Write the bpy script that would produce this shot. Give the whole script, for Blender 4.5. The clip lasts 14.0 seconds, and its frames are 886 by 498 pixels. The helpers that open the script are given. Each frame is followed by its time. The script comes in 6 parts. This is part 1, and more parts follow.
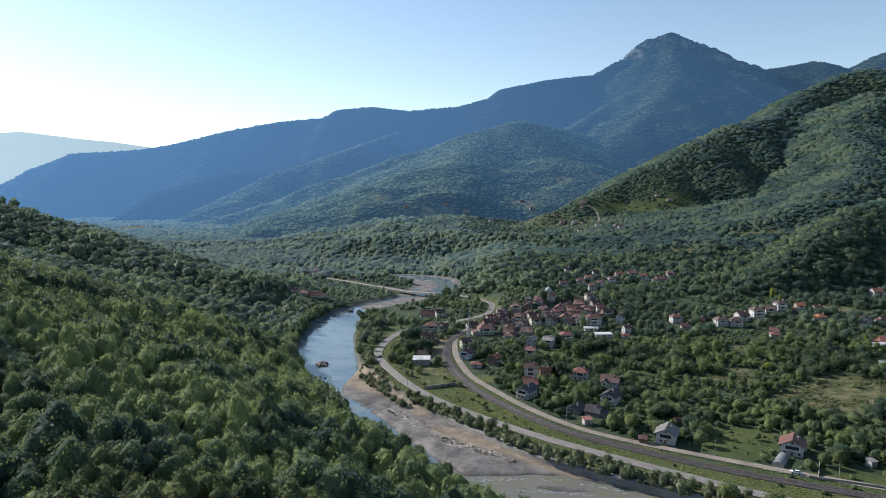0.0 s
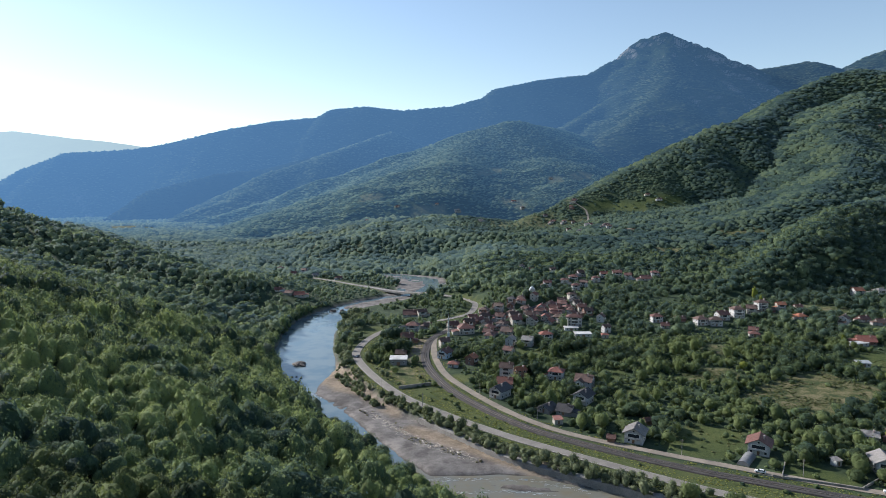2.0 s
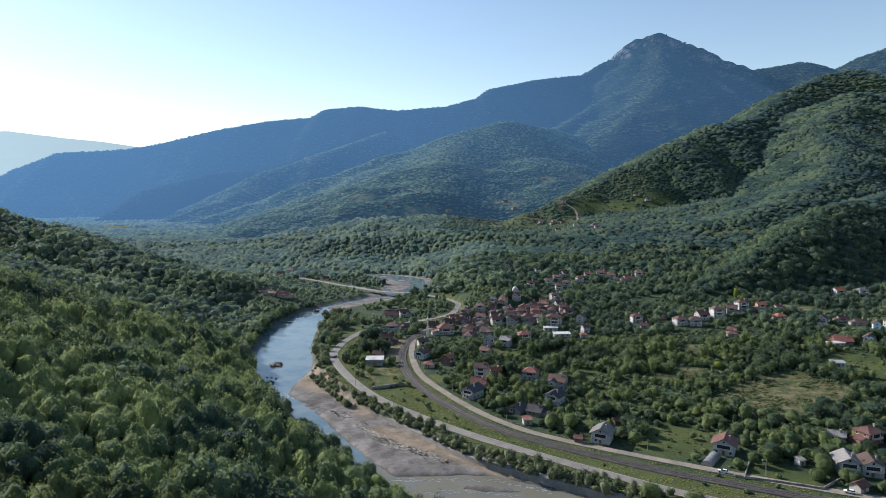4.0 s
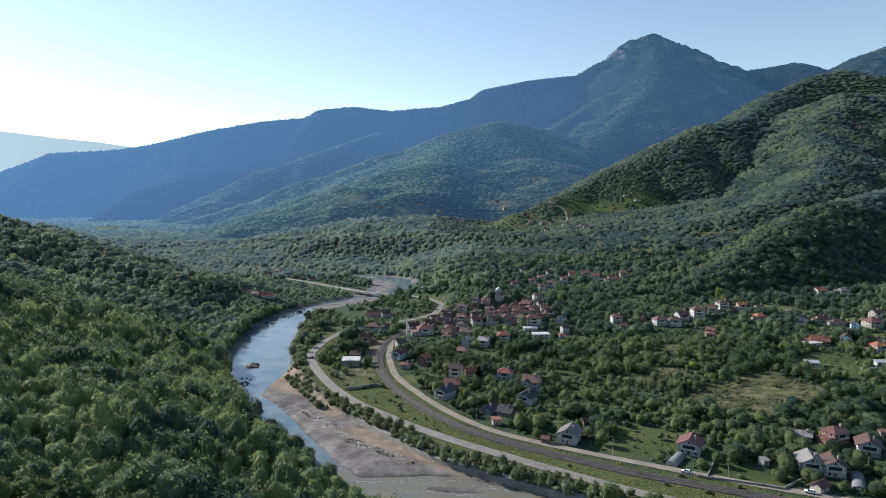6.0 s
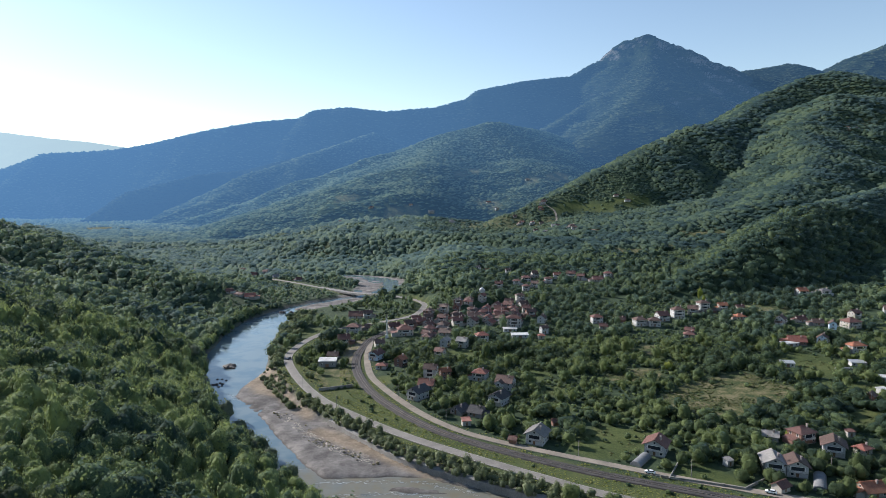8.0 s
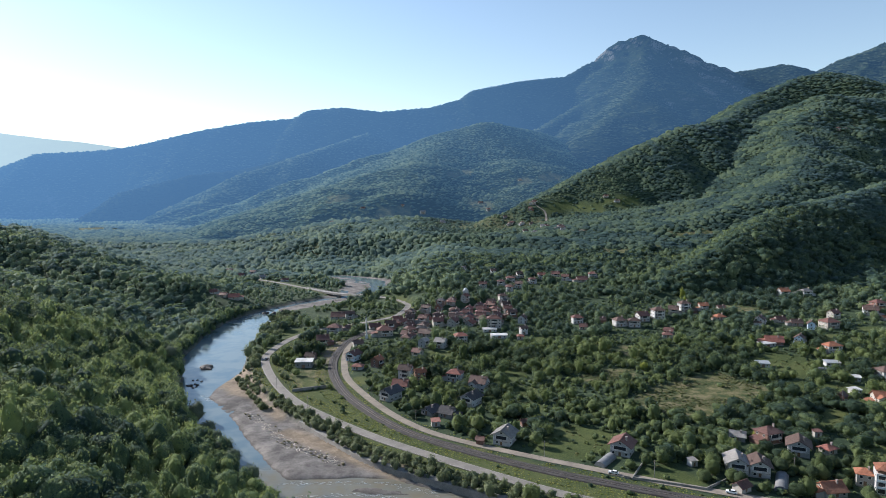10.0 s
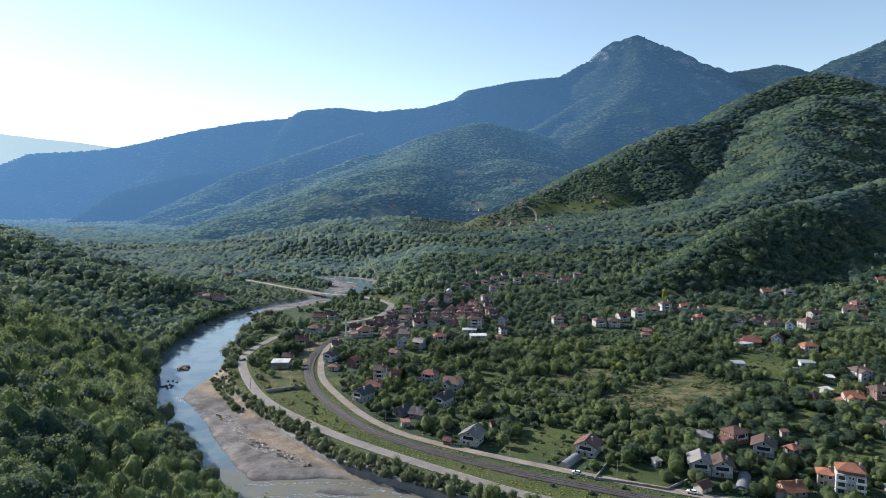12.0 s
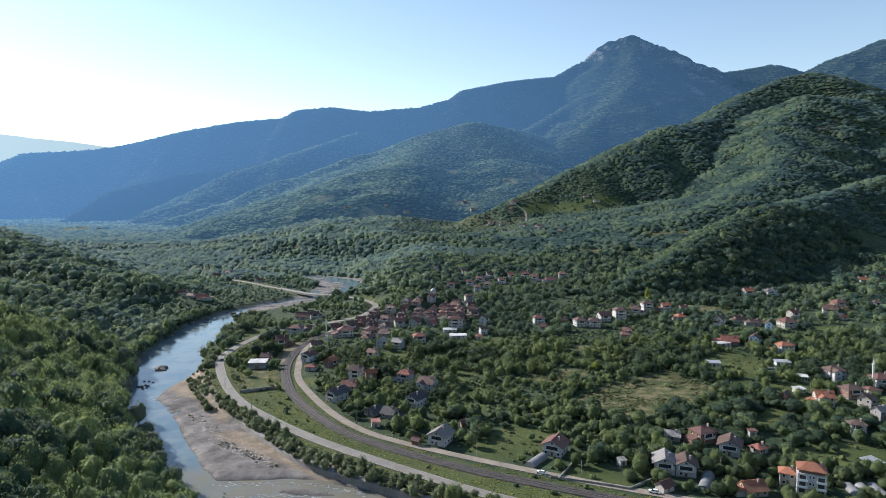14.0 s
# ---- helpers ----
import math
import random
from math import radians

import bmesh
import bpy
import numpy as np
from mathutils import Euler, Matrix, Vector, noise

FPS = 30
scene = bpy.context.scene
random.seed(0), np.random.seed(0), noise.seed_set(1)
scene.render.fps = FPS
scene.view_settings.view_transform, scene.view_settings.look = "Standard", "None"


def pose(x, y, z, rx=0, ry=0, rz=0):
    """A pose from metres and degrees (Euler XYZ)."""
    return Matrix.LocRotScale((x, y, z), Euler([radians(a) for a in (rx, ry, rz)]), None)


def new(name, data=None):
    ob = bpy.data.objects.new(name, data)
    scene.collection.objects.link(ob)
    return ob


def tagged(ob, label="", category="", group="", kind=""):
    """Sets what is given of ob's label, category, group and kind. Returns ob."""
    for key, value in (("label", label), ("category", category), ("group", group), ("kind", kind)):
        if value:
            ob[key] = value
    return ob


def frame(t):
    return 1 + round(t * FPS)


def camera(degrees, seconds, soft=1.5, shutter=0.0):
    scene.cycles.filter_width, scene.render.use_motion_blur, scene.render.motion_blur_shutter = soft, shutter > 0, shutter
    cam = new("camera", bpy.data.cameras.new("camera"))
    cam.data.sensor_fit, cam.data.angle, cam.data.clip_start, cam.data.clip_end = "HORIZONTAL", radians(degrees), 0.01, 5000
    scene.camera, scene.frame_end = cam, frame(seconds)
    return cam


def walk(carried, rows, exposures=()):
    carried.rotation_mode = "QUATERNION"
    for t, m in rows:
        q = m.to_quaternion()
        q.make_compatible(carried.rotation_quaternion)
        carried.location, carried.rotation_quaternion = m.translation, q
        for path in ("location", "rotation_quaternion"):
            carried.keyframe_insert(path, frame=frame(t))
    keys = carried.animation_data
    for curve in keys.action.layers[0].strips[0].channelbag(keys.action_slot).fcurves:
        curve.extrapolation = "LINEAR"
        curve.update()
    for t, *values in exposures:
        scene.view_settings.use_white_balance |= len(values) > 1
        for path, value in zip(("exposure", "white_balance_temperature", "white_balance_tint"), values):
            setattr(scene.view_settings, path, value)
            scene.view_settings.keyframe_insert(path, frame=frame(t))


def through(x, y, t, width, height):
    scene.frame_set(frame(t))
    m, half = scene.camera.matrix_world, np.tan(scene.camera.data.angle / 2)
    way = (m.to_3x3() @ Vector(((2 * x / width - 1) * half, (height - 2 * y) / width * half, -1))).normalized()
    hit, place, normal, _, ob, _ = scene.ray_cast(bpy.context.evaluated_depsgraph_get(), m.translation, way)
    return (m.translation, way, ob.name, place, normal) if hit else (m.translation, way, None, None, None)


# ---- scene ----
cam = camera(70.0, 14.0, 0.75)
PATH = [
    (0, pose(0.04, -1.34, 117.80, 85.248, 0, 1.172)),
    (0.5, pose(3.28, -1.11, 117.77, 85.236, 0, 1.086)),
    (1, pose(6.63, -0.88, 117.74, 85.228, 0, 1.002)),
    (2, pose(13.51, -0.48, 117.70, 85.219, 0, 0.837)),
    (3, pose(20.55, -0.13, 117.67, 85.221, 0, 0.677)),
    (4, pose(27.65, 0.15, 117.67, 85.230, 0, 0.521)),
    (5, pose(34.76, 0.38, 117.68, 85.244, 0, 0.370)),
    (6, pose(41.85, 0.54, 117.72, 85.263, 0, 0.222)),
    (7, pose(48.93, 0.65, 117.77, 85.283, 0, 0.078)),
    (8, pose(56.01, 0.70, 117.85, 85.303, 0, -0.063)),
    (9, pose(63.11, 0.69, 117.94, 85.321, 0, -0.202)),
    (10, pose(70.24, 0.61, 118.05, 85.334, 0, -0.338)),
    (11, pose(77.39, 0.48, 118.18, 85.341, 0, -0.472)),
    (12, pose(84.51, 0.29, 118.33, 85.340, 0, -0.605)),
    (13, pose(91.54, 0.04, 118.50, 85.328, 0, -0.736)),
    (13.5, pose(94.98, -0.10, 118.60, 85.318, 0, -0.801)),
    (14, pose(98.34, -0.27, 118.69, 85.304, 0, -0.866)),
]
walk(cam, PATH, ((0, 0.85, 6650, 12), (7, 0.88, 6650, 12), (14, 1.02, 6650, 12)))

# ---- light: late-summer morning sun from the left, a little ahead ----
SUN_LEFT, SUN_UP = 56.0, 27.0
world = bpy.data.worlds.new("sky")
scene.world = world
world.use_nodes = True
wt = world.node_tree
sky = wt.nodes.new("ShaderNodeTexSky")
sky.sky_type = "NISHITA"
sky.sun_disc = False
sky.sun_elevation = radians(SUN_UP)
sky.sun_rotation = radians(-SUN_LEFT)
sky.altitude = 400
sky.air_density, sky.dust_density, sky.ozone_density = 1.1, 0.18, 1.5
wt.links.new(sky.outputs[0], wt.nodes["Background"].inputs[0])
wt.nodes["Background"].inputs[1].default_value = 0.094
sun_data = bpy.data.lights.new("sun", "SUN")
sun_data.energy, sun_data.angle, sun_data.color = 4.3, radians(0.6), (1.0, 0.965, 0.93)
sun = new("sun", sun_data)
su, sl = radians(SUN_UP), radians(SUN_LEFT)
SUN_DIR = Vector((-math.sin(sl) * math.cos(su), math.cos(sl) * math.cos(su), math.sin(su)))
sun.matrix_world = Matrix.Translation((0, 0, 900)) @ SUN_DIR.to_track_quat("Z", "Y").to_matrix().to_4x4()

# ---- the lie of the land, as functions of the plan ----
rng = np.random.default_rng(7)
LATTICE = rng.random((256, 256))


def vnoise(x, y):
    """Smooth value noise, 0 to 1, one cell a unit."""
    xi, yi = np.floor(x).astype(int), np.floor(y).astype(int)
    u, v = x - xi, y - yi
    u, v = u * u * (3 - 2 * u), v * v * (3 - 2 * v)
    a, b = LATTICE[xi & 255, yi & 255], LATTICE[(xi + 1) & 255, yi & 255]
    c, d = LATTICE[xi & 255, (yi + 1) & 255], LATTICE[(xi + 1) & 255, (yi + 1) & 255]
    return (a * (1 - u) + b * u) * (1 - v) + (c * (1 - u) + d * u) * v


def fbm(x, y, size, octaves=4, shift=0.0):
    total, amp, norm = 0.0, 1.0, 0.0
    for o in range(octaves):
        k = 2.0 ** o / size
        total = total + amp * vnoise(x * k + 17.3 * o + shift, y * k - 9.1 * o + shift)
        norm += amp
        amp *= 0.5
    return total / norm - 0.5


def step(a, b, v):
    t = np.clip((v - a) / (b - a), 0, 1)
    return t * t * (3 - 2 * t)


def to_line(x, y, pts):
    """Distance to a polyline, and how far along it (in points) the nearest place lies."""
    best, along = np.full(np.shape(x), 1e9), np.zeros(np.shape(x))
    for i in range(len(pts) - 1):
        ax, ay, bx, by = pts[i][0], pts[i][1], pts[i + 1][0], pts[i + 1][1]
        dx, dy = bx - ax, by - ay
        t = np.clip(((x - ax) * dx + (y - ay) * dy) / (dx * dx + dy * dy), 0, 1)
        d = np.hypot(x - ax - t * dx, y - ay - t * dy)
        near = d < best
        best, along = np.where(near, d, best), np.where(near, i + t, along)
    return best, along


def inside(x, y, poly):
    """Signed distance to a closed outline: negative within."""
    d, _ = to_line(x, y, list(poly) + [poly[0]])
    odd = np.zeros(np.shape(x), bool)
    for i in range(len(poly)):
        (ax, ay), (bx, by) = poly[i], poly[(i + 1) % len(poly)]
        if ay != by:
            odd ^= ((ay > y) != (by > y)) & (x < (bx - ax) * (y - ay) / (by - ay) + ax)
    return np.where(odd, -d, d)


def ridge(x, y, pts, slope, soft, rough=0.0, size=200.0, bend=0.0):
    """A hill whose crest runs along pts (x, y, z) and which falls off to both sides."""
    best = np.full(np.shape(x), -1e9)
    wx = x + bend * fbm(x, y, size * 1.7, 3, 3.1)
    wy = y + bend * fbm(x, y, size * 1.7, 3, 8.7)
    for i in range(len(pts) - 1):
        (ax, ay, az), (bx, by, bz) = pts[i], pts[i + 1]
        dx, dy = bx - ax, by - ay
        t = np.clip(((wx - ax) * dx + (wy - ay) * dy) / (dx * dx + dy * dy), 0, 1)
        d = np.hypot(wx - ax - t * dx, wy - ay - t * dy)
        best = np.maximum(best, az + (bz - az) * t - slope * (np.sqrt(d * d + soft * soft) - soft)
                          + rough * np.clip(d / size, 0.08, 1) * (0.5 - 4 * np.abs(fbm(x, y, size, 4, 5.5))))
    return best


def smax(a, b, k):
    h = np.clip(0.5 + 0.5 * (a - b) / k, 0, 1)
    return b * (1 - h) + a * h + k * h * (1 - h)


# crest lines, x y z in metres
LEFT_CREST = [(-900, 930, 150), (-722, 880, 124), (-621, 850, 98), (-562, 830, 81), (-494, 800, 66), (-440, 800, 48), (-345, 750, 35), (-253, 718, 25), (-181, 699, 10)]
LEFT_SPUR = [(-620, 560, 112), (-480, 560, 82), (-330, 560, 45), (-250, 565, 22), (-190, 560, 4)]
LEFT_NEAR = [(-700, 480, 130), (-450, 390, 112), (-330, 325, 92), (-210, 255, 62), (-120, 190, 46), (-60, 110, 44), (-20, 20, 46), (40, -150, 60)]
TERRACE = [(620, 1250, 115), (500, 1250, 98), (360, 1240, 68), (182, 1360, 62), (20, 1500, 68), (-150, 1680, 60), (-420, 1950, 20)]
BLUFF = [(-250, 1260, 22), (-105, 1215, 42), (0, 1190, 50), (97, 1140, 50), (211, 1060, 50), (300, 1000, 46)]
RIGHT_HILL = [(190, 1345, 82), (290, 1370, 116), (438, 1450, 183), (582, 1570, 247), (709, 1680, 298), (908, 1850, 342), (1189, 2200, 470), (1390, 2350, 553), (1500, 2380, 575), (1600, 2400, 566), (1750, 2420, 510), (1960, 2420, 455), (2300, 2420, 420)]
RIGHT_SPUR = [(300, 960, 42), (378, 1040, 60), (520, 1080, 90), (640, 1130, 126), (746, 1212, 164), (860, 1390, 230), (955, 1577, 296), (1150, 1800, 402), (1320, 1900, 400), (1500, 2000, 372), (1800, 2100, 330)]
RIGHT_NEAR = [(285, 650, 22), (345, 690, 42), (422, 741, 72), (500, 830, 90), (575, 900, 100), (775, 1050, 128), (1100, 1200, 210), (1500, 1500, 330)]
# backdrop ranges
MIDDLE_RANGE = [(1080, 3750, 230), (900, 3600, 330), (760, 3450, 400), (620, 3250, 425), (482, 3000, 428), (273, 2750, 430), (126, 2700, 376), (-17, 2650, 307), (-238, 2500, 215), (-425, 2300, 125), (-578, 2100, 50), (-661, 1950, 15)]
FRONT_SPURS = [[(126, 2700, 376), (0, 2200, 235), (-48, 1803, 134), (-60, 1600, 72)], [(273, 2750, 430), (350, 2350, 255), (330, 2000, 150), (240, 1700, 85)], [(-238, 2500, 215), (-330, 2200, 120), (-350, 1950, 60), (-330, 1750, 20)]]
BLUE_SPUR = [(-341, 3600, 476), (-589, 3200, 335), (-822, 3000, 236), (-937, 2850, 130), (-1017, 2650, 34), (-1052, 2500, -5)]
DARK_SPUR = [(-637, 3300, 336), (-978, 3350, 258), (-1201, 3300, 232), (-1514, 3200, 146), (-1640, 3000, 8)]
FAR_RANGE = [(-2774, 3300, 45), (-2511, 3450, 176), (-2384, 3550, 273), (-2184, 3600, 358), (-1850, 3650, 380), (-1674, 3700, 416), (-1339, 3700, 494), (-1021, 3750, 554), (-797, 3800, 580), (-696, 3800, 630), (-510, 3800, 646), (-296, 3850, 628), (10, 3950, 664), (220, 4000, 725), (294, 4050, 788), (554, 4150, 858), (910, 4300, 920), (1132, 4450, 1061), (1351, 4550, 1213), (1517, 4580, 1250), (1730, 4620, 1204), (1944, 4650, 1111), (2272, 4700, 1005), (2624, 4700, 822)]
PEAK_SPUR = [(1517, 4580, 1250), (1280, 4300, 1020), (1031, 3900, 735), (766, 3600, 578), (560, 3300, 440)]
PEAK_SHOULDER = [(1500, 4540, 1200), (1300, 3800, 850), (1073, 3300, 625), (796, 2900, 412), (637, 2700, 308), (520, 2450, 200), (440, 2250, 120)]
FAR_TOPS = [(2100, 4850, 1010), (2158, 4850, 1030), (2354, 4870, 1068), (2670, 4880, 1115), (2882, 4880, 1043), (3050, 4880, 1020)]
FAR_EAST = [(2700, 4700, 930), (2896, 4700, 1000), (3143, 4700, 1103), (3418, 4700, 1268), (3718, 4700, 1313), (4200, 4700, 1330)]
PALE_FAR = [(-4400, 4950, 560), (-3850, 4950, 604), (-3398, 4950, 621), (-2997, 4950, 572), (-2685, 4950, 541), (-2374, 4950, 496), (-2066, 4950, 373)]
PALE_NEAR = [(-4400, 4900, 560), (-3931, 4900, 497), (-3574, 4900, 440), (-3398, 4900, 372), (-3181, 4900, 241), (-2900, 4900, 100)]

# lines and outlines of the valley floor
ROAD = [(-420, 1090), (-300, 1000), (-225, 934), (-158, 875), (-105, 819), (-42, 755), (-10, 721), (22, 693), (36, 664), (37, 640), (30, 600), (14, 578), (-14, 566), (-40, 550), (-53, 520), (-58.5, 482), (-55.5, 450), (-37, 402), (-14.5, 361), (12.2, 329.4), (39.5, 302.5), (67.5, 280), (92.5, 261.5), (114.5, 246), (128, 238), (170, 214), (260, 170), (420, 100)]
RAIL = [(120, 640), (60, 575), (13, 533), (-2.5, 507), (-6.5, 468), (-4.5, 437), (2.1, 406.6), (14.7, 371), (34.6, 336), (53.4, 311), (74.8, 292.5), (96.4, 277.2), (120.7, 262.2), (143.2, 251), (164, 241), (200, 225), (280, 190), (420, 125)]
LANE = [(14, 545), (2, 520), (-1, 500), (0, 466), (3.5, 437), (10.5, 405), (25.5, 371), (44, 337.5), (62, 314), (80, 299), (106.6, 283), (130.6, 270), (152.6, 258.5), (181.5, 245), (230, 224), (310, 190), (430, 138)]
BED = [(130, 118), (50, 190), (8, 232), (-11, 252), (-41, 290), (-69, 338), (-89, 373), (-105, 420), (-125, 475), (-135, 530), (-140, 605), (-130, 655), (-112, 692), (-90, 728), (-72, 752), (-60, 800), (-60, 860), (-95, 940), (-170, 985), (-320, 1060), (-310, 1085), (-130, 1000), (-48, 966), (0, 925), (12, 860), (6, 800), (-6, 752), (-22, 728), (-60, 690), (-90, 652), (-93, 600), (-87, 540), (-74, 466), (-61, 425), (-44, 392), (-23, 357), (0, 328), (20, 302), (40, 279.5), (58, 266), (82, 252), (106, 236), (150, 210), (240, 162)]
WATER = [(125, 113), (46, 186), (2, 229), (-16, 250), (-46, 288), (-74, 336), (-93, 371), (-110, 420), (-130, 475), (-140, 530), (-146, 605), (-134, 655), (-112, 680), (-92, 672), (-97, 645), (-88, 600), (-82, 535), (-72, 470), (-68, 425), (-72, 395), (-71, 380), (-55, 359), (-36, 331), (-19, 302), (-5, 280), (5, 267.5), (18, 267), (33, 268), (50, 266), (64, 259), (82, 252), (106, 236), (150, 210), (240, 162)]
UPSTREAM = [(-118, 668), (-106, 692), (-88, 718), (-68, 744), (-42, 765), (-24, 795), (-12, 850), (-20, 905), (-60, 955), (-140, 995), (-300, 1070)]
BAR_CHANNEL = [(-58, 368), (-53, 361), (-44, 349), (-38.6, 354), (-39.4, 367), (-35.8, 374)]
SHOAL = [(17, 257), (26, 259.5), (40, 260), (55, 256.5), (62, 252), (58, 249.5), (37, 251.5)]
RIVER_Z = -4.0


def floor_z(x, y):
    east = step(-70, 90, x)
    rise = 0.02 * (x - 100) + 0.07 * (y - 430)
    rise = 0.5 * (rise + np.sqrt(rise * rise + 30.0)) - 0.6
    far_roll = 22 * fbm(x, y, 260, 3, 9.9) * step(1150, 1500, y) * step(-150, -400, x)
    return far_roll + np.minimum(rise, 30 + 0.004 * np.clip(y - 900, 0, 1e5)) * east * step(1700, 1100, y) + 1.2 * fbm(x, y, 60, 3, 2.2) * step(200, 240, y)


def land_z(x, y):
    """Height of the ground, without the backdrop ranges."""
    z = floor_z(x, y)
    bump = 7.0 * fbm(x, y, 90, 4, 1.7)
    bend = 60.0 * fbm(x, y, 160, 3, 4.4)
    left = smax(ridge(x + 0.5 * bend, y + 0.5 * bend, LEFT_CREST, 0.36, 25), ridge(x + 0.4 * bend, y, LEFT_SPUR, 0.38, 22), 10)
    left = smax(left, ridge(x + 0.3 * bend, y + 0.3 * bend, LEFT_NEAR, 0.40, 25), 10)
    z = smax(z, left + bump * step(0, 20, left), 6)
    right = smax(ridge(x, y, RIGHT_HILL, 0.63, 30, 38, 300, 60), ridge(x, y, RIGHT_SPUR, 0.55, 34, 34, 260, 60), 12)
    right = smax(right, ridge(x, y, RIGHT_NEAR, 0.78, 22, 30, 170, 50), 8)
    right = smax(right, ridge(x, y, TERRACE, 0.20, 40, 14, 200, 60), 10)
    right = smax(right, ridge(x, y, BLUFF, 0.62, 14, 8, 120, 30), 6)
    z = smax(z, right + 0.6 * bump, 8)
    # carriageways lie on made ground
    for line, w in ((ROAD, 4.5), (RAIL, 4.5), (LANE, 3.5)):
        d, _ = to_line(x, y, line)
        z = z + (made_z(x, y) - z) * step(w + 9, w, d)
    # the river's bed
    s = inside(x, y, BED)
    bed = -3.0 + 1.5 * fbm(x, y, 30, 4, 6.1) + 0.8 * fbm(x, y, 7, 3, 2.1)
    bed = bed + 0.7 * step(650, 676, y) * step(800, 740, y)
    wide = np.interp(y, [760, 830], [1.2, 45.0])
    z = z + (bed - z) * (step(1.2, -2.2, s) if np.ndim(s) == 0 else np.where(wide > 1.3, np.maximum(0.9 * step(wide, -2.2, s), step(1.2, -2.2, s)), step(1.2, -2.2, s)))
    w = inside(x, y, WATER)
    z = z - 2.6 * step(1.5, -4.0, w + 3.0 * fbm(x, y, 14, 3, 9.2)) * step(0.5, -1.0, s)
    z = z - 0.9 * step(2.6, 0.8, to_line(x, y, BAR_CHANNEL)[0]) * step(0.5, -1.0, s)
    z = z + 2.05 * step(1.5, -2.0, inside(x, y, SHOAL) + 2.0 * fbm(x, y, 8, 3, 3.3))
    d, _ = to_line(x, y, UPSTREAM)
    z = z - 1.9 * step(9, 3, d + 10 * fbm(x, y, 40, 2, 0.4)) * step(0.5, -1.0, s)
    return z


def made_z(x, y):
    """Level of road and railway: flat by the river, rising with the valley, up to the bridge."""
    rise = 0.02 * (x - 100) + 0.07 * (y - 430)
    rise = 0.5 * (rise + np.sqrt(rise * rise + 30.0)) - 0.6
    return np.minimum(rise * step(-70, 90, x) * step(420, 520, y), 5.0) + 0.3


def land_mask(x, y):
    """Gravel, open grass (0 dry to 1 fresh in the second) masks."""
    s = inside(x, y, BED)
    return step(0.2, -1.4, s)

# ---- materials ----
def mat(name):
    m = bpy.data.materials.new(name)
    m.use_nodes = True
    return m, m.node_tree.nodes, m.node_tree.links, m.node_tree.nodes["Principled BSDF"]


def noise_node(nodes, links, scale, detail=4.0, rough=0.6, coords=None):
    n = nodes.new("ShaderNodeTexNoise")
    n.inputs["Scale"].default_value, n.inputs["Detail"].default_value, n.inputs["Roughness"].default_value = scale, detail, rough
    if coords is None:
        coords = nodes.new("ShaderNodeNewGeometry").outputs["Position"]
    links.new(coords, n.inputs["Vector"])
    return n.outputs[0]


def ramp(nodes, links, fac, stops):
    r = nodes.new("ShaderNodeValToRGB")
    els = r.color_ramp.elements
    while len(els) < len(stops):
        els.new(0.5)
    for e, (p, c) in zip(els, stops):
        e.position, e.color = p, (*c, 1)
    links.new(fac, r.inputs[0])
    return r.outputs[0]


def mixc(nodes, links, fac, a, b, mode="MIX"):
    n = nodes.new("ShaderNodeMix")
    n.data_type, n.blend_type = "RGBA", mode
    for v, s in ((fac, n.inputs[0]), (a, n.inputs[6]), (b, n.inputs[7])):
        if isinstance(v, (int, float)):
            s.default_value = v
        elif isinstance(v, tuple):
            s.default_value = (*v, 1)
        else:
            links.new(v, s)
    return n.outputs[2]


def math_node(nodes, links, op, a, b=0.0):
    n = nodes.new("ShaderNodeMath")
    n.operation = op
    for v, s in ((a, n.inputs[0]), (b, n.inputs[1])):
        if isinstance(v, (int, float)):
            s.default_value = v
        else:
            links.new(v, s)
    return n.outputs[0]


def add_bump(nodes, links, bsdf, height, dist, strength=1.0):
    b = nodes.new("ShaderNodeBump")
    b.inputs["Distance"].default_value, b.inputs["Strength"].default_value = dist, strength
    links.new(height, b.inputs["Height"])
    links.new(b.outputs[0], bsdf.inputs["Normal"])


def attr(nodes, name):
    a = nodes.new("ShaderNodeAttribute")
    a.attribute_name = name
    return a.outputs["Fac"]


def plain(name, colour, rough=0.7, metal=0.0, grain=6.0, vary=0.35, bump=0.02):
    """A surface of one colour with stains and grain at two sizes."""
    m, n, l, b = mat(name)
    big = noise_node(n, l, grain * 0.12, 3)
    fine = noise_node(n, l, grain, 4)
    v = math_node(n, l, "ADD", math_node(n, l, "MULTIPLY", big, 0.6), math_node(n, l, "MULTIPLY", fine, 0.4))
    dark, light = tuple(c * (1 - vary) for c in colour), tuple(min(1, c * (1 + vary)) for c in colour)
    l.new(ramp(n, l, v, [(0.38, dark), (0.62, light)]), b.inputs["Base Color"])
    b.inputs["Roughness"].default_value, b.inputs["Metallic"].default_value = rough, metal
    if bump:
        add_bump(n, l, b, fine, bump)
    return m


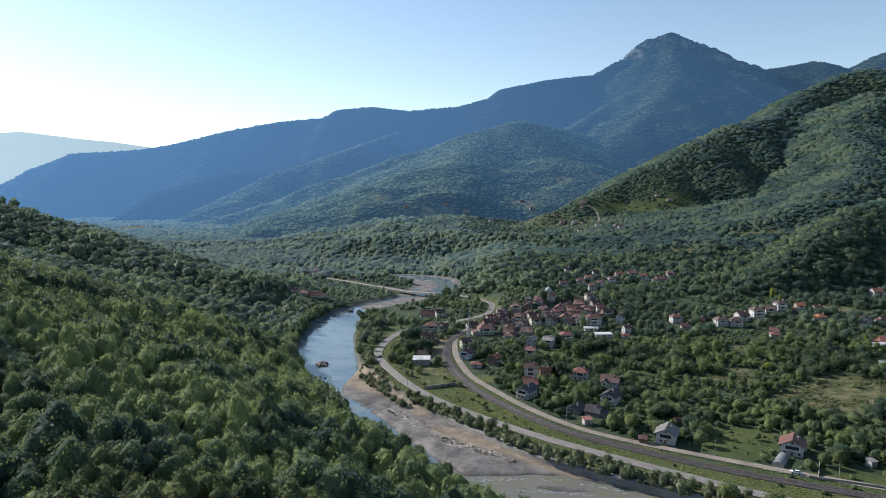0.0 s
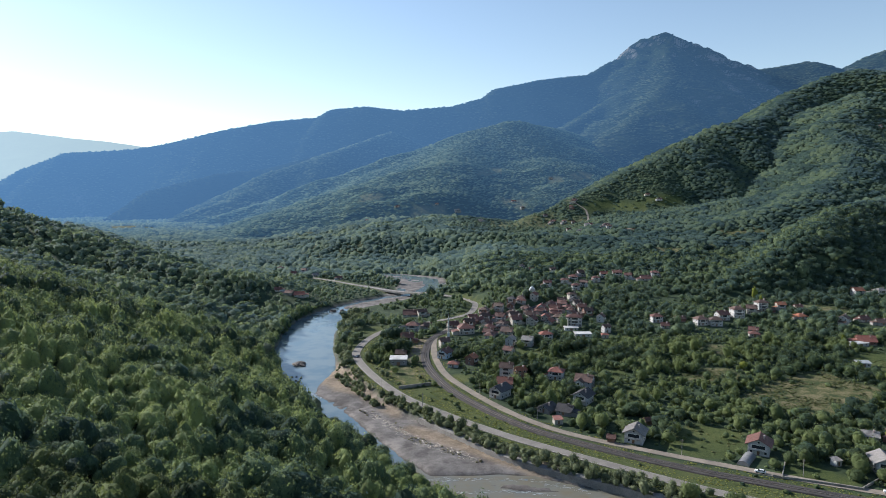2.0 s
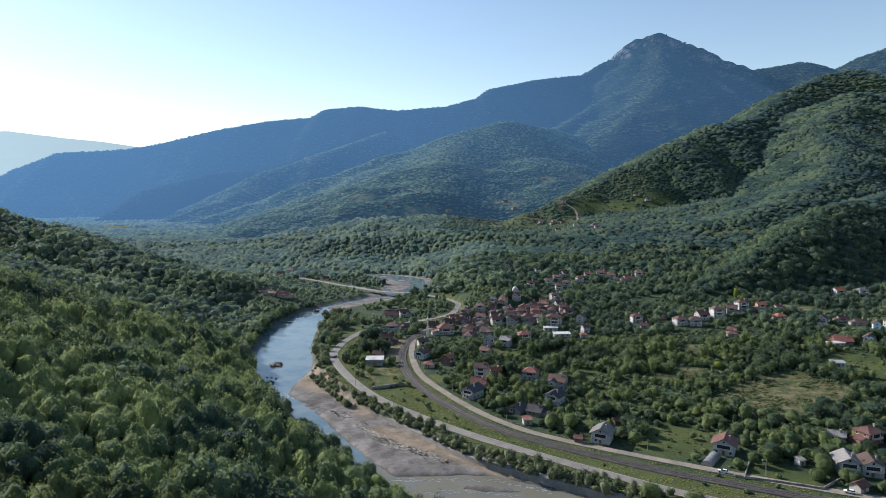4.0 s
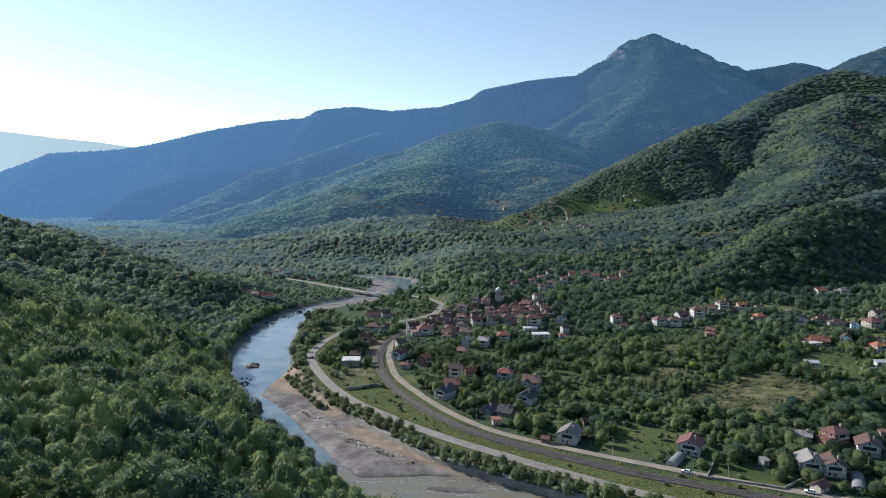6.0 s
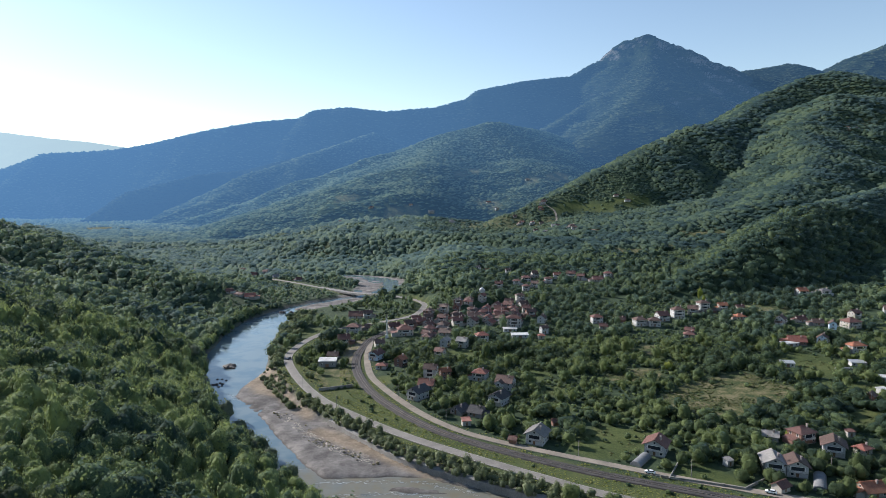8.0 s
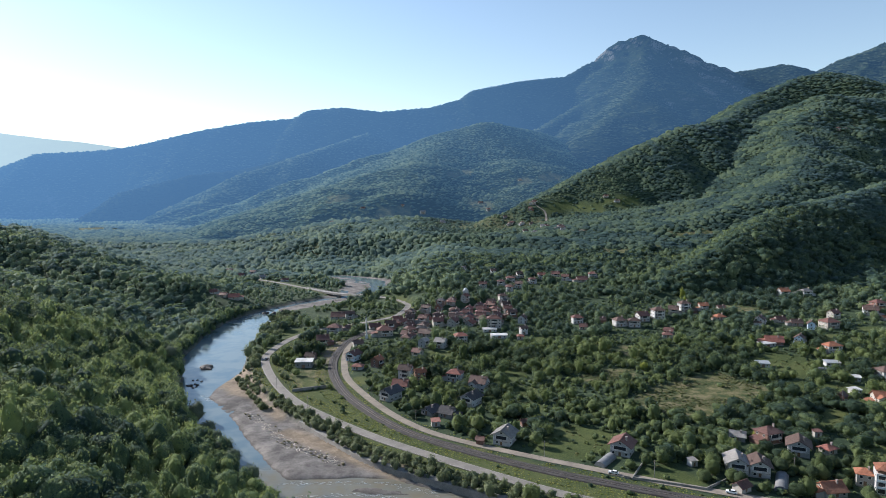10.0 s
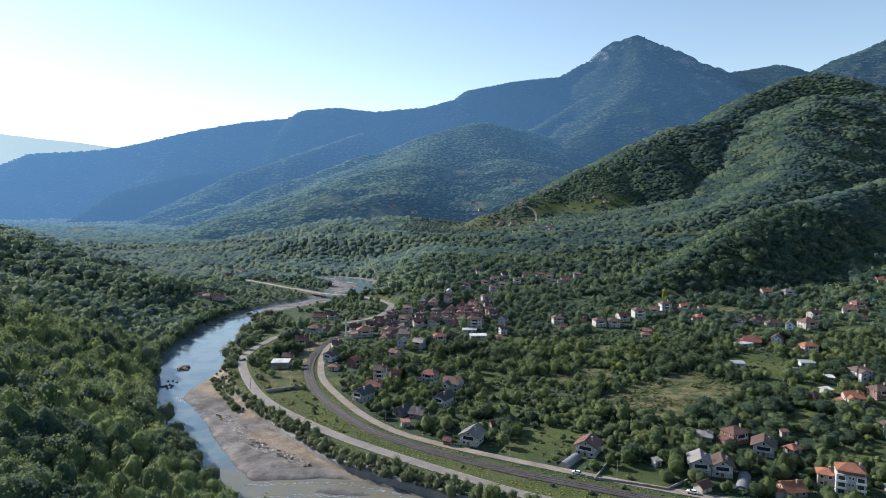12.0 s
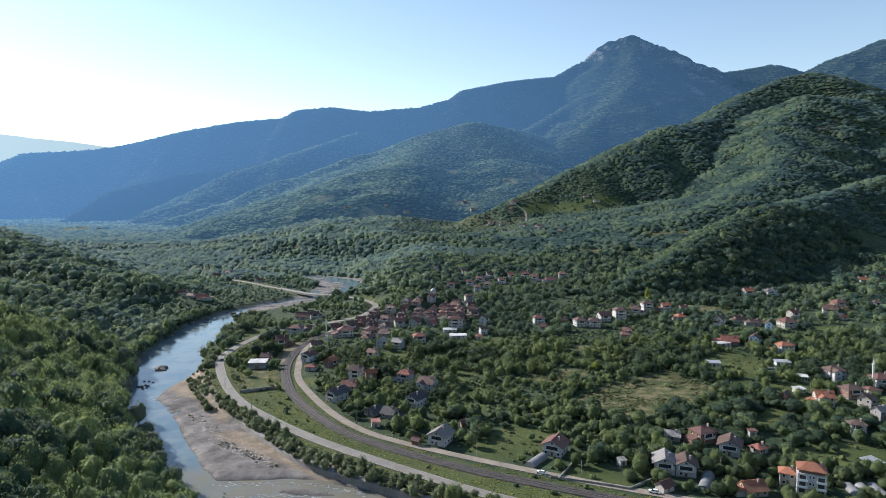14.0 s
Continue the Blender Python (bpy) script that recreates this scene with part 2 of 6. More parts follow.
def air_light(n, l, b, haze_spec, gain, depth=None):
    """Haze painted as emission on far surfaces: stronger towards the sun and low in the valley."""
    b.inputs["Emission Color"].default_value = (*haze_spec[0], 1)
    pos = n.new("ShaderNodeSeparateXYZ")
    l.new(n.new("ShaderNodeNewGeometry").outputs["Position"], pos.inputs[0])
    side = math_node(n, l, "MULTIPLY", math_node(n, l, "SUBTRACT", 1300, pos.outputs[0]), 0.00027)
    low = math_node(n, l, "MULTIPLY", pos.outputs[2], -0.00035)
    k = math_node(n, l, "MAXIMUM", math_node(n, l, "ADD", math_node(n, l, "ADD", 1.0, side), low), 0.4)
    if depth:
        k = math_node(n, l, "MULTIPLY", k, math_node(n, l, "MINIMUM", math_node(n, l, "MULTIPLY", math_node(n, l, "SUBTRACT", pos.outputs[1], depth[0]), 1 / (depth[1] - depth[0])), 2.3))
    l.new(math_node(n, l, "MULTIPLY", k, haze_spec[1] * gain), b.inputs["Emission Strength"])


def leaf_material(name, dark, mid, light, through=0.38, haze_spec=None, single=False, sheen=0.03, haze_tint=(0.6, 0.84, 0.95)):
    """Foliage: colour by tree and by clump, some light let through; on far woods haze is painted in as emission."""
    m, n, l, b = mat(name)
    tint = n.new("ShaderNodeObjectInfo").outputs["Random"] if single else attr(n, "tint")
    big = noise_node(n, l, 0.011, 3)
    isle = n.new("ShaderNodeNewGeometry").outputs["Random Per Island"]
    patch = noise_node(n, l, 0.032, 3)
    v = math_node(n, l, "ADD", math_node(n, l, "MULTIPLY", tint, 0.45), math_node(n, l, "MULTIPLY", big, 0.45))
    v = math_node(n, l, "ADD", v, math_node(n, l, "MULTIPLY", patch, 0.58))
    v = math_node(n, l, "ADD", v, math_node(n, l, "MULTIPLY", isle, 0.32))
    speck = noise_node(n, l, 2.2, 2)
    v = math_node(n, l, "ADD", v, math_node(n, l, "MULTIPLY", speck, 0.3))
    v = math_node(n, l, "SUBTRACT", math_node(n, l, "MULTIPLY", v, 1.9), 1.4)
    colour = ramp(n, l, v, [(0.15, dark), (0.5, mid), (0.85, light)])
    l.new(colour, b.inputs["Base Color"])
    b.inputs["Roughness"].default_value = 0.75
    b.inputs["Specular IOR Level"].default_value = 0.0 if haze_spec else 0.08
    # bluish sheen on the leaves, standing in for haze
    b.inputs["Sheen Weight"].default_value, b.inputs["Sheen Roughness"].default_value = sheen, 0.45
    b.inputs["Sheen Tint"].default_value = (*haze_tint, 1)
    out = n["Material Output"]
    t = n.new("ShaderNodeBsdfTranslucent")
    l.new(mixc(n, l, 0.5, colour, (0.20, 0.24, 0.06)), t.inputs[0])
    mx = n.new("ShaderNodeMixShader")
    mx.inputs[0].default_value = through
    l.new(b.outputs[0], mx.inputs[1])
    l.new(t.outputs[0], mx.inputs[2])
    l.new(mx.outputs[0], out.inputs[0])
    if not haze_spec:
        leafy = noise_node(n, l, 1.5, 3, 0.7)
        add_bump(n, l, b, leafy, 0.5, 0.8)
        l.new(b.inputs["Normal"].links[0].from_socket, t.inputs["Normal"])
    if haze_spec:
        air_light(n, l, b, haze_spec, 1 / (1 - through), haze_spec[2] if len(haze_spec) > 2 else None)
    return m


def hill_material(name, dark, mid, haze_spec):
    """Wooded slope far off, with pale rock where it is steep, and haze painted on as emission."""
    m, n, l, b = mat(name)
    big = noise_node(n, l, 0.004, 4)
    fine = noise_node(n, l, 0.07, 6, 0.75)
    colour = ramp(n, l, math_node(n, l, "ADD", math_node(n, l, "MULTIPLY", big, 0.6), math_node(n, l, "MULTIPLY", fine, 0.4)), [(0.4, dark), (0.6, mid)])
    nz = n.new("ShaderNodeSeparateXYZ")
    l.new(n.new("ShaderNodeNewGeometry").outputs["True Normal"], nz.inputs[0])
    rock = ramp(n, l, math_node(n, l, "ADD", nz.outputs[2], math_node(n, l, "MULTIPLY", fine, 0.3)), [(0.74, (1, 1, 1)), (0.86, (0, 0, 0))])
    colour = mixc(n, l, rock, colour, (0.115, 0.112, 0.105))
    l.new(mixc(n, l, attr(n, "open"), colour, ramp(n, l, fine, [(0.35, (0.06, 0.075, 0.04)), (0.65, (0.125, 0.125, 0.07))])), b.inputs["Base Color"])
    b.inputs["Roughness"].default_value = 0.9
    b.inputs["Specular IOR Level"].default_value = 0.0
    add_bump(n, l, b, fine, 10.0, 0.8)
    air_light(n, l, b, haze_spec, 1.0, haze_spec[2] if len(haze_spec) > 2 else None)
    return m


def ground_material():
    m, n, l, b = mat("ground_cover")
    big, mid, fine = noise_node(n, l, 0.02, 4), noise_node(n, l, 0.15, 4), noise_node(n, l, 1.1, 5, 0.7)
    scrub = ramp(n, l, mid, [(0.38, (0.022, 0.04, 0.022)), (0.62, (0.05, 0.074, 0.038))])
    dry = ramp(n, l, math_node(n, l, "ADD", math_node(n, l, "MULTIPLY", mid, 0.6), math_node(n, l, "MULTIPLY", fine, 0.4)),
               [(0.43, (0.036, 0.055, 0.021)), (0.485, (0.072, 0.082, 0.034)), (0.525, (0.108, 0.104, 0.05)), (0.58, (0.165, 0.146, 0.082))])
    fresh = ramp(n, l, math_node(n, l, "ADD", math_node(n, l, "MULTIPLY", big, 0.5), math_node(n, l, "MULTIPLY", fine, 0.5)),
                 [(0.4, (0.032, 0.05, 0.018)), (0.5, (0.062, 0.082, 0.027)), (0.6, (0.098, 0.11, 0.04))])
    pebble = noise_node(n, l, 1.3, 6, 0.85)
    wide = noise_node(n, l, 0.045, 4, 0.65)
    stone = ramp(n, l, math_node(n, l, "ADD", math_node(n, l, "ADD", math_node(n, l, "MULTIPLY", mid, 0.35), math_node(n, l, "MULTIPLY", wide, 0.4)), math_node(n, l, "MULTIPLY", pebble, 0.25)),
                 [(0.42, (0.085, 0.08, 0.077)), (0.475, (0.13, 0.121, 0.114)), (0.52, (0.162, 0.153, 0.145)), (0.58, (0.235, 0.218, 0.2))])
    c = mixc(n, l, attr(n, "dry"), scrub, dry)
    c = mixc(n, l, attr(n, "fresh"), c, fresh)
    earth = ramp(n, l, math_node(n, l, "ADD", math_node(n, l, "MULTIPLY", mid, 0.6), math_node(n, l, "MULTIPLY", fine, 0.4)), [(0.4, (0.15, 0.122, 0.092)), (0.6, (0.29, 0.235, 0.175))])
    # gravel is dark and smooth where the river wets it
    sep = n.new("ShaderNodeSeparateXYZ")
    l.new(n.new("ShaderNodeNewGeometry").outputs["Position"], sep.inputs[0])
    wet = ramp(n, l, math_node(n, l, "ADD", math_node(n, l, "MULTIPLY", math_node(n, l, "ADD", sep.outputs[2], 4.05), 0.9), math_node(n, l, "MULTIPLY", math_node(n, l, "SUBTRACT", mid, 0.5), 0.8)), [(0.05, (1, 1, 1)), (0.5, (0, 0, 0))])
    stone = mixc(n, l, math_node(n, l, "MULTIPLY", wet, 0.65), stone, (0.06, 0.054, 0.048))
    c = mixc(n, l, attr(n, "gravel"), c, stone)
    c = mixc(n, l, attr(n, "earth"), c, earth)
    l.new(c, b.inputs["Base Color"])
    b.inputs["Roughness"].default_value = 0.95
    b.inputs["Specular IOR Level"].default_value = 0.15
    add_bump(n, l, b, fine, 0.5, 0.7)
    return m


def water_material():
    m, n, l, b = mat("river_water")
    ripple = noise_node(n, l, 0.9, 4)
    b.inputs["Base Color"].default_value = (0.10, 0.125, 0.105, 1)
    shoal = noise_node(n, l, 0.05, 3)
    # over the shallow reach the bed shows and the surface is broken
    shallow = math_node(n, l, "MULTIPLY", attr(n, "shallow"), ramp(n, l, noise_node(n, l, 0.12, 4), [(0.35, (0.65, 0.65, 0.65)), (0.6, (1, 1, 1))]))
    deep = ramp(n, l, shoal, [(0.4, (0.085, 0.135, 0.165)), (0.6, (0.14, 0.18, 0.19))])
    l.new(mixc(n, l, shallow, deep, (0.15, 0.134, 0.092)), b.inputs["Base Color"])
    l.new(math_node(n, l, "ADD", math_node(n, l, "MULTIPLY", shallow, 0.4), 0.09), b.inputs["Roughness"])
    b.inputs["IOR"].default_value = 1.33
    add_bump(n, l, b, ripple, 0.08, 0.25)
    return m


GROUND, WATER_MAT = ground_material(), water_material()
# colour of the painted haze and the depths it grows between
BLUE_HAZE = (0.13, 0.33, 0.67)
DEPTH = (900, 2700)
# sheen colour that imitates haze over the nearer woods
HAZE_TINT = (0.4, 0.7, 1.0)
LEAF_NEAR = leaf_material("leaves_hillside", (0.036, 0.07, 0.054), (0.1, 0.158, 0.09), (0.23, 0.292, 0.12), 0.44, sheen=0.1, haze_tint=HAZE_TINT)
LEAF_VILLAGE = leaf_material("leaves_orchard", (0.03, 0.053, 0.035), (0.066, 0.104, 0.058), (0.145, 0.185, 0.074), 0.42, sheen=0.1, haze_tint=HAZE_TINT)
# garden, hill and valley leaves tinted bluer, garden and valley paler, for haze
LEAF_GARDEN = leaf_material("leaves_garden", (0.042, 0.074, 0.058), (0.088, 0.136, 0.092), (0.165, 0.212, 0.105), 0.42, sheen=0.16, haze_tint=HAZE_TINT)
LEAF_WILLOW = leaf_material("leaves_willow", (0.075, 0.10, 0.065), (0.13, 0.16, 0.10), (0.19, 0.22, 0.13))
LEAF_HILL = leaf_material("leaves_hill", (0.032, 0.062, 0.05), (0.06, 0.102, 0.074), (0.118, 0.164, 0.09), 0.42, sheen=0.12, haze_tint=HAZE_TINT)
# leaves for the far valley, blue haze painted in as emission
LEAF_HAZE = leaf_material("leaves_haze", (0.06, 0.092, 0.07), (0.1, 0.14, 0.095), (0.16, 0.195, 0.11), 0.28, (BLUE_HAZE, 0.135, DEPTH))
LEAF_VALLEY = leaf_material("leaves_valley", (0.054, 0.096, 0.078), (0.108, 0.164, 0.12), (0.185, 0.24, 0.135), 0.42, sheen=0.2, haze_tint=HAZE_TINT)
BARK = plain("bark", (0.09, 0.07, 0.05), 0.9, grain=3.0)
ASPHALT = plain("asphalt", (0.178, 0.164, 0.146), 0.9, grain=1.2, vary=0.2, bump=0.01)
LANE_DIRT = plain("lane_dirt", (0.21, 0.18, 0.145), 0.95, grain=0.8, vary=0.25, bump=0.05)
BALLAST = plain("ballast", (0.042, 0.038, 0.036), 0.95, grain=2.0, vary=0.4, bump=0.08)
CONCRETE = plain("concrete", (0.21, 0.203, 0.19), 0.9, grain=1.5, vary=0.25)

# ---- ground, river, roads ----
def mesh_of(name, verts, faces, material, smooth=False, attrs=None, normals=None):
    """A mesh from arrays of corners and of faces that all have as many corners."""
    verts, faces = np.asarray(verts, np.float32), np.asarray(faces, np.int32)
    me = bpy.data.meshes.new(name)
    me.vertices.add(len(verts))
    me.vertices.foreach_set("co", verts.ravel())
    k = faces.shape[1]
    me.loops.add(faces.size)
    me.loops.foreach_set("vertex_index", faces.ravel())
    me.polygons.add(len(faces))
    me.polygons.foreach_set("loop_start", np.arange(0, faces.size, k, dtype=np.int32))
    me.polygons.foreach_set("loop_total", np.full(len(faces), k, np.int32))
    me.polygons.foreach_set("use_smooth", np.full(len(faces), smooth, bool))
    for key, vals in (attrs or {}).items():
        me.attributes.new(key, "FLOAT", "POINT").data.foreach_set("value", np.asarray(vals, np.float32))
    me.update(calc_edges=True)
    if normals is not None:
        me.attributes.new("custom_normal", "FLOAT_VECTOR", "POINT").data.foreach_set("vector", np.asarray(normals, np.float32).ravel())
    me.materials.append(material)
    return me


def grid_faces(rows, cols):
    i = np.arange(rows * cols).reshape(rows, cols)
    return np.stack([i[:-1, :-1], i[:-1, 1:], i[1:, 1:], i[1:, :-1]], -1).reshape(-1, 4)


# open grass by outline: dry or fresh
DRY_FIELDS, FRESH_FIELDS, EARTH_SPOTS = [], [], []
# small garden lawns: x, y, half width
GARDENS = [(108, 408, 12), (124, 376, 9), (68, 455, 10), (106, 455, 9), (90, 438, 8), (70, 420, 7), (152, 492, 9), (120, 345, 8), (20, 400, 7), (285, 330, 9), (268, 318, 8), (330, 290, 9), (205, 440, 8), (240, 460, 9), (380, 480, 12), (420, 500, 12)]
FRESH_FIELDS.append([(127, 305), (138, 317), (157, 307), (151, 292), (136, 278), (123, 278), (115, 289)])
FRESH_FIELDS.append([(156, 266), (172, 271), (179, 253), (166, 249), (152, 259)])
FRESH_FIELDS.append([(272, 289), (297, 291), (311, 286), (295, 263), (280, 265), (268, 274)])
FRESH_FIELDS.append([(285, 382), (296, 390), (329, 378), (321, 366), (282, 369)])
FRESH_FIELDS.append([(107, 412), (119, 421), (127, 408), (116, 397)])
FRESH_FIELDS.append([(282, 430), (318, 451), (330, 427), (303, 396), (288, 403)])
FRESH_FIELDS.append([(-15, 371), (5, 379), (22, 352), (44, 322), (36, 311), (12, 338)])
DRY_FIELDS.append([(177, 351), (199, 376), (226, 396), (252, 407), (260, 393), (269, 374), (249, 353), (216, 333), (195, 337)])
DRY_FIELDS.append([(159, 398), (181, 417), (198, 416), (202, 401), (185, 390)])
DRY_FIELDS.append([(198, 462), (212, 473), (219, 461), (206, 448)])
DRY_FIELDS.append([(-37, 404), (-24, 425), (-9, 432), (-3, 405), (5, 385), (-14, 374), (-26, 384)])
DRY_FIELDS.append([(340, 595), (374, 580), (370, 560), (332, 569)])
# small fields of the hamlet on the terrace and farms on the hill
for quad in ([(104, 1406), (216, 1296), (210, 1252), (102, 1336)], [(175, 1345), (221, 1320), (218, 1290), (157, 1318)], [(242, 1278), (280, 1272), (268, 1200), (238, 1250)], [(-150, 1600), (-31, 1488), (-25, 1400), (-142, 1490)], [(435, 1018), (506, 996), (500, 976), (430, 1000)], [(310, 928), (359, 926), (352, 900), (306, 908)],
             [(332, 922), (355, 926), (355, 905), (332, 905)], [(376, 935), (399, 948), (395, 922)], [(985, 1510), (1060, 1580), (1075, 1560), (1000, 1490)], [(1090, 1590), (1140, 1640), (1155, 1620), (1105, 1575)], [(820, 1460), (850, 1475), (852, 1455), (825, 1445)]):
    DRY_FIELDS.append(quad)
for quad in ([(349, 1326), (403, 1298), (398, 1270), (345, 1300)], [(410, 1312), (479, 1298), (473, 1274), (406, 1292)], [(288, 1318), (305, 1332), (345, 1330), (340, 1306), (294, 1296)]):
    FRESH_FIELDS.append(quad)
# meadows higher up on the foothill
SLOPE_FIELDS = [[(159, 1844), (221, 1820), (213, 1730), (155, 1776)], [(97, 2074), (135, 2102), (133, 2050), (96, 2030)], [(150, 2182), (181, 2210), (174, 2092), (145, 2070)],
                [(325, 2070), (374, 2076), (361, 1996), (317, 2012)], [(400, 2088), (483, 2162), (465, 2072), (394, 2052)], [(-94, 1690), (-4, 1682), (-3, 1646), (-93, 1656)], [(-256, 1860), (-188, 1840), (-186, 1800), (-245, 1780)], [(20, 1640), (90, 1640), (85, 1590), (20, 1600)]]
DRY_FIELDS.append([(-83, 908), (-44, 948), (-27, 897), (-53, 852)])

for gx, gy, gr in GARDENS:
    FRESH_FIELDS.append([(gx - gr, gy - 0.6 * gr), (gx + 0.2 * gr, gy - gr), (gx + gr, gy - 0.3 * gr), (gx + 0.7 * gr, gy + 0.8 * gr), (gx - 0.5 * gr, gy + gr)])
EARTH_SPOTS.append([(-8, 323), (25, 297), (52, 272), (58, 267), (50, 266), (22, 290), (-12, 318)])
FRESH_FIELDS.append([(-72, 536), (-64, 560), (-48, 566), (-52, 546), (-60, 532)])
EARTH_SPOTS.append([(297, 1092), (323, 1114), (334, 1070), (318, 1058)])
EARTH_SPOTS.append([(-73, 408), (-75, 446), (-68, 442), (-60, 426), (-45, 394), (-31, 363), (-17, 344), (-17, 337), (-29, 354), (-41, 375), (-57, 384)])
EARTH_SPOTS.append([(-14, 500), (-8, 512), (-9, 470), (-13, 440), (-16, 452)])

def open_ground(x, y):
    """Masks of dry grass, fresh grass and bare earth."""
    wob = 5 * fbm(x, y, 22, 3, 7.7)
    dry, fresh, earth = np.zeros(np.shape(x)), np.zeros(np.shape(x)), np.zeros(np.shape(x))
    for poly in DRY_FIELDS:
        dry = np.maximum(dry, step(3, -2, inside(x, y, poly) + 0.6 * wob - 1.5))
    for poly in FRESH_FIELDS:
        fresh = np.maximum(fresh, step(3, -2, inside(x, y, poly) + 0.6 * wob - 1.5))
    for poly in EARTH_SPOTS:
        earth = np.maximum(earth, step(3, -2, inside(x, y, poly) + 0.6 * wob - 1.5))
    d_road, _ = to_line(x, y, ROAD)
    d_rail, _ = to_line(x, y, RAIL)
    d_lane, _ = to_line(x, y, LANE)
    between = step(24, 20, d_road) * step(24, 20, d_rail) * (d_lane > d_rail)
    verge = np.maximum(np.maximum(step(9, 7, d_road), step(6, 4.5, d_rail)), between)
    fresh = np.maximum(fresh, verge * 0.85 * (0.3 + 0.7 * step(290, 190, x)))
    dry = np.maximum(dry, verge * (0.4 + 0.6 * step(190, 90, x)) * step(-0.05, 0.12, fbm(x, y, 30, 3, 1.1)))
    dry = dry * np.where(y > 1000, 0.5, 1.0)
    meadow = step(-60, -180, x) * step(930, 1010, y) * step(0.05, 0.10, fbm(x, y, 85, 2, 3.1))
    dry = np.maximum(dry, 0.55 * meadow)
    return dry, fresh, earth


rows = np.concatenate([np.linspace(-220, 190, 24)[:-1], np.arange(190, 560, 2.5), np.arange(560, 1000, 5.5), np.arange(1000, 2500, 15.0), np.linspace(2500, 4960, 40)])
angle = np.radians(np.linspace(-46, 47, 350))
GY = np.repeat(rows[:, None], len(angle), 1)
GX = 50 + np.tan(angle)[None, :] * (GY + 350)
GZ = land_z(GX, GY)
dry, fresh, earth = open_ground(GX.ravel(), GY.ravel())
ground = new("ground", mesh_of("ground", np.stack([GX, GY, GZ], -1).reshape(-1, 3), grid_faces(*GX.shape), GROUND, True,
                               {"dry": dry, "fresh": fresh, "earth": earth, "gravel": (land_mask(GX, GY) * step(1.2, -0.6, GZ)).ravel()}))
tagged(ground, "green valley floor and wooded hill ground with a gravel river bed", "ground", kind="structure")


def strip(name, line, width, lift, material, level=made_z, each=2.5, sides=0.0):
    """A band of even width along a line, level across, with sloped sides if asked."""
    pts = smooth_line(line, each)
    d = np.gradient(pts, axis=0)
    d /= np.linalg.norm(d, axis=1)[:, None]
    nrm = np.stack([-d[:, 1], d[:, 0]], 1)
    z = level(pts[:, 0], pts[:, 1]) + lift
    offs = [(-width / 2 - sides, -max(sides, 0.25) - 0.1), (-width / 2, 0), (0, 0.03), (width / 2, 0), (width / 2 + sides, -max(sides, 0.25) - 0.1)]
    v = np.stack([np.concatenate([pts + nrm * o, (z + dz)[:, None]], 1) for o, dz in offs], 1)
    ob = new(name, mesh_of(name, v.reshape(-1, 3), grid_faces(len(pts), len(offs))[:, ::-1], material, False))
    return ob


def smooth_line(line, each):
    """A rounded line through the points, with a point about every so many metres."""
    p = np.array(line, float)
    p = np.concatenate([[2 * p[0] - p[1]], p, [2 * p[-1] - p[-2]]])
    out = []
    for i in range(1, len(p) - 2):
        a, b, c, d = p[i - 1], p[i], p[i + 1], p[i + 2]
        for t in np.linspace(0, 1, max(2, int(np.hypot(*(c - b)) / each)), endpoint=False):
            out.append(0.5 * ((2 * b) + (c - a) * t + (2 * a - 5 * b + 4 * c - d) * t * t + (3 * b - a - 3 * c + d) * t ** 3))
    out.append(p[-2])
    return np.array(out)


road = tagged(strip("road", ROAD, 6.0, 0.28, ASPHALT), "worn pale grey asphalt country road beside the river", "road", kind="structure")
lane = tagged(strip("lane", LANE, 4.6, 0.22, LANE_DIRT), "pale gravel lane running beside the railway line", "lane", kind="structure")
HILL_TRACK = [(258, 1358), (268, 1338), (277, 1319), (287, 1300), (284, 1262), (276, 1230)]
hill_track = tagged(strip("hill_track", HILL_TRACK, 4.0, 0.35, LANE_DIRT, level=land_z), "pale dirt track through the hamlet on the terrace", "track", kind="structure")
tagged(strip("railway_bed", RAIL, 5.8, 0.45, BALLAST, sides=0.5), "dark brown ballast bed of the railway", "railway", kind="structure")

me = bpy.data.meshes.new("river")
bm = bmesh.new()
gx, gy = np.meshgrid(np.arange(-340, 250, 6.0), np.arange(120, 1100, 6.0))
near_bed = np.minimum(inside(gx, gy, BED), inside(gx, gy, WATER)) < 9
vs = {}
for i in range(gx.shape[0] - 1):
    for j in range(gx.shape[1] - 1):
        if near_bed[i, j]:
            q = []
            for a, b in ((i, j), (i, j + 1), (i + 1, j + 1), (i + 1, j)):
                if (a, b) not in vs:
                    vs[a, b] = bm.verts.new((gx[a, b], gy[a, b], RIVER_Z + 0.9 * step(640, 700, gy[a, b])))
                q.append(vs[a, b])
            bm.faces.new(q)
bm.to_mesh(me)
bm.free()
me.attributes.new("shallow", "FLOAT", "POINT").data.foreach_set("value", np.array([float(step(290, 268, p.co.y)) * 0.95 for p in me.vertices], np.float32))
me.materials.append(WATER_MAT)
river = tagged(new("river", me), "shallow blue-grey river between gravel banks", "river", kind="structure")


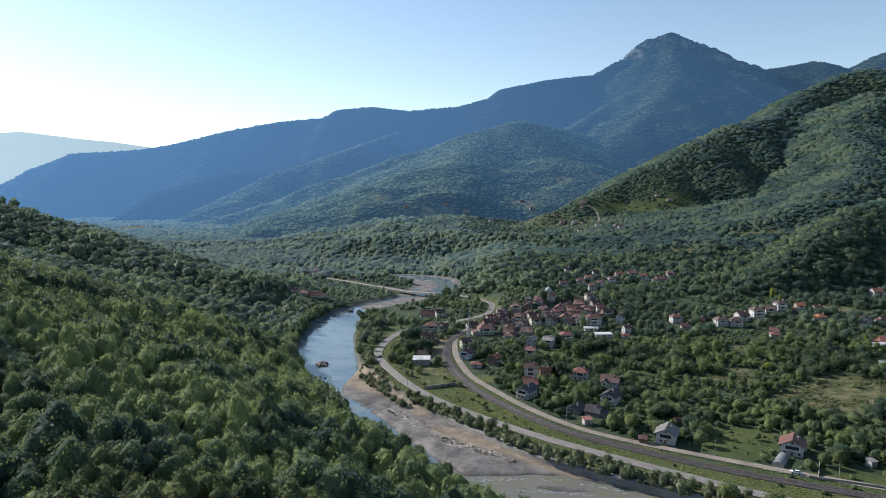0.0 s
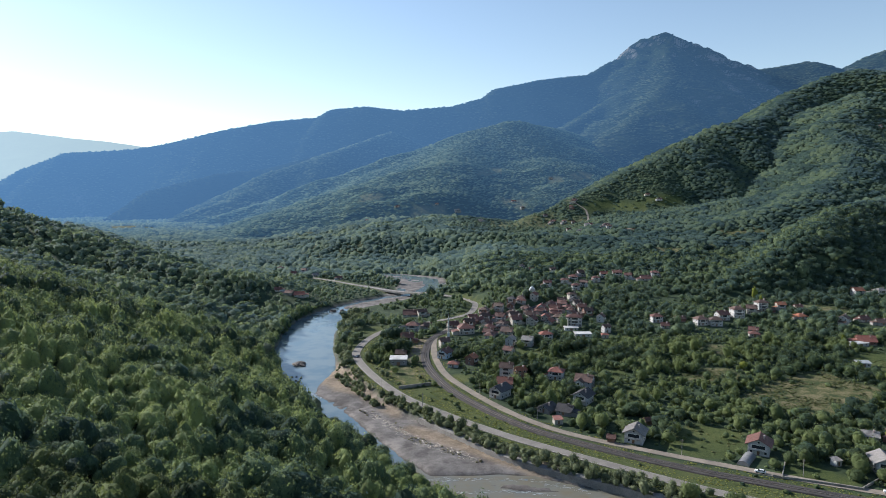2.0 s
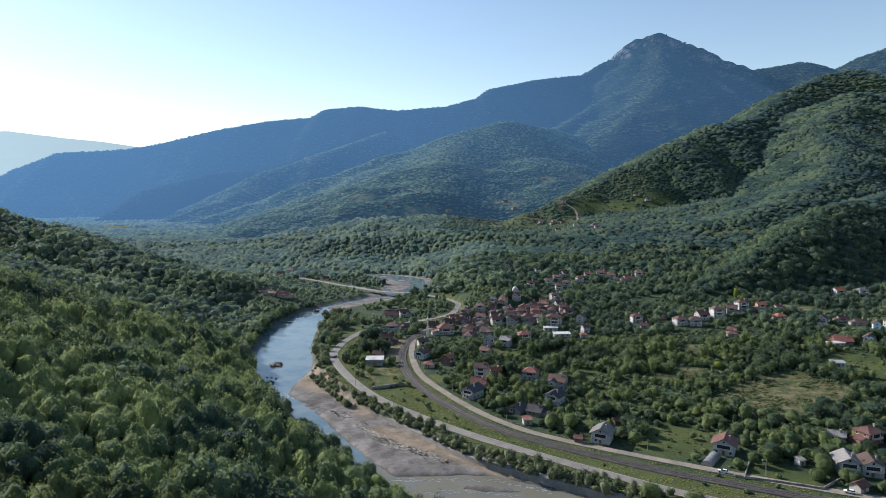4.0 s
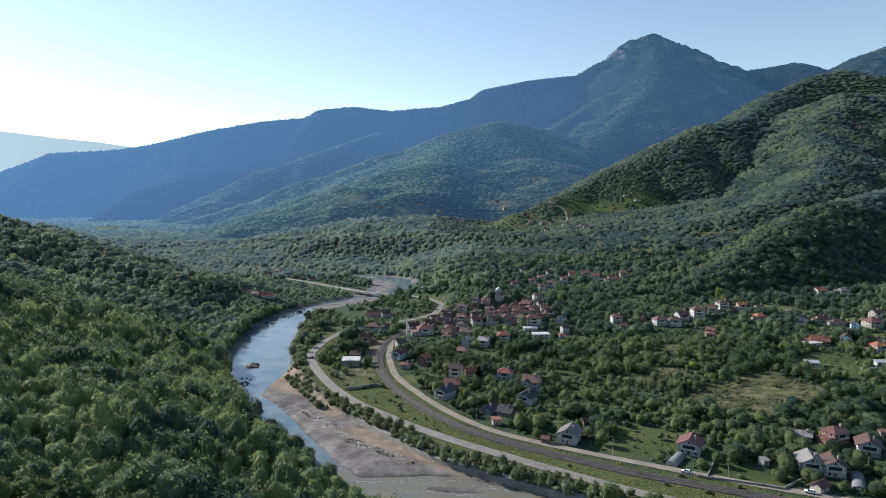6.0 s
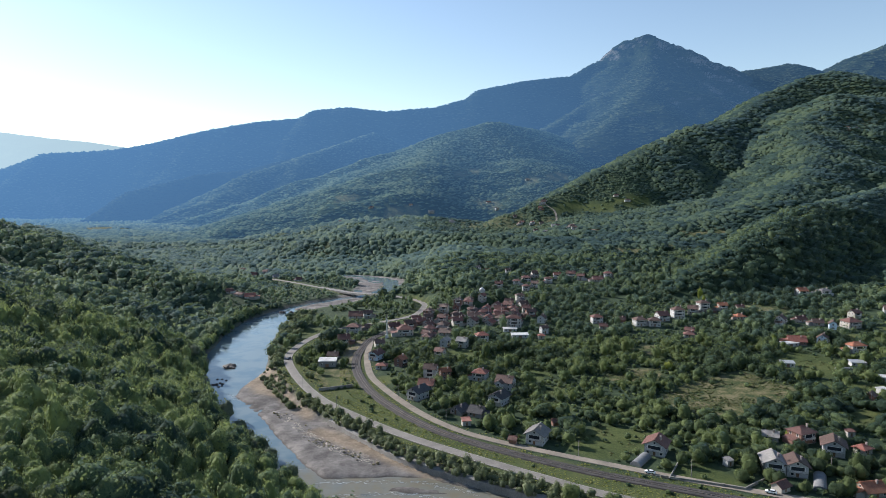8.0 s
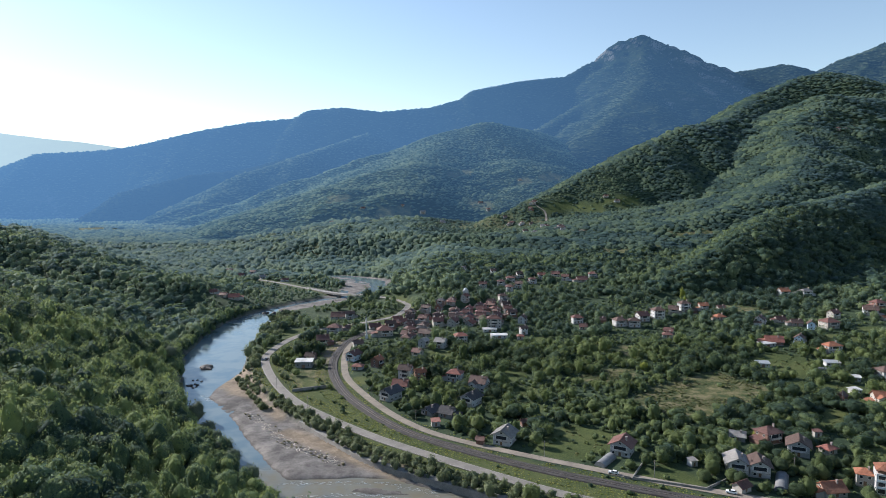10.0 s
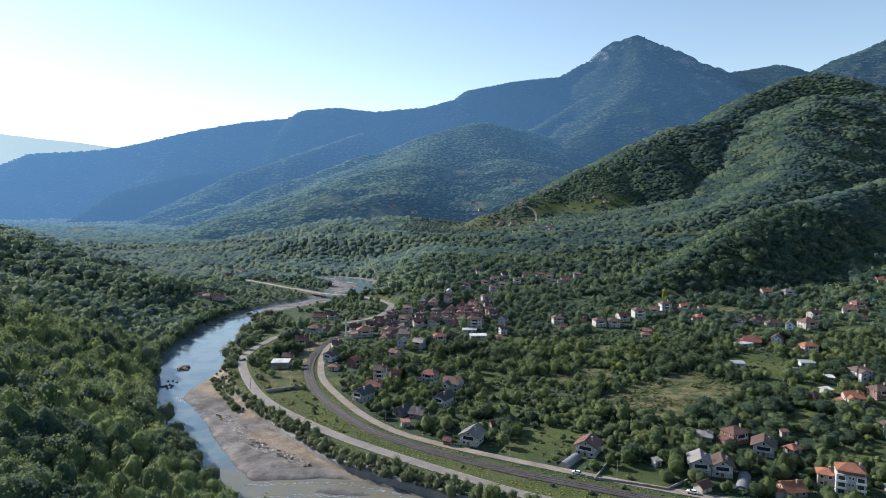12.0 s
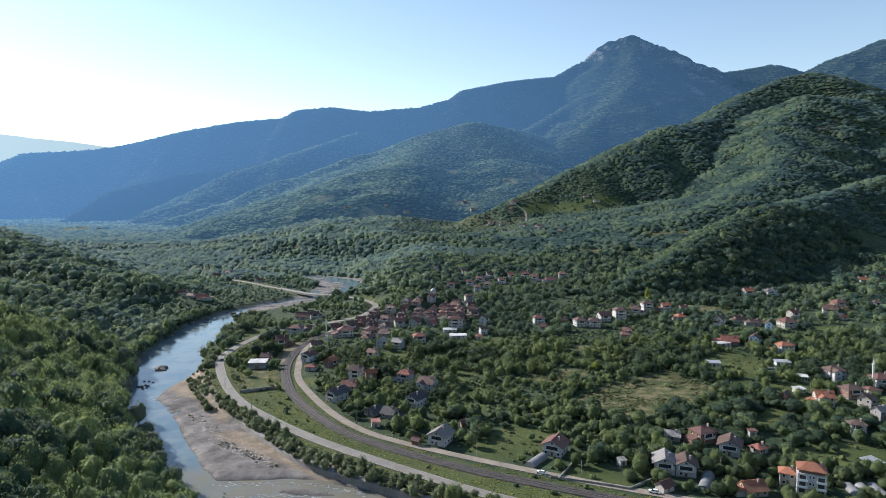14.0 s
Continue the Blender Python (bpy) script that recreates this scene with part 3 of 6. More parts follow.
# ---- backdrop ranges ----
def range_sheet(name, label, height, y0, y1, dy, a0, a1, n, material):
    r = np.arange(y0, y1 + 1, dy)
    a = np.radians(np.linspace(a0, a1, n))
    y = np.repeat(r[:, None], n, 1)
    x = 50 + np.tan(a)[None, :] * (y + 50)
    z = height(x, y) + 4 * fbm(x, y, 60, 3, 2.9) * step(1700, 2300, y)
    f = grid_faces(*x.shape)
    keep = z.ravel()[f].max(1) > -12
    ob = new(name, mesh_of(name, np.stack([x, y, z], -1).reshape(-1, 3), f[keep], material, True, {"open": meadows(x.ravel(), y.ravel())}))
    return tagged(ob, label, "mountain", kind="structure")


def meadows(x, y):
    """Mask of the open meadows on the foothill."""
    m = np.zeros(np.shape(x))
    for poly in SLOPE_FIELDS:
        m = np.maximum(m, step(8, -6, inside(x, y, poly) + 14 * fbm(x, y, 50, 3, 7.7)))
    return m


def middle_z(x, y):
    z = ridge(x, y, MIDDLE_RANGE, 0.5, 60, 30, 350, 80)
    for spur in FRONT_SPURS:
        z = smax(z, ridge(x, y, spur, 0.34, 70, 18, 260, 60), 30)
    return z - 80 * step(1750, 1560, y)


def blue_z(x, y):
    return ridge(x, y, BLUE_SPUR, 0.55, 50, 22, 300, 40)


def dark_z(x, y):
    return ridge(x, y, DARK_SPUR, 0.8, 40, 14, 300, 40)


def crag(x, y, z):
    """How bare and broken the mountain is: full round the summit, in patches down its flank."""
    return step(830, 1150, z + 500 * fbm(x, y, 220, 3, 9.4)) * step(900, 1250, x)


def far_z(x, y):
    z = smax(ridge(x, y, FAR_RANGE, 0.9, 30, 20, 420, 40), ridge(x, y, PEAK_SPUR, 0.7, 50, 50, 380, 60), 30)
    z = smax(z, ridge(x, y, PEAK_SHOULDER, 0.6, 60, 50, 380, 60), 30)
    return z + 42 * crag(x, y, z) * (0.35 - 3 * np.abs(fbm(x, y, 150, 4, 6.3)))


def tops_z(x, y):
    return np.maximum(ridge(x, y, FAR_TOPS, 0.5, 60, 40, 400, 60), ridge(x, y, FAR_EAST, 0.5, 60, 60, 400, 60))


def pale_z(x, y):
    return ridge(x, y, PALE_FAR, 0.4, 50, 40, 500)


def pale_near_z(x, y):
    return ridge(x, y, PALE_NEAR, 0.4, 50, 40, 500)


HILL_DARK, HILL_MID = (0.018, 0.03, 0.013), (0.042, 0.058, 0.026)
# emission strengths of the painted haze, by range
HAZE_STRENGTH = {"middle": 0.14, "blue": 0.143, "dark": 0.138, "far": 0.142, "tops": 0.127, "pale": 0.225, "pale_near": 0.19}
RANGES = {}
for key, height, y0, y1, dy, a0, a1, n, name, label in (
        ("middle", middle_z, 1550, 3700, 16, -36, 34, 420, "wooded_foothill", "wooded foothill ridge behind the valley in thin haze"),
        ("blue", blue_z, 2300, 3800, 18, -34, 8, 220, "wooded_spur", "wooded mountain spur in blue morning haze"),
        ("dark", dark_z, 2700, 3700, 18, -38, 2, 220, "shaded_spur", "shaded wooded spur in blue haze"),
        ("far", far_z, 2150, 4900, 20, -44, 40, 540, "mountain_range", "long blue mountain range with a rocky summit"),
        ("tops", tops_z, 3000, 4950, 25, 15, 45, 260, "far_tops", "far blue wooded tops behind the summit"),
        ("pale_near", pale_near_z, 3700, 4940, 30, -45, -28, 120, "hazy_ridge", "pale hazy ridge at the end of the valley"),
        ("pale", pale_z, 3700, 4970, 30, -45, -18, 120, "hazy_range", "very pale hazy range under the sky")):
    # the haze of each range goes into its slope material as emission
    colour = BLUE_HAZE if not key.startswith("pale") else (0.55, 0.78, 0.95)
    m = hill_material("slope_" + key, *((HILL_DARK, HILL_MID) if key == "middle" else ((0.01, 0.017, 0.01), (0.026, 0.037, 0.02))), (colour, HAZE_STRENGTH[key]) if key.startswith("pale") else (colour, HAZE_STRENGTH[key], DEPTH))
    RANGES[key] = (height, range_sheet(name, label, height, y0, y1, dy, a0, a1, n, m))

# ---- houses ----
def ground_at(x, y):
    return float(land_z(np.array([float(x)]), np.array([float(y)]))[0])


HOUSE_SPOTS = []  # x, y, clear radius


def part(name, bm, material, parent, label="", place=None):
    """Links a bmesh as one mesh under a thing or a part."""
    me = bpy.data.meshes.new(name)
    bmesh.ops.recalc_face_normals(bm, faces=bm.faces)
    bm.to_mesh(me)
    bm.free()
    for m in (material if isinstance(material, (list, tuple)) else [material]):
        me.materials.append(m)
    ob = new(name, me)
    ob.parent = parent
    if place is not None:
        ob.matrix_basis = place
    if label:
        ob["label"] = label
    return ob


def again(name, me, parent, place):
    ob = new(name, me)
    ob.parent = parent
    ob.matrix_basis = place
    return ob


def solid(bm, pts, faces, mi=0):
    vs = [bm.verts.new(p) for p in pts]
    for f in faces:
        bm.faces.new([vs[i] for i in f]).material_index = mi


def box(bm, x0, x1, y0, y1, z0, z1, mi=0):
    solid(bm, [(x0, y0, z0), (x1, y0, z0), (x1, y1, z0), (x0, y1, z0), (x0, y0, z1), (x1, y0, z1), (x1, y1, z1), (x0, y1, z1)],
          [(3, 2, 1, 0), (4, 5, 6, 7), (0, 1, 5, 4), (1, 2, 6, 5), (2, 3, 7, 6), (3, 0, 4, 7)], mi)


def tile_material(name, colour):
    m, n, l, b = mat(name)
    info = n.new("ShaderNodeObjectInfo").outputs["Random"]
    tex = n.new("ShaderNodeTexCoord").outputs["Object"]
    fine = noise_node(n, l, 1.6, 4, 0.7, tex)
    big = noise_node(n, l, 0.35, 3, 0.5, tex)
    w = n.new("ShaderNodeTexWave")
    w.bands_direction, w.inputs["Scale"].default_value, w.inputs["Distortion"].default_value = "X", 5.0, 0.6
    l.new(tex, w.inputs["Vector"])
    v = math_node(n, l, "ADD", math_node(n, l, "MULTIPLY", fine, 0.5), math_node(n, l, "MULTIPLY", big, 0.5))
    c = ramp(n, l, v, [(0.3, tuple(k * 0.55 for k in colour)), (0.5, colour), (0.72, tuple(min(1, k * 1.35) for k in colour))])
    hs = n.new("ShaderNodeHueSaturation")
    l.new(c, hs.inputs["Color"])
    l.new(math_node(n, l, "ADD", math_node(n, l, "MULTIPLY", info, 0.5), 0.75), hs.inputs["Value"])
    l.new(hs.outputs[0], b.inputs["Base Color"])
    b.inputs["Roughness"].default_value = 0.75
    add_bump(n, l, b, w.outputs[0], 0.08, 0.6)
    return m


ROOFS = {k: tile_material("roof_" + k, c) for k, c in (
    ("red", (0.215, 0.078, 0.056)), ("orange", (0.27, 0.102, 0.054)), ("rust", (0.13, 0.058, 0.046)), ("brown", (0.095, 0.057, 0.045)),
    ("dark", (0.045, 0.045, 0.05)), ("grey", (0.20, 0.19, 0.18)))}
WALLS = {k: plain("wall_" + k, c, 0.85, grain=1.2, vary=0.16, bump=0.01) for k, c in (
    ("white", (0.39, 0.39, 0.385)), ("cream", (0.35, 0.33, 0.29)), ("grey", (0.22, 0.215, 0.21)), ("brick", (0.19, 0.105, 0.08)), ("blue", (0.50, 0.60, 0.68)))}
PANE, _n, _l, _b = mat("window_pane")
_b.inputs["Base Color"].default_value, _b.inputs["Roughness"].default_value = (0.03, 0.035, 0.04, 1), 0.08
FRAME_MAT = plain("window_frame", (0.6, 0.58, 0.55), 0.5, grain=3, vary=0.1, bump=0)
DOOR_MAT = plain("door_wood", (0.16, 0.09, 0.05), 0.6, grain=3)
CHIMNEY_MAT = plain("chimney_render", (0.33, 0.27, 0.24), 0.9, grain=3)
RAIL_MAT = plain("balcony_rail", (0.45, 0.43, 0.41), 0.6, grain=3)
METAL = plain("sheet_metal", (0.40, 0.41, 0.42), 0.5, 0.4, grain=1.0, vary=0.15, bump=0.01)
FILM = plain("tunnel_film", (0.17, 0.175, 0.178), 0.55, grain=0.8, vary=0.2, bump=0.03)
WHITE = plain("white_paint", (0.78, 0.78, 0.76), 0.6, grain=1.0, vary=0.1, bump=0)


def inset_box(w, h, border, inner):
    """A window body in one piece: a flat box whose face is recessed within a border."""
    bm = bmesh.new()
    a, b = w / 2, h / 2
    c, e = a - border, b - border
    solid(bm, [(-a, 0.06, -b), (a, 0.06, -b), (a, 0.06, b), (-a, 0.06, b), (-a, -0.06, -b), (a, -0.06, -b), (a, -0.06, b), (-a, -0.06, b),
               (-c, -0.06, -e), (c, -0.06, -e), (c, -0.06, e), (-c, -0.06, e), (-c, -0.01, -e), (c, -0.01, -e), (c, -0.01, e), (-c, -0.01, e)],
          [(3, 2, 1, 0), (0, 1, 5, 4), (1, 2, 6, 5), (2, 3, 7, 6), (3, 0, 4, 7), (4, 5, 9, 8), (5, 6, 10, 9), (6, 7, 11, 10), (7, 4, 8, 11),
           (8, 9, 13, 12), (9, 10, 14, 13), (10, 11, 15, 14), (11, 8, 12, 15), (12, 13, 14, 15)])
    bm.faces.ensure_lookup_table()
    bm.faces[13].material_index = inner
    bmesh.ops.recalc_face_normals(bm, faces=bm.faces)
    me = bpy.data.meshes.new("window")
    bm.to_mesh(me)
    bm.free()
    me.materials.append(FRAME_MAT)
    me.materials.append(PANE)
    return me


WINDOW, FAR_WINDOW = inset_box(1.25, 1.35, 0.11, 0), inset_box(1.25, 1.35, 0.11, 1)
_bm = bmesh.new()
box(_bm, -0.51, 0.51, -0.035, -0.012, -0.56, 0.56)
bmesh.ops.recalc_face_normals(_bm, faces=_bm.faces)
WINDOW_PANE = bpy.data.meshes.new("pane")
_bm.to_mesh(WINDOW_PANE)
_bm.free()
WINDOW_PANE.materials.append(PANE)
ROOF_WORDS = {"red": "pinkish red tiled", "orange": "orange clay-tiled", "rust": "weathered rust-red tiled", "brown": "dull brown tiled", "dark": "nearly black", "grey": "grey sheet"}
WALL_WORDS = {"white": "white-rendered", "cream": "cream-rendered", "grey": "bare grey", "brick": "unrendered brick", "blue": "pale blue"}
FORM_WORDS = {"gable": "gable roof", "front": "front-facing gable roof", "hip": "hipped roof", "shed": "lean-to roof", "flat": "flat roof"}


STOREY = 2.65


def put_windows(ob, w, d, n, front, side, panes):
    for k in range(n):
        z = 1.55 + STOREY * k
        for face, length, count in ((0, w, front), (2, w, front), (1, d, side), (3, d, side)):
            for j in range(count):
                u = (j + 0.5) / count * length - length / 2
                if face == 0 and k == 0 and j == count // 2:
                    continue
                m = {0: pose(u, -d / 2, z), 2: pose(-u, d / 2, z, 0, 0, 180), 1: pose(w / 2, u, z, 0, 0, 90), 3: pose(-w / 2, -u, z, 0, 0, -90)}[face]
                win = again("window", WINDOW if panes else FAR_WINDOW, ob, m)
                if panes:
                    again("pane", WINDOW_PANE, win, Matrix())


def roof_mesh(w, d, h, form, over=0.7, thick=0.2, pitch=0.34):
    """Roof on walls of height h; returns the bmesh and how high the ridge stands over the eaves."""
    if form == "front":
        bm, rise = roof_mesh(d, w, h, "gable", over, thick, 0.27)
        bmesh.ops.rotate(bm, verts=bm.verts, cent=(0, 0, 0), matrix=Matrix.Rotation(math.pi / 2, 3, "Z"))
        return bm, rise
    bm = bmesh.new()
    if form == "gable":
        rise = d * pitch
        k = rise / (d / 2)
        e, x = over, w / 2 + over * 0.8
        for s in (-1, 1):
            y0, z0 = s * (d / 2 + e), h - k * e
            solid(bm, [(-x, y0, z0), (x, y0, z0), (x, 0, h + rise), (-x, 0, h + rise), (-x, y0, z0 + thick), (x, y0, z0 + thick), (x, 0, h + rise + thick), (-x, 0, h + rise + thick)],
                  [(0, 1, 2, 3), (4, 5, 6, 7), (0, 1, 5, 4), (1, 2, 6, 5), (2, 3, 7, 6), (3, 0, 4, 7)])
        box(bm, -x, x, -0.16, 0.16, h + rise + thick - 0.05, h + rise + thick + 0.09)
    elif form == "hip":
        rise = min(w, d) * 0.31
        x, y = w / 2 + over, d / 2 + over
        r = max(0.2, (w - d) / 2 + 0.4)
        solid(bm, [(-x, -y, h - 0.15), (x, -y, h - 0.15), (x, y, h - 0.15), (-x, y, h - 0.15), (-x, -y, h + 0.05), (x, -y, h + 0.05), (x, y, h + 0.05), (-x, y, h + 0.05),
                   (-r, 0, h + rise), (r, 0, h + rise)],
              [(3, 2, 1, 0), (0, 1, 5, 4), (1, 2, 6, 5), (2, 3, 7, 6), (3, 0, 4, 7), (4, 5, 9, 8), (5, 6, 9), (6, 7, 8, 9), (7, 4, 8)])
        box(bm, -r, r, -0.15, 0.15, h + rise - 0.08, h + rise + 0.1)
    elif form == "shed":
        rise = d * 0.2
        x, y = w / 2 + 0.35, d / 2 + 0.35
        solid(bm, [(-x, -y, h - 0.05), (x, -y, h - 0.05), (x, y, h + rise), (-x, y, h + rise), (-x, -y, h + 0.12), (x, -y, h + 0.12), (x, y, h + rise + 0.17), (-x, y, h + rise + 0.17)],
              [(3, 2, 1, 0), (4, 5, 6, 7), (0, 1, 5, 4), (1, 2, 6, 5), (2, 3, 7, 6), (3, 0, 4, 7)])
    else:
        rise = 0.3
        box(bm, -w / 2 - 0.4, w / 2 + 0.4, -d / 2 - 0.4, d / 2 + 0.4, h, h + 0.25)
    return bm, rise


def house(x, y, w, d, n, wall, roof, form, yaw, z=None, group="village houses", annex=None, balcony=None, cross=False):
    """A dwelling or shed: walls on a footing, roof with eaves, windows with panes, door, chimney, balcony."""
    if z is None:
        z = float(land_z(np.array([x]), np.array([y]))[0])
    w, d = w * 0.84, d * 0.84
    h = STOREY * n
    small = n == 1 and w < 6
    name = "shed" if small else "house"
    ob = new(name)
    ob.matrix_basis = pose(x, y, z, 0, 0, yaw)
    words = "%s %s with a %s %s" % (WALL_WORDS[wall], "shed" if small else ("house", "two-storey house", "three-storey house", "four-storey house")[n - 1],
                                        ROOF_WORDS[roof], FORM_WORDS[form])
    tagged(ob, words, name, group if not small else "garden sheds")
    HOUSE_SPOTS.append((x, y - 2.5, max(w, d) * 0.5 + 3.6))
    HOUSE_SPOTS.append((x, y - max(w, d) * 0.5 - 5, 4.8))
    bm = bmesh.new()
    box(bm, -w / 2, w / 2, -d / 2, d / 2, -1.6, h)
    if form == "gable":
        rise = d * 0.34
        solid(bm, [(-w / 2, -d / 2, h), (-w / 2, d / 2, h), (-w / 2, 0, h + rise), (w / 2, -d / 2, h), (w / 2, d / 2, h), (w / 2, 0, h + rise)],
              [(0, 2, 1), (3, 4, 5)])
    elif form == "front":
        rise = w * 0.27
        solid(bm, [(-w / 2, -d / 2, h), (w / 2, -d / 2, h), (0, -d / 2, h + rise), (-w / 2, d / 2, h), (w / 2, d / 2, h), (0, d / 2, h + rise)],
              [(0, 1, 2), (3, 5, 4)])
    elif form == "shed":
        rise = d * 0.2
        solid(bm, [(-w / 2, -d / 2, h), (-w / 2, d / 2, h), (-w / 2, d / 2, h + rise), (w / 2, -d / 2, h), (w / 2, d / 2, h), (w / 2, d / 2, h + rise)],
              [(0, 2, 1), (3, 4, 5), (1, 2, 5, 4)])
    part("wall", bm, WALLS[wall], ob)
    bm = bmesh.new()
    box(bm, -w / 2 - 0.12, w / 2 + 0.12, -d / 2 - 0.12, d / 2 + 0.12, -1.7, 0.35)
    part("footing", bm, CONCRETE, ob)
    bm, rise = roof_mesh(w, d, h, form, 1.25 if form == "front" else 0.7)
    roof_ob = part("roof", bm, ROOFS[roof], ob)
    if small:
        bm = bmesh.new()
        box(bm, -0.5, 0.5, -d / 2 - 0.05, -d / 2 + 0.05, 0, 2.0)
        part("door", bm, DOOR_MAT, ob)
        return ob
    put_windows(ob, w, d, n, max(2, int(w / 2.9)), max(1, int(d / 3.2)), y < 470)
    if form == "gable" and d > 6.5:
        for s, a in ((1, 90), (-1, -90)):
            win = again("window", WINDOW, ob, pose(s * w / 2, 0, h + rise * 0.38, 0, 0, a) @ Matrix.Diagonal((0.8, 1, 0.75, 1)))
            again("pane", WINDOW_PANE, win, Matrix())
    if form == "front":
        for s, a in ((-1, 0), (1, 180)):
            win = again("window", WINDOW, ob, pose(0, s * d / 2, h + rise * 0.36, 0, 0, a) @ Matrix.Diagonal((0.9, 1, 0.8, 1)))
            again("pane", WINDOW_PANE, win, Matrix())
    bm = bmesh.new()
    box(bm, -0.55, 0.55, -d / 2 - 0.06, -d / 2 + 0.06, 0.35, 2.45)
    part("door", bm, DOOR_MAT, ob)
    bm = bmesh.new()
    cx = w * 0.22
    box(bm, cx - 0.35, cx + 0.35, -d * 0.12 - 0.35, -d * 0.12 + 0.35, h + rise * 0.4, h + rise + 0.8)
    box(bm, cx - 0.45, cx + 0.45, -d * 0.12 - 0.45, -d * 0.12 + 0.45, h + rise + 0.8, h + rise + 0.93)
    part("chimney", bm, CHIMNEY_MAT, roof_ob)
    if annex is None:
        annex = w > 7.5 and int(x * 7 + y * 3) % 3 != 0
    if annex:
        s = 1 if int(x + y) % 2 else -1
        aw, ad, ah = w * 0.42, d * 0.7, min(h - 0.4, 2.5)
        bm = bmesh.new()
        box(bm, s * (w / 2 + aw) if s < 0 else w / 2, w / 2 + aw if s > 0 else -w / 2, -ad / 2, ad / 2, -1.5, ah)
        wing = part("annex", bm, WALLS[wall], ob)
        x0, x1 = s * w / 2, s * (w / 2 + aw + 0.4)
        bm = bmesh.new()
        y0 = ad / 2 + 0.35
        solid(bm, [(x0, -y0, ah + 0.75), (x1, -y0, ah - 0.1), (x1, y0, ah - 0.1), (x0, y0, ah + 0.75), (x0, -y0, ah + 0.92), (x1, -y0, ah + 0.06), (x1, y0, ah + 0.06), (x0, y0, ah + 0.92)],
              [(3, 2, 1, 0), (4, 5, 6, 7), (0, 1, 5, 4), (1, 2, 6, 5), (2, 3, 7, 6), (3, 0, 4, 7)])
        part("annex_roof", bm, ROOFS[roof], wing)
    if cross:
        # a wing across the front with its own gable
        cw, cd, cx = w * 0.46, d * 0.35, -w * 0.2
        cr = cw * 0.3
        bm = bmesh.new()
        box(bm, cx - cw / 2, cx + cw / 2, -d / 2 - cd, -d / 2 + 0.3, -1.6, h)
        solid(bm, [(cx - cw / 2, -d / 2 - cd, h), (cx + cw / 2, -d / 2 - cd, h), (cx, -d / 2 - cd, h + cr)], [(0, 1, 2)])
        wing = part("wing", bm, WALLS[wall], ob)
        bm = bmesh.new()
        y0, y1, e = -d / 2 - cd - 0.45, 0.0, 0.45
        k = cr / (cw / 2)
        for s in (-1, 1):
            xa, za = cx + s * (cw / 2 + e), h - k * e
            solid(bm, [(xa, y0, za), (cx, y0, h + cr), (cx, y1, h + cr), (xa, y1, za), (xa, y0, za + 0.18), (cx, y0, h + cr + 0.18), (cx, y1, h + cr + 0.18), (xa, y1, za + 0.18)],
                  [(0, 1, 2, 3), (4, 5, 6, 7), (0, 1, 5, 4), (1, 2, 6, 5), (2, 3, 7, 6), (3, 0, 4, 7)])
        part("wing_roof", bm, ROOFS["rust"] if roof == "grey" else ROOFS[roof], wing)
        for k in range(n):
            win = again("window", WINDOW, ob, pose(cx, -d / 2 - cd, 1.55 + STOREY * k) @ Matrix.Diagonal((1.3, 1, 1, 1)))
            again("pane", WINDOW_PANE, win, Matrix())
        balcony = False
    if n >= 2 and (balcony or (balcony is None and w > 6.6)):
        for k in range(1, n):
            bw, z0 = w * (0.88 if form == "front" else 0.62), STOREY * k
            bm = bmesh.new()
            box(bm, -bw / 2, bw / 2, -d / 2 - 1.3, -d / 2 + 0.1, z0 - 0.14, z0 + 0.02)
            slab = part("balcony", bm, CONCRETE, ob)
            bm = bmesh.new()
            box(bm, -bw / 2, bw / 2, -d / 2 - 1.3, -d / 2 - 1.22, z0, z0 + 0.95)
            for s in (-1, 1):
                box(bm, s * bw / 2 - 0.04, s * bw / 2 + 0.04, -d / 2 - 1.22, -d / 2, z0, z0 + 0.95)
            part("railing", bm, RAIL_MAT, slab)
            # added wide dark pane imitates the shaded recess behind the balcony
            door = again("loggia_shade_pane", WINDOW, ob, pose(0, -d / 2 - 0.05, z0 + 1.22) @ Matrix.Diagonal((bw * 0.86 / 1.25, 1, 1.5, 1)))
            again("pane", WINDOW_PANE, door, Matrix())
    return ob



# white gable house
house(198.9, 265.4, 9.8, 12.0, 2, "white", "grey", "front", -18, balcony=True, annex=False)
house(206.9, 262.4, 9.6, 11.0, 2, "white", "brown", "front", -18, balcony=True, annex=False)
house(229.3, 297.5, 11.5, 9.6, 2, "brick", "rust", "hip", 20)
house(236.1, 283.4, 10.3, 12.0, 2, "white", "brown", "front", -28, balcony=True, annex=False)
house(250.0, 283.8, 7.2, 6.0, 1, "cream", "red", "hip", 25)
house(226.6, 244.1, 10.8, 9.0, 1, "cream", "orange", "gable", 8)
house(191.9, 245.9, 7.1, 5.2, 1, "cream", "rust", "gable", 30)
house(215.4, 299.5, 8.1, 5.9, 1, "grey", "grey", "gable", -25)
house(319.3, 346.8, 11.0, 9.6, 2, "cream", "orange", "gable", -15, cross=True)
house(343.2, 359.4, 12.6, 9.7, 2, "brick", "brown", "hip", 10)
house(359.3, 364.2, 8.7, 6.7, 1, "cream", "rust", "hip", -5)
house(341.2, 342.4, 9.3, 8.3, 2, "cream", "brown", "gable", 35)
house(310.1, 305.1, 8.3, 6.7, 2, "white", "brown", "hip", -12)
house(335.5, 324.3, 7.8, 6.8, 2, "grey", "grey", "gable", 20)
house(353.4, 391.9, 13.1, 10.6, 2, "white", "brown", "hip", 5, cross=True)
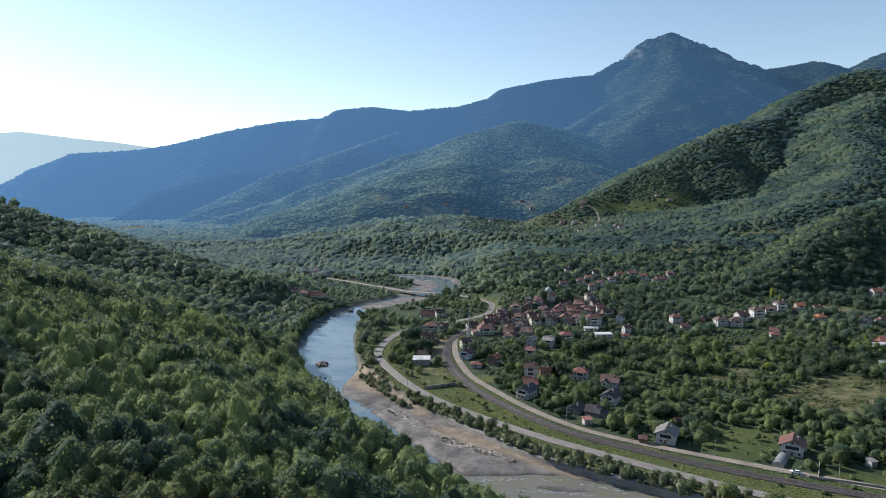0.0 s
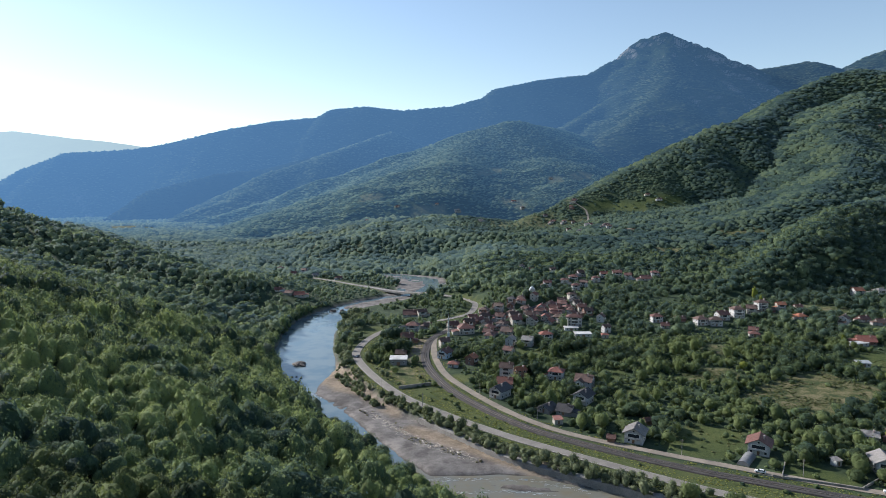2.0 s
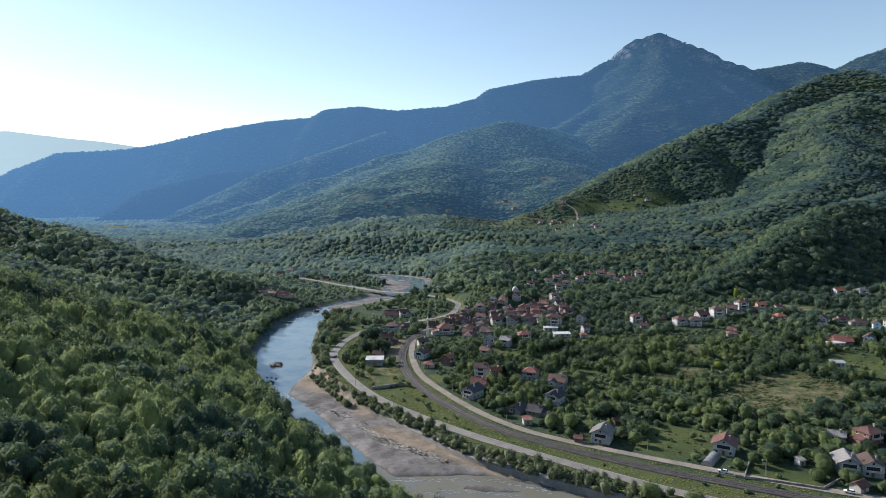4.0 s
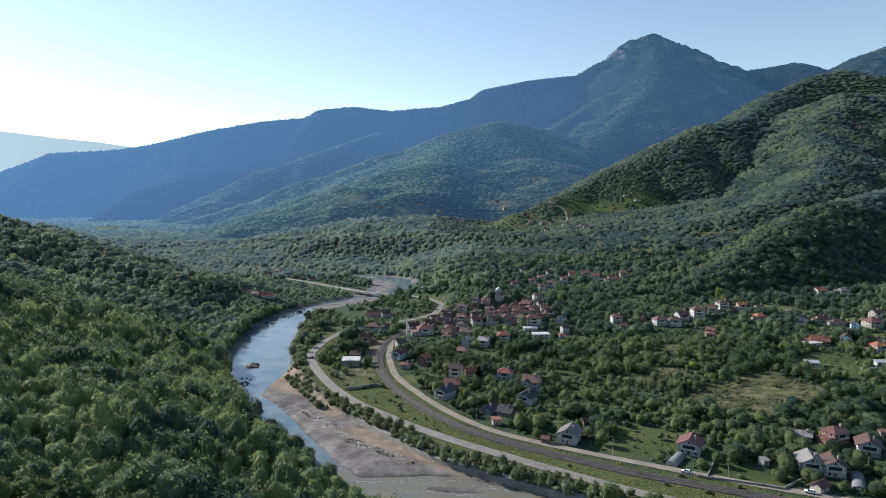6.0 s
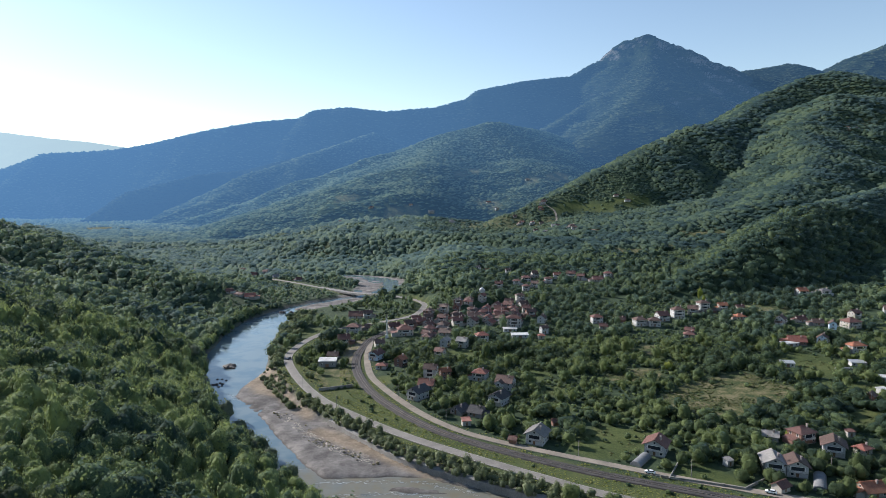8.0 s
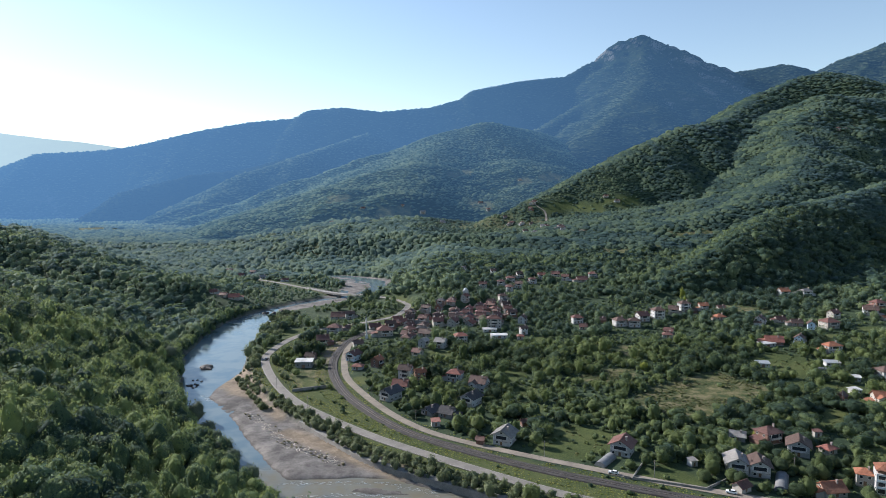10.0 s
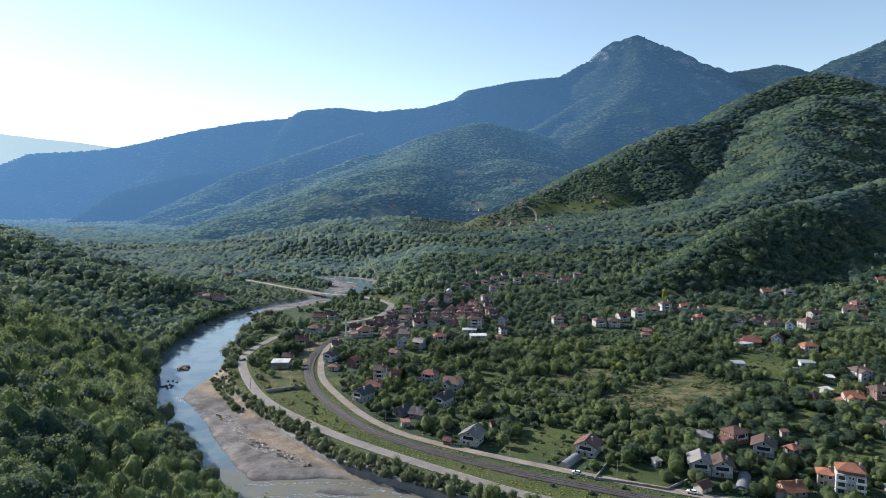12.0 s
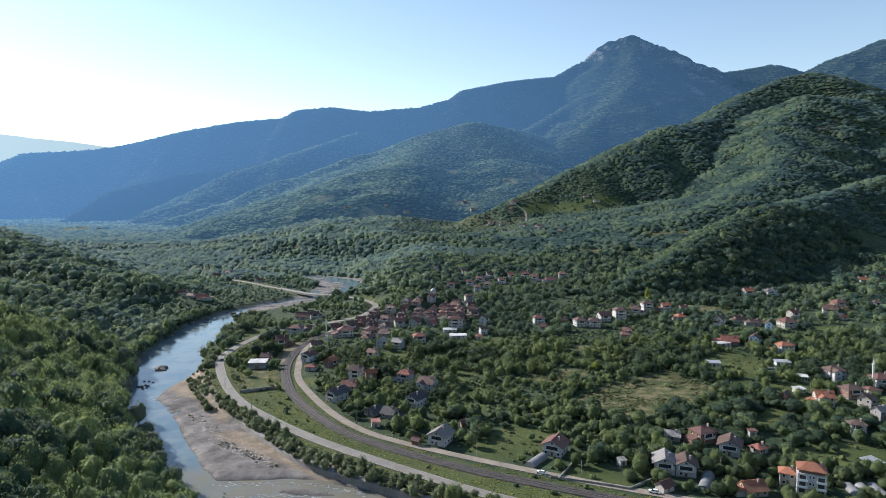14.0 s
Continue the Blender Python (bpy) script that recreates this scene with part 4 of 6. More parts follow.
house(302.6, 356.8, 6.8, 5.7, 1, "brick", "brown", "gable", 40)
house(256.9, 303.9, 4.4, 3.3, 1, "cream", "rust", "shed", 0)
house(101.7, 296.8, 10.0, 11.5, 2, "white", "grey", "front", -26, balcony=True, annex=False)
house(114.0, 317.8, 4.0, 3.5, 1, "brick", "rust", "gable", 15)
house(154.8, 284.0, 10.5, 11.5, 2, "white", "rust", "front", -30, balcony=True, annex=False)
house(181.6, 270.0, 4.0, 3.4, 1, "white", "grey", "shed", 20)
# house by the lane
house(48.7, 399.4, 9.6, 8.0, 3, "white", "brown", "gable", -15)
house(57.9, 401.8, 7.7, 5.6, 2, "brick", "orange", "gable", 20)
house(46.4, 383.9, 11.0, 9.4, 1, "cream", "red", "gable", -12)
house(41.8, 363.2, 9.6, 12.5, 2, "white", "dark", "front", -38, balcony=True, annex=False)
house(80.4, 398.2, 10.5, 9.4, 2, "white", "red", "hip", -20)
house(88.2, 352.2, 9.6, 12.0, 2, "white", "dark", "front", -35, balcony=True, annex=False)
house(94.7, 380.2, 12.1, 10.6, 2, "white", "brown", "gable", -25, cross=True)
house(65.7, 338.1, 8.6, 9.5, 1, "grey", "dark", "front", -40)
house(75.0, 334.4, 9.5, 9.2, 1, "grey", "dark", "gable", -30)
house(68.3, 319.9, 5.1, 4.5, 1, "cream", "red", "shed", 10)
house(89.8, 295.0, 4.0, 3.4, 1, "brick", "rust", "gable", -20)
house(-22.6, 498.4, 11.1, 9.9, 2, "brick", "rust", "gable", 10)
house(-24.0, 457.1, 8.8, 6.9, 1, "brick", "brown", "gable", -10)
house(8.2, 451.1, 8.6, 10.5, 2, "blue", "rust", "front", -30)
house(14.5, 426.8, 8.2, 6.5, 1, "white", "red", "hip", -10)
house(27.2, 432.1, 8.3, 7.4, 2, "brick", "orange", "gable", 60)
house(7.5, 481.1, 8.5, 7.4, 2, "cream", "brown", "gable", 20)
house(-20.5, 541.0, 13.0, 10.5, 2, "white", "rust", "hip", -8)
house(-8.0, 548.0, 9.0, 7.5, 1, "grey", "brown", "gable", 15)
house(-26.7, 604.6, 17.0, 12.7, 1, "white", "rust", "gable", 5)
house(-15.2, 598.3, 9.6, 7.3, 2, "cream", "brown", "gable", 15)
# house in the village
house(54.5, 449.7, 7.9, 7.1, 2, "cream", "rust", "gable", -30)
house(58.3, 478.2, 8.4, 6.7, 2, "white", "grey", "gable", 60)
house(71.4, 476.5, 9.5, 7.9, 2, "white", "grey", "gable", -25)
house(87.1, 491.1, 11.0, 8.5, 2, "white", "red", "hip", 10)
house(142.5, 543.8, 8.7, 7.1, 2, "white", "brown", "gable", 65)
house(138.9, 509.4, 6.9, 5.5, 2, "white", "brown", "gable", 20)
house(134.7, 496.0, 6.0, 4.7, 1, "cream", "red", "hip", 0)
house(189.4, 540.2, 10.4, 8.5, 2, "white", "rust", "hip", 5)
house(190.6, 521.5, 7.5, 6.2, 1, "cream", "rust", "gable", -10)
# house on the slope
house(222.7, 529.0, 11.0, 9.7, 2, "white", "brown", "hip", 10)
house(234.5, 526.1, 10.9, 9.2, 2, "white", "brown", "hip", -10)
house(247.0, 543.9, 11.3, 10.0, 2, "white", "rust", "gable", 12)
house(262.7, 550.2, 11.4, 10.0, 3, "white", "brown", "hip", 5)
house(281.7, 564.1, 9.9, 8.9, 2, "cream", "brown", "gable", -20)
house(294.5, 573.2, 11.0, 9.2, 3, "white", "brown", "hip", 8)
house(300.0, 566.0, 7.0, 5.6, 1, "brick", "brown", "gable", 10)
house(256.0, 505.0, 8.0, 6.5, 1, "brick", "rust", "gable", -30)
house(210.0, 541.0, 9.0, 7.0, 1, "brick", "brown", "gable", 0)
house(330.0, 577.0, 8.0, 6.0, 1, "cream", "rust", "gable", 5)
house(411.0, 539.0, 10.0, 8.0, 2, "cream", "rust", "gable", 20)
house(465.0, 553.0, 8.0, 6.0, 1, "brick", "orange", "gable", 10)
house(313.0, 575.0, 9.2, 6.9, 2, "cream", "orange", "gable", 0)
house(314.3, 544.5, 10.4, 9.1, 1, "cream", "orange", "hip", 10)
house(250.9, 493.0, 8.7, 7.7, 1, "cream", "rust", "hip", -15)
house(339.8, 524.8, 10.1, 8.9, 2, "white", "brown", "gable", 50)
house(360.4, 531.7, 9.4, 7.7, 1, "cream", "rust", "gable", 5)
house(367.8, 520.2, 10.0, 8.5, 1, "grey", "brown", "gable", -5)
house(372.6, 506.7, 8.1, 6.1, 2, "blue", "brown", "gable", 65)
house(390.0, 511.0, 13.8, 12.0, 2, "cream", "rust", "hip", 10)
house(323.5, 471.1, 14.3, 11.7, 1, "brick", "red", "gable", -15)
house(341.6, 468.5, 10.5, 8.1, 2, "blue", "brown", "gable", 55)
house(353.5, 448.5, 12.9, 9.4, 2, "white", "orange", "hip", 8)
# house below the wood
house(414.5, 626.1, 11.0, 9.6, 2, "white", "orange", "gable", 5)
house(426.5, 625.1, 8.0, 7.2, 1, "grey", "grey", "hip", 0)
house(435.4, 623.6, 12.0, 8.8, 2, "white", "grey", "hip", 10)
house(471.3, 571.2, 11.9, 10.3, 2, "brick", "rust", "hip", 10)
house(448.2, 546.9, 13.1, 10.4, 2, "white", "brown", "gable", -25)
house(449.1, 529.7, 5.9, 4.4, 1, "cream", "orange", "gable", 10)
house(567.8, 679.3, 13.0, 10.1, 1, "white", "orange", "gable", 0)
house(504.3, 568.1, 8.2, 7.0, 2, "white", "brown", "hip", 0)
house(595.2, 684.5, 9.9, 8.6, 1, "cream", "rust", "gable", 10)
# house behind the village
house(152.1, 720.7, 11.5, 8.4, 2, "white", "rust", "hip", 0)
house(166.0, 744.5, 10.7, 8.9, 2, "white", "brown", "gable", 10)
house(207.0, 740.3, 11.8, 8.6, 2, "cream", "rust", "gable", -5)
house(232.3, 714.4, 13.7, 11.6, 1, "cream", "rust", "gable", 5)
house(249.6, 736.0, 10.6, 8.3, 2, "white", "rust", "hip", 0)
house(101.8, 796.0, 6.5, 5.7, 2, "white", "dark", "hip", 0)
house(112.4, 787.3, 6.3, 5.7, 1, "white", "rust", "gable", 0)
house(136.2, 768.5, 7.4, 6.0, 2, "white", "brown", "gable", 10)
house(145.5, 672.7, 8.6, 7.7, 2, "white", "rust", "hip", 0)
house(-156.3, 693.6, 13.3, 10.3, 1, "cream", "red", "gable", 10)
house(-167.5, 693.8, 10.0, 7.3, 1, "cream", "rust", "gable", -10)
house(-182.7, 704.3, 9.0, 7.5, 1, "white", "rust", "gable", 20)
# houses along the road past the bridge
house(-226, 940, 12, 9, 1, "white", "rust", "gable", 10)
house(-213, 960, 10, 8, 2, "white", "brown", "gable", -20)
house(-187, 920, 11, 8, 1, "white", "grey", "gable", 30)
house(-258, 990, 10, 8, 2, "cream", "rust", "hip", 0)
house(-146, 886, 9, 8, 1, "white", "rust", "gable", 15)

# the hamlet on the terrace and farms on the hill
for x, y, w, n, wall, roof, form, yaw in ((271, 1342, 9, 1, "white", "rust", "gable", 10), (219, 1290, 10, 1, "cream", "rust", "gable", -15), (236, 1262, 9, 2, "white", "rust", "hip", 20), (252, 1252, 8, 1, "grey", "brown", "gable", 5),
                                          (285, 1098, 11, 2, "white", "brown", "hip", 0), (267, 1158, 9, 1, "white", "rust", "gable", 30), (242, 1130, 9, 1, "white", "grey", "gable", -10), (231, 1185, 10, 1, "cream", "rust", "gable", 15),
                                          (416, 1312, 9, 1, "cream", "rust", "gable", 0), (78, 1408, 8, 1, "white", "grey", "gable", 0), (259, 1312, 9, 2, "brick", "rust", "gable", -20), (1042, 1556, 11, 2, "white", "rust", "hip", 10), (1066, 1566, 9, 1, "cream", "rust", "gable", 0)):
    house(x, y, w, w * 0.75, n, wall, roof, form, yaw, group="hamlet houses")
for x, y, w, n, wall, roof, form, yaw in ((27, 1668, 17, 2, "white", "grey", "gable", 20), (77, 1412, 11, 1, "white", "grey", "gable", 0), (187, 1798, 15, 1, "white", "rust", "gable", 5), (205, 1728, 12, 2, "white", "rust", "hip", 15), (207, 1318, 10, 1, "grey", "brown", "gable", 10),
                                          (268, 1332, 11, 2, "white", "brown", "gable", -10), (214, 1282, 10, 2, "cream", "rust", "hip", 20), (264, 1176, 12, 1, "white", "grey", "gable", 0), (286, 1122, 14, 2, "grey", "brown", "hip", 10), (434, 1292, 10, 1, "white", "brown", "gable", 0),
                                          (-133, 1697, 11, 1, "cream", "rust", "gable", 10), (-27, 1687, 10, 1, "white", "brown", "gable", -15), (329, 2042, 14, 1, "white", "grey", "gable", 0), (-543, 1450, 14, 1, "white", "grey", "gable", 30), (-205, 1620, 12, 2, "white", "rust", "hip", 0)):
    z = max(ground_at(x, y), float(middle_z(np.array([x]), np.array([y]))[0]) if y > 1550 else -9.0)
    house(x, y, w, w * 0.7, n, wall, roof, form, yaw, z=z, group="hamlet houses")

# the crowded middle of the village
r = np.random.default_rng(5)
CORE = [(20, 508), (16, 528), (39, 586), (56, 614), (94, 646), (134, 637), (136, 569), (121, 531), (95, 541), (66, 533), (58, 512), (40, 503)]
gx, gy = np.meshgrid(np.arange(18, 145, 13.0), np.arange(502, 650, 13.0))
gx, gy = (gx + r.uniform(-2.0, 2.0, gx.shape)).ravel(), (gy + r.uniform(-2.0, 2.0, gy.shape)).ravel()
core = inside(gx, gy, CORE) < 2
core &= (to_line(gx, gy, ROAD)[0] > 9) & (to_line(gx, gy, LANE)[0] > 11) & (np.hypot(gx - 25, gy - 521) > 12)
for x, y in zip(gx[core], gy[core]):
    w = r.uniform(8.5, 11.5)
    house(float(x), float(y), w, w * r.uniform(0.7, 0.9), int(r.choice([1, 1, 1, 2])), str(r.choice(["white", "cream", "cream", "brick", "grey"])),
          str(r.choice(["rust", "rust", "brown", "brown", "brown", "rust", "dark", "red"])), str(r.choice(["gable", "gable", "hip"])), float(r.choice([-20, 0, 15, 60, 75])))
# a few more beyond, up the valley side
for x, y, form, roof in ((118, 690, "gable", "rust"), (139, 702, "hip", "rust"), (158, 690, "gable", "brown"), (176, 712, "hip", "rust"), (190, 735, "gable", "red"), (215, 722, "gable", "rust")):
    house(x, y, 9.5, 7.5, 2, "white", roof, form, (x * 7) % 50 - 25)


# ---- other buildings ----
def lathe(bm, rings, sides=16, x=0.0, y=0.0):
    """A turned body from (radius, z) rings, closed at both ends."""
    loops = []
    for rad, z in rings:
        loops.append([bm.verts.new((x + rad * math.cos(a * 2 * math.pi / sides), y + rad * math.sin(a * 2 * math.pi / sides), z)) for a in range(sides)])
    for a, b in zip(loops, loops[1:]):
        for i in range(sides):
            bm.faces.new((a[i], a[(i + 1) % sides], b[(i + 1) % sides], b[i]))
    bm.faces.new(loops[0][::-1])
    bm.faces.new(loops[-1])


PALE_STONE = plain("pale_stone", (0.5, 0.49, 0.46), 0.8, grain=1.5, vary=0.2)


def minaret(x, y, z, tall):
    k = 0.55
    ob = tagged(new("minaret"), "slender white stone minaret with a dark pointed cap", "minaret")
    ob.matrix_basis = pose(x, y, z)
    bm = bmesh.new()
    box(bm, -1.1, 1.1, -1.1, 1.1, -2, tall * 0.16)
    part("base", bm, PALE_STONE, ob)
    bm = bmesh.new()
    lathe(bm, [(1.25 * k, tall * 0.16), (1.05 * k, tall * 0.3), (1.0 * k, tall * 0.70)])
    part("shaft", bm, PALE_STONE, ob)
    bm = bmesh.new()
    lathe(bm, [(1.0 * k, tall * 0.68), (1.6 * k, tall * 0.72), (1.6 * k, tall * 0.76)])
    part("gallery", bm, PALE_STONE, ob)
    bm = bmesh.new()
    lathe(bm, [(0.85 * k, tall * 0.76), (0.85 * k, tall * 0.86)])
    part("lantern", bm, PALE_STONE, ob)
    bm = bmesh.new()
    lathe(bm, [(1.1 * k, tall * 0.86), (0.6 * k, tall * 0.93), (0.08, tall)])
    part("cap", bm, ROOFS["grey"], ob, "dark grey pointed lead cap")
    return ob


minaret(10.5, 512, ground_at(10.5, 512), 20)
minaret(364.9, 372, ground_at(364.9, 372), 20)
hall = house(25, 521, 15, 12, 2, "cream", "rust", "hip", 10, group="mosques")
tagged(hall, "cream village mosque hall with a rust-red hipped roof", "mosque")
hall = house(372, 376, 13, 11, 2, "white", "rust", "hip", 5, group="mosques")
tagged(hall, "white village mosque hall with a rust-red hipped roof", "mosque")
HOUSE_SPOTS.extend([(10.5, 512, 5), (364.9, 372, 5), (30, 545, 8)])
for x, y, w, d, n, wall, roof in ((14, 545, 11, 8, 1, "cream", "rust"), (36, 560, 12, 8, 1, "cream", "rust"), (28, 540, 10, 8, 2, "brick", "brown")):
    house(x, y, w, d, n, wall, roof, "gable", 15)

# the white domed building above the village
dome = tagged(new("domed_building"), "small white building with a pale round dome", "building")
dome.matrix_basis = pose(98, 664, ground_at(98, 664))
bm = bmesh.new()
box(bm, -3, 3, -3, 3, -2, 4)
part("wall", bm, WALLS["white"], dome)
bm = bmesh.new()
lathe(bm, [(2.4, 4), (2.3, 4.9), (1.8, 5.7), (1.1, 6.2), (0.1, 6.5)], 20)
part("dome", bm, METAL, dome)
HOUSE_SPOTS.append((98, 664, 8))

# flats
def flats(x, y, w, d, n, yaw, wall, roof, label):
    ob = house(x, y, w, d, n, wall, roof, "hip", yaw, group="blocks of flats", balcony=True)
    return tagged(ob, label, "apartment block")


def balcony_block(x, y, w, d, n, yaw):
    """Block with two stacks of balconies, a column of stair windows and a set-back attic under a hipped roof."""
    ob = tagged(new("apartment_block"), "white four-storey apartment block with stacked balconies and orange-red roof", "apartment block", "blocks of flats")
    ob.matrix_basis = pose(x, y, ground_at(x, y), 0, 0, yaw)
    h = 2.75 * n
    bm = bmesh.new()
    box(bm, -w / 2, w / 2, -d / 2, d / 2, -1.5, h)
    part("wall", bm, WALLS["white"], ob)
    bm = bmesh.new()
    box(bm, -w / 2 + 0.5, w / 2 - 0.5, -d / 2 + 0.9, d / 2 - 0.4, h, h + 1.5)
    part("attic", bm, WALLS["brick"], ob, "brown set-back attic storey")
    bm, rise = roof_mesh(w - 0.4, d - 0.6, h + 1.5, "hip", 0.5)
    roof_ob = part("roof", bm, ROOFS["orange"], ob)
    bm = bmesh.new()
    box(bm, w * 0.28, w * 0.28 + 0.8, -0.4, 0.4, h + 2.2, h + 4.4)
    part("chimney", bm, CHIMNEY_MAT, roof_ob)
    for k in range(n):
        z0 = 2.75 * k
        for s in (-1, 1):
            a, b = sorted((s * w * 0.5, s * w * 0.14))
            if k:
                bm = bmesh.new()
                box(bm, a, b, -d / 2 - 1.2, -d / 2 + 0.1, z0 - 0.15, z0)
                slab = part("balcony", bm, CONCRETE, ob)
                bm = bmesh.new()
                box(bm, a, b, -d / 2 - 1.2, -d / 2 - 1.1, z0, z0 + 0.95)
                part("parapet", bm, WHITE, slab)
            win = again("window", WINDOW, ob, pose((a + b) / 2, -d / 2, z0 + 1.3) @ Matrix.Diagonal((2.2, 1, 1.45, 1)))
            again("pane", WINDOW_PANE, win, Matrix())
        for u in (-0.6, 0.6):
            win = again("window", WINDOW, ob, pose(u, -d / 2, z0 + 1.7) @ Matrix.Diagonal((0.55, 1, 0.8, 1)))
            again("pane", WINDOW_PANE, win, Matrix())
        for s, turn in ((-1, -90), (1, 90)):
            for v_ in (-0.25, 0.25):
                win = again("window", WINDOW, ob, pose(s * w / 2, d * v_, z0 + 1.6, 0, 0, turn))
                again("pane", WINDOW_PANE, win, Matrix())
    HOUSE_SPOTS.append((x - 2, y - 4, 11))
    return ob


balcony_block(251, 245, 10.2, 8.5, 3, -27)
house(245.5, 252, 7, 7, 2, "cream", "orange", "hip", -27, annex=False)
flats(117, 531, 14, 10, 3, -4, "white", "rust", "pale four-storey apartment block with a rust-red roof")


def low_hall(x, y, w, d, h, yaw, label, roof_mat, wall="white"):
    """A plain low building with a flat metal or membrane roof."""
    ob = tagged(new("workshop"), label, "building", "low halls")
    ob.matrix_basis = pose(x, y, ground_at(x, y), 0, 0, yaw)
    bm = bmesh.new()
    box(bm, -w / 2, w / 2, -d / 2, d / 2, -1.5, h)
    part("wall", bm, WALLS[wall], ob)
    bm = bmesh.new()
    solid(bm, [(-w / 2 - 0.5, -d / 2 - 0.5, h), (w / 2 + 0.5, -d / 2 - 0.5, h), (w / 2 + 0.5, d / 2 + 0.5, h + 0.7), (-w / 2 - 0.5, d / 2 + 0.5, h + 0.7),
               (-w / 2 - 0.5, -d / 2 - 0.5, h + 0.3), (w / 2 + 0.5, -d / 2 - 0.5, h + 0.3), (w / 2 + 0.5, d / 2 + 0.5, h + 1.0), (-w / 2 - 0.5, d / 2 + 0.5, h + 1.0)],
          [(3, 2, 1, 0), (4, 5, 6, 7), (0, 1, 5, 4), (1, 2, 6, 5), (2, 3, 7, 6), (3, 0, 4, 7)])
    part("roof", bm, roof_mat, ob)
    bm = bmesh.new()
    box(bm, -w * 0.1, w * 0.1, -d / 2 - 0.06, -d / 2 + 0.06, 0, min(2.4, h * 0.8))
    part("door", bm, DOOR_MAT, ob)
    for s in (-0.32, 0.32):
        win = again("window", WINDOW, ob, pose(w * s, -d / 2, h * 0.55))
        again("pane", WINDOW_PANE, win, Matrix())
    HOUSE_SPOTS.append((x, y, max(w, d) * 0.55 + 2))
    return ob


PALE_ROOF = plain("pale_sheet", (0.5, 0.49, 0.47), 0.6, grain=1.5, vary=0.3)
low_hall(-24, 435, 11.5, 8, 4.2, 2, "low building with a bright white sheet roof by the road", PALE_ROOF, "grey")
low_hall(118, 500, 13, 5, 2.2, 4, "long low shed with a bright white roof", PALE_ROOF)
low_hall(112, 518, 11, 4, 2.0, 2, "narrow shed with a white roof", PALE_ROOF)
low_hall(289, 420, 8, 5, 2.4, -12, "open field shed with a pale sheet roof", METAL)
low_hall(315, 465, 13, 4, 2.2, 12, "long pale shed beside a red-roofed house", PALE_ROOF)
low_hall(335, 418, 9, 5, 2.4, -8, "low garden shed with a pale sheet roof", METAL)
low_hall(317, 367, 6, 4, 2.2, 15, "small garden shed with a pale roof", PALE_ROOF)
low_hall(332, 389, 5, 4, 2.2, -20, "small garden shed with a pale roof", PALE_ROOF)
low_hall(291, 266, 6.5, 6, 2.8, 20, "small white block shed with a sheet roof", METAL)


def polytunnel(x, y, w, length, yaw):
    ob = tagged(new("polytunnel"), "grey plastic-film garden tunnel with rounded roof", "polytunnel", "polytunnels")
    ob.matrix_basis = pose(x, y, ground_at(x, y), 0, 0, yaw)
    bm = bmesh.new()
    k = 12
    arc = [(math.cos(math.pi * i / k) * w / 2, math.sin(math.pi * i / k) * w * 0.45) for i in range(k + 1)]
    steps = max(3, int(length / 1.6))
    rows_ = [[bm.verts.new((a, length * (j / steps - 0.5), c * (1 if j % 2 else 0.97))) for a, c in arc] for j in range(steps + 1)]
    for a, b in zip(rows_, rows_[1:]):
        for i in range(k):
            bm.faces.new((a[i], a[i + 1], b[i + 1], b[i]))
    bm.faces.new(rows_[0])
    bm.faces.new(rows_[-1][::-1])
    part("cover", bm, FILM, ob)
    for s in (-1, 1):
        bm = bmesh.new()
        box(bm, s * w / 2 - 0.08, s * w / 2 + 0.08, -length / 2, length / 2, -0.4, 0.25)
        part("base_board", bm, BARK, ob)
    HOUSE_SPOTS.append((x, y, max(w, length * 0.6) * 0.6 + 1.5))
    return ob


polytunnel(144.5, 274, 5, 13, -38)
polytunnel(212, 253, 5, 17, -30)
polytunnel(267, 241, 4.5, 14, -10)
polytunnel(272, 241, 4.5, 14, -10)
polytunnel(277, 241, 4.5, 14, -10)
polytunnel(322, 411, 3, 11, 85)



# ---- road and river works ----
def band(name, line, profile, material, parent=None, level=made_z, each=3.0, lift=0.0):
    """A closed bar of the given cross-section (offset, height) swept along a line."""
    pts = smooth_line(line, each)
    d = np.gradient(pts, axis=0)
    d /= np.linalg.norm(d, axis=1)[:, None]
    nrm = np.stack([-d[:, 1], d[:, 0]], 1)
    z = level(pts[:, 0], pts[:, 1]) + lift
    k = len(profile)
    v = np.stack([np.concatenate([pts + nrm * o, (z + dz)[:, None]], 1) for o, dz in profile], 1)
    i = np.arange(len(pts) * k).reshape(len(pts), k)
    f = []
    for j in range(k):
        f.append(np.stack([i[:-1, j], i[1:, j], i[1:, (j + 1) % k], i[:-1, (j + 1) % k]], -1))
    ob = new(name, mesh_of(name, v.reshape(-1, 3), np.concatenate(f), material))
    ob.parent = parent
    return ob


flat_level = lambda x, y: np.zeros(np.shape(x))
wall = tagged(band("retaining_wall", [(-2, 331), (20, 303.5), (40, 281), (58, 267.5), (82, 253.5), (106, 237.5), (150, 211.5)], [(-3.6, -6), (0.6, -6), (0.6, -0.5), (-3.2, -0.5)], CONCRETE, None, flat_level),
              "long grey concrete retaining wall along the river bank", "wall", kind="structure")
lot_wall = tagged(band("lot_wall", [(-19, 377), (-10, 381), (2, 386)], [(-0.3, -2), (0.3, -2), (0.25, 2.1), (-0.25, 2.1)], plain("old_stone", (0.2, 0.19, 0.17), 0.95, grain=2.0), None, flat_level),
                  "old dark stone wall between two grassy lots", "wall", kind="structure")
track = tagged(new("railway_track"), "single railway track with steel rails on dark sleepers", "railway track")
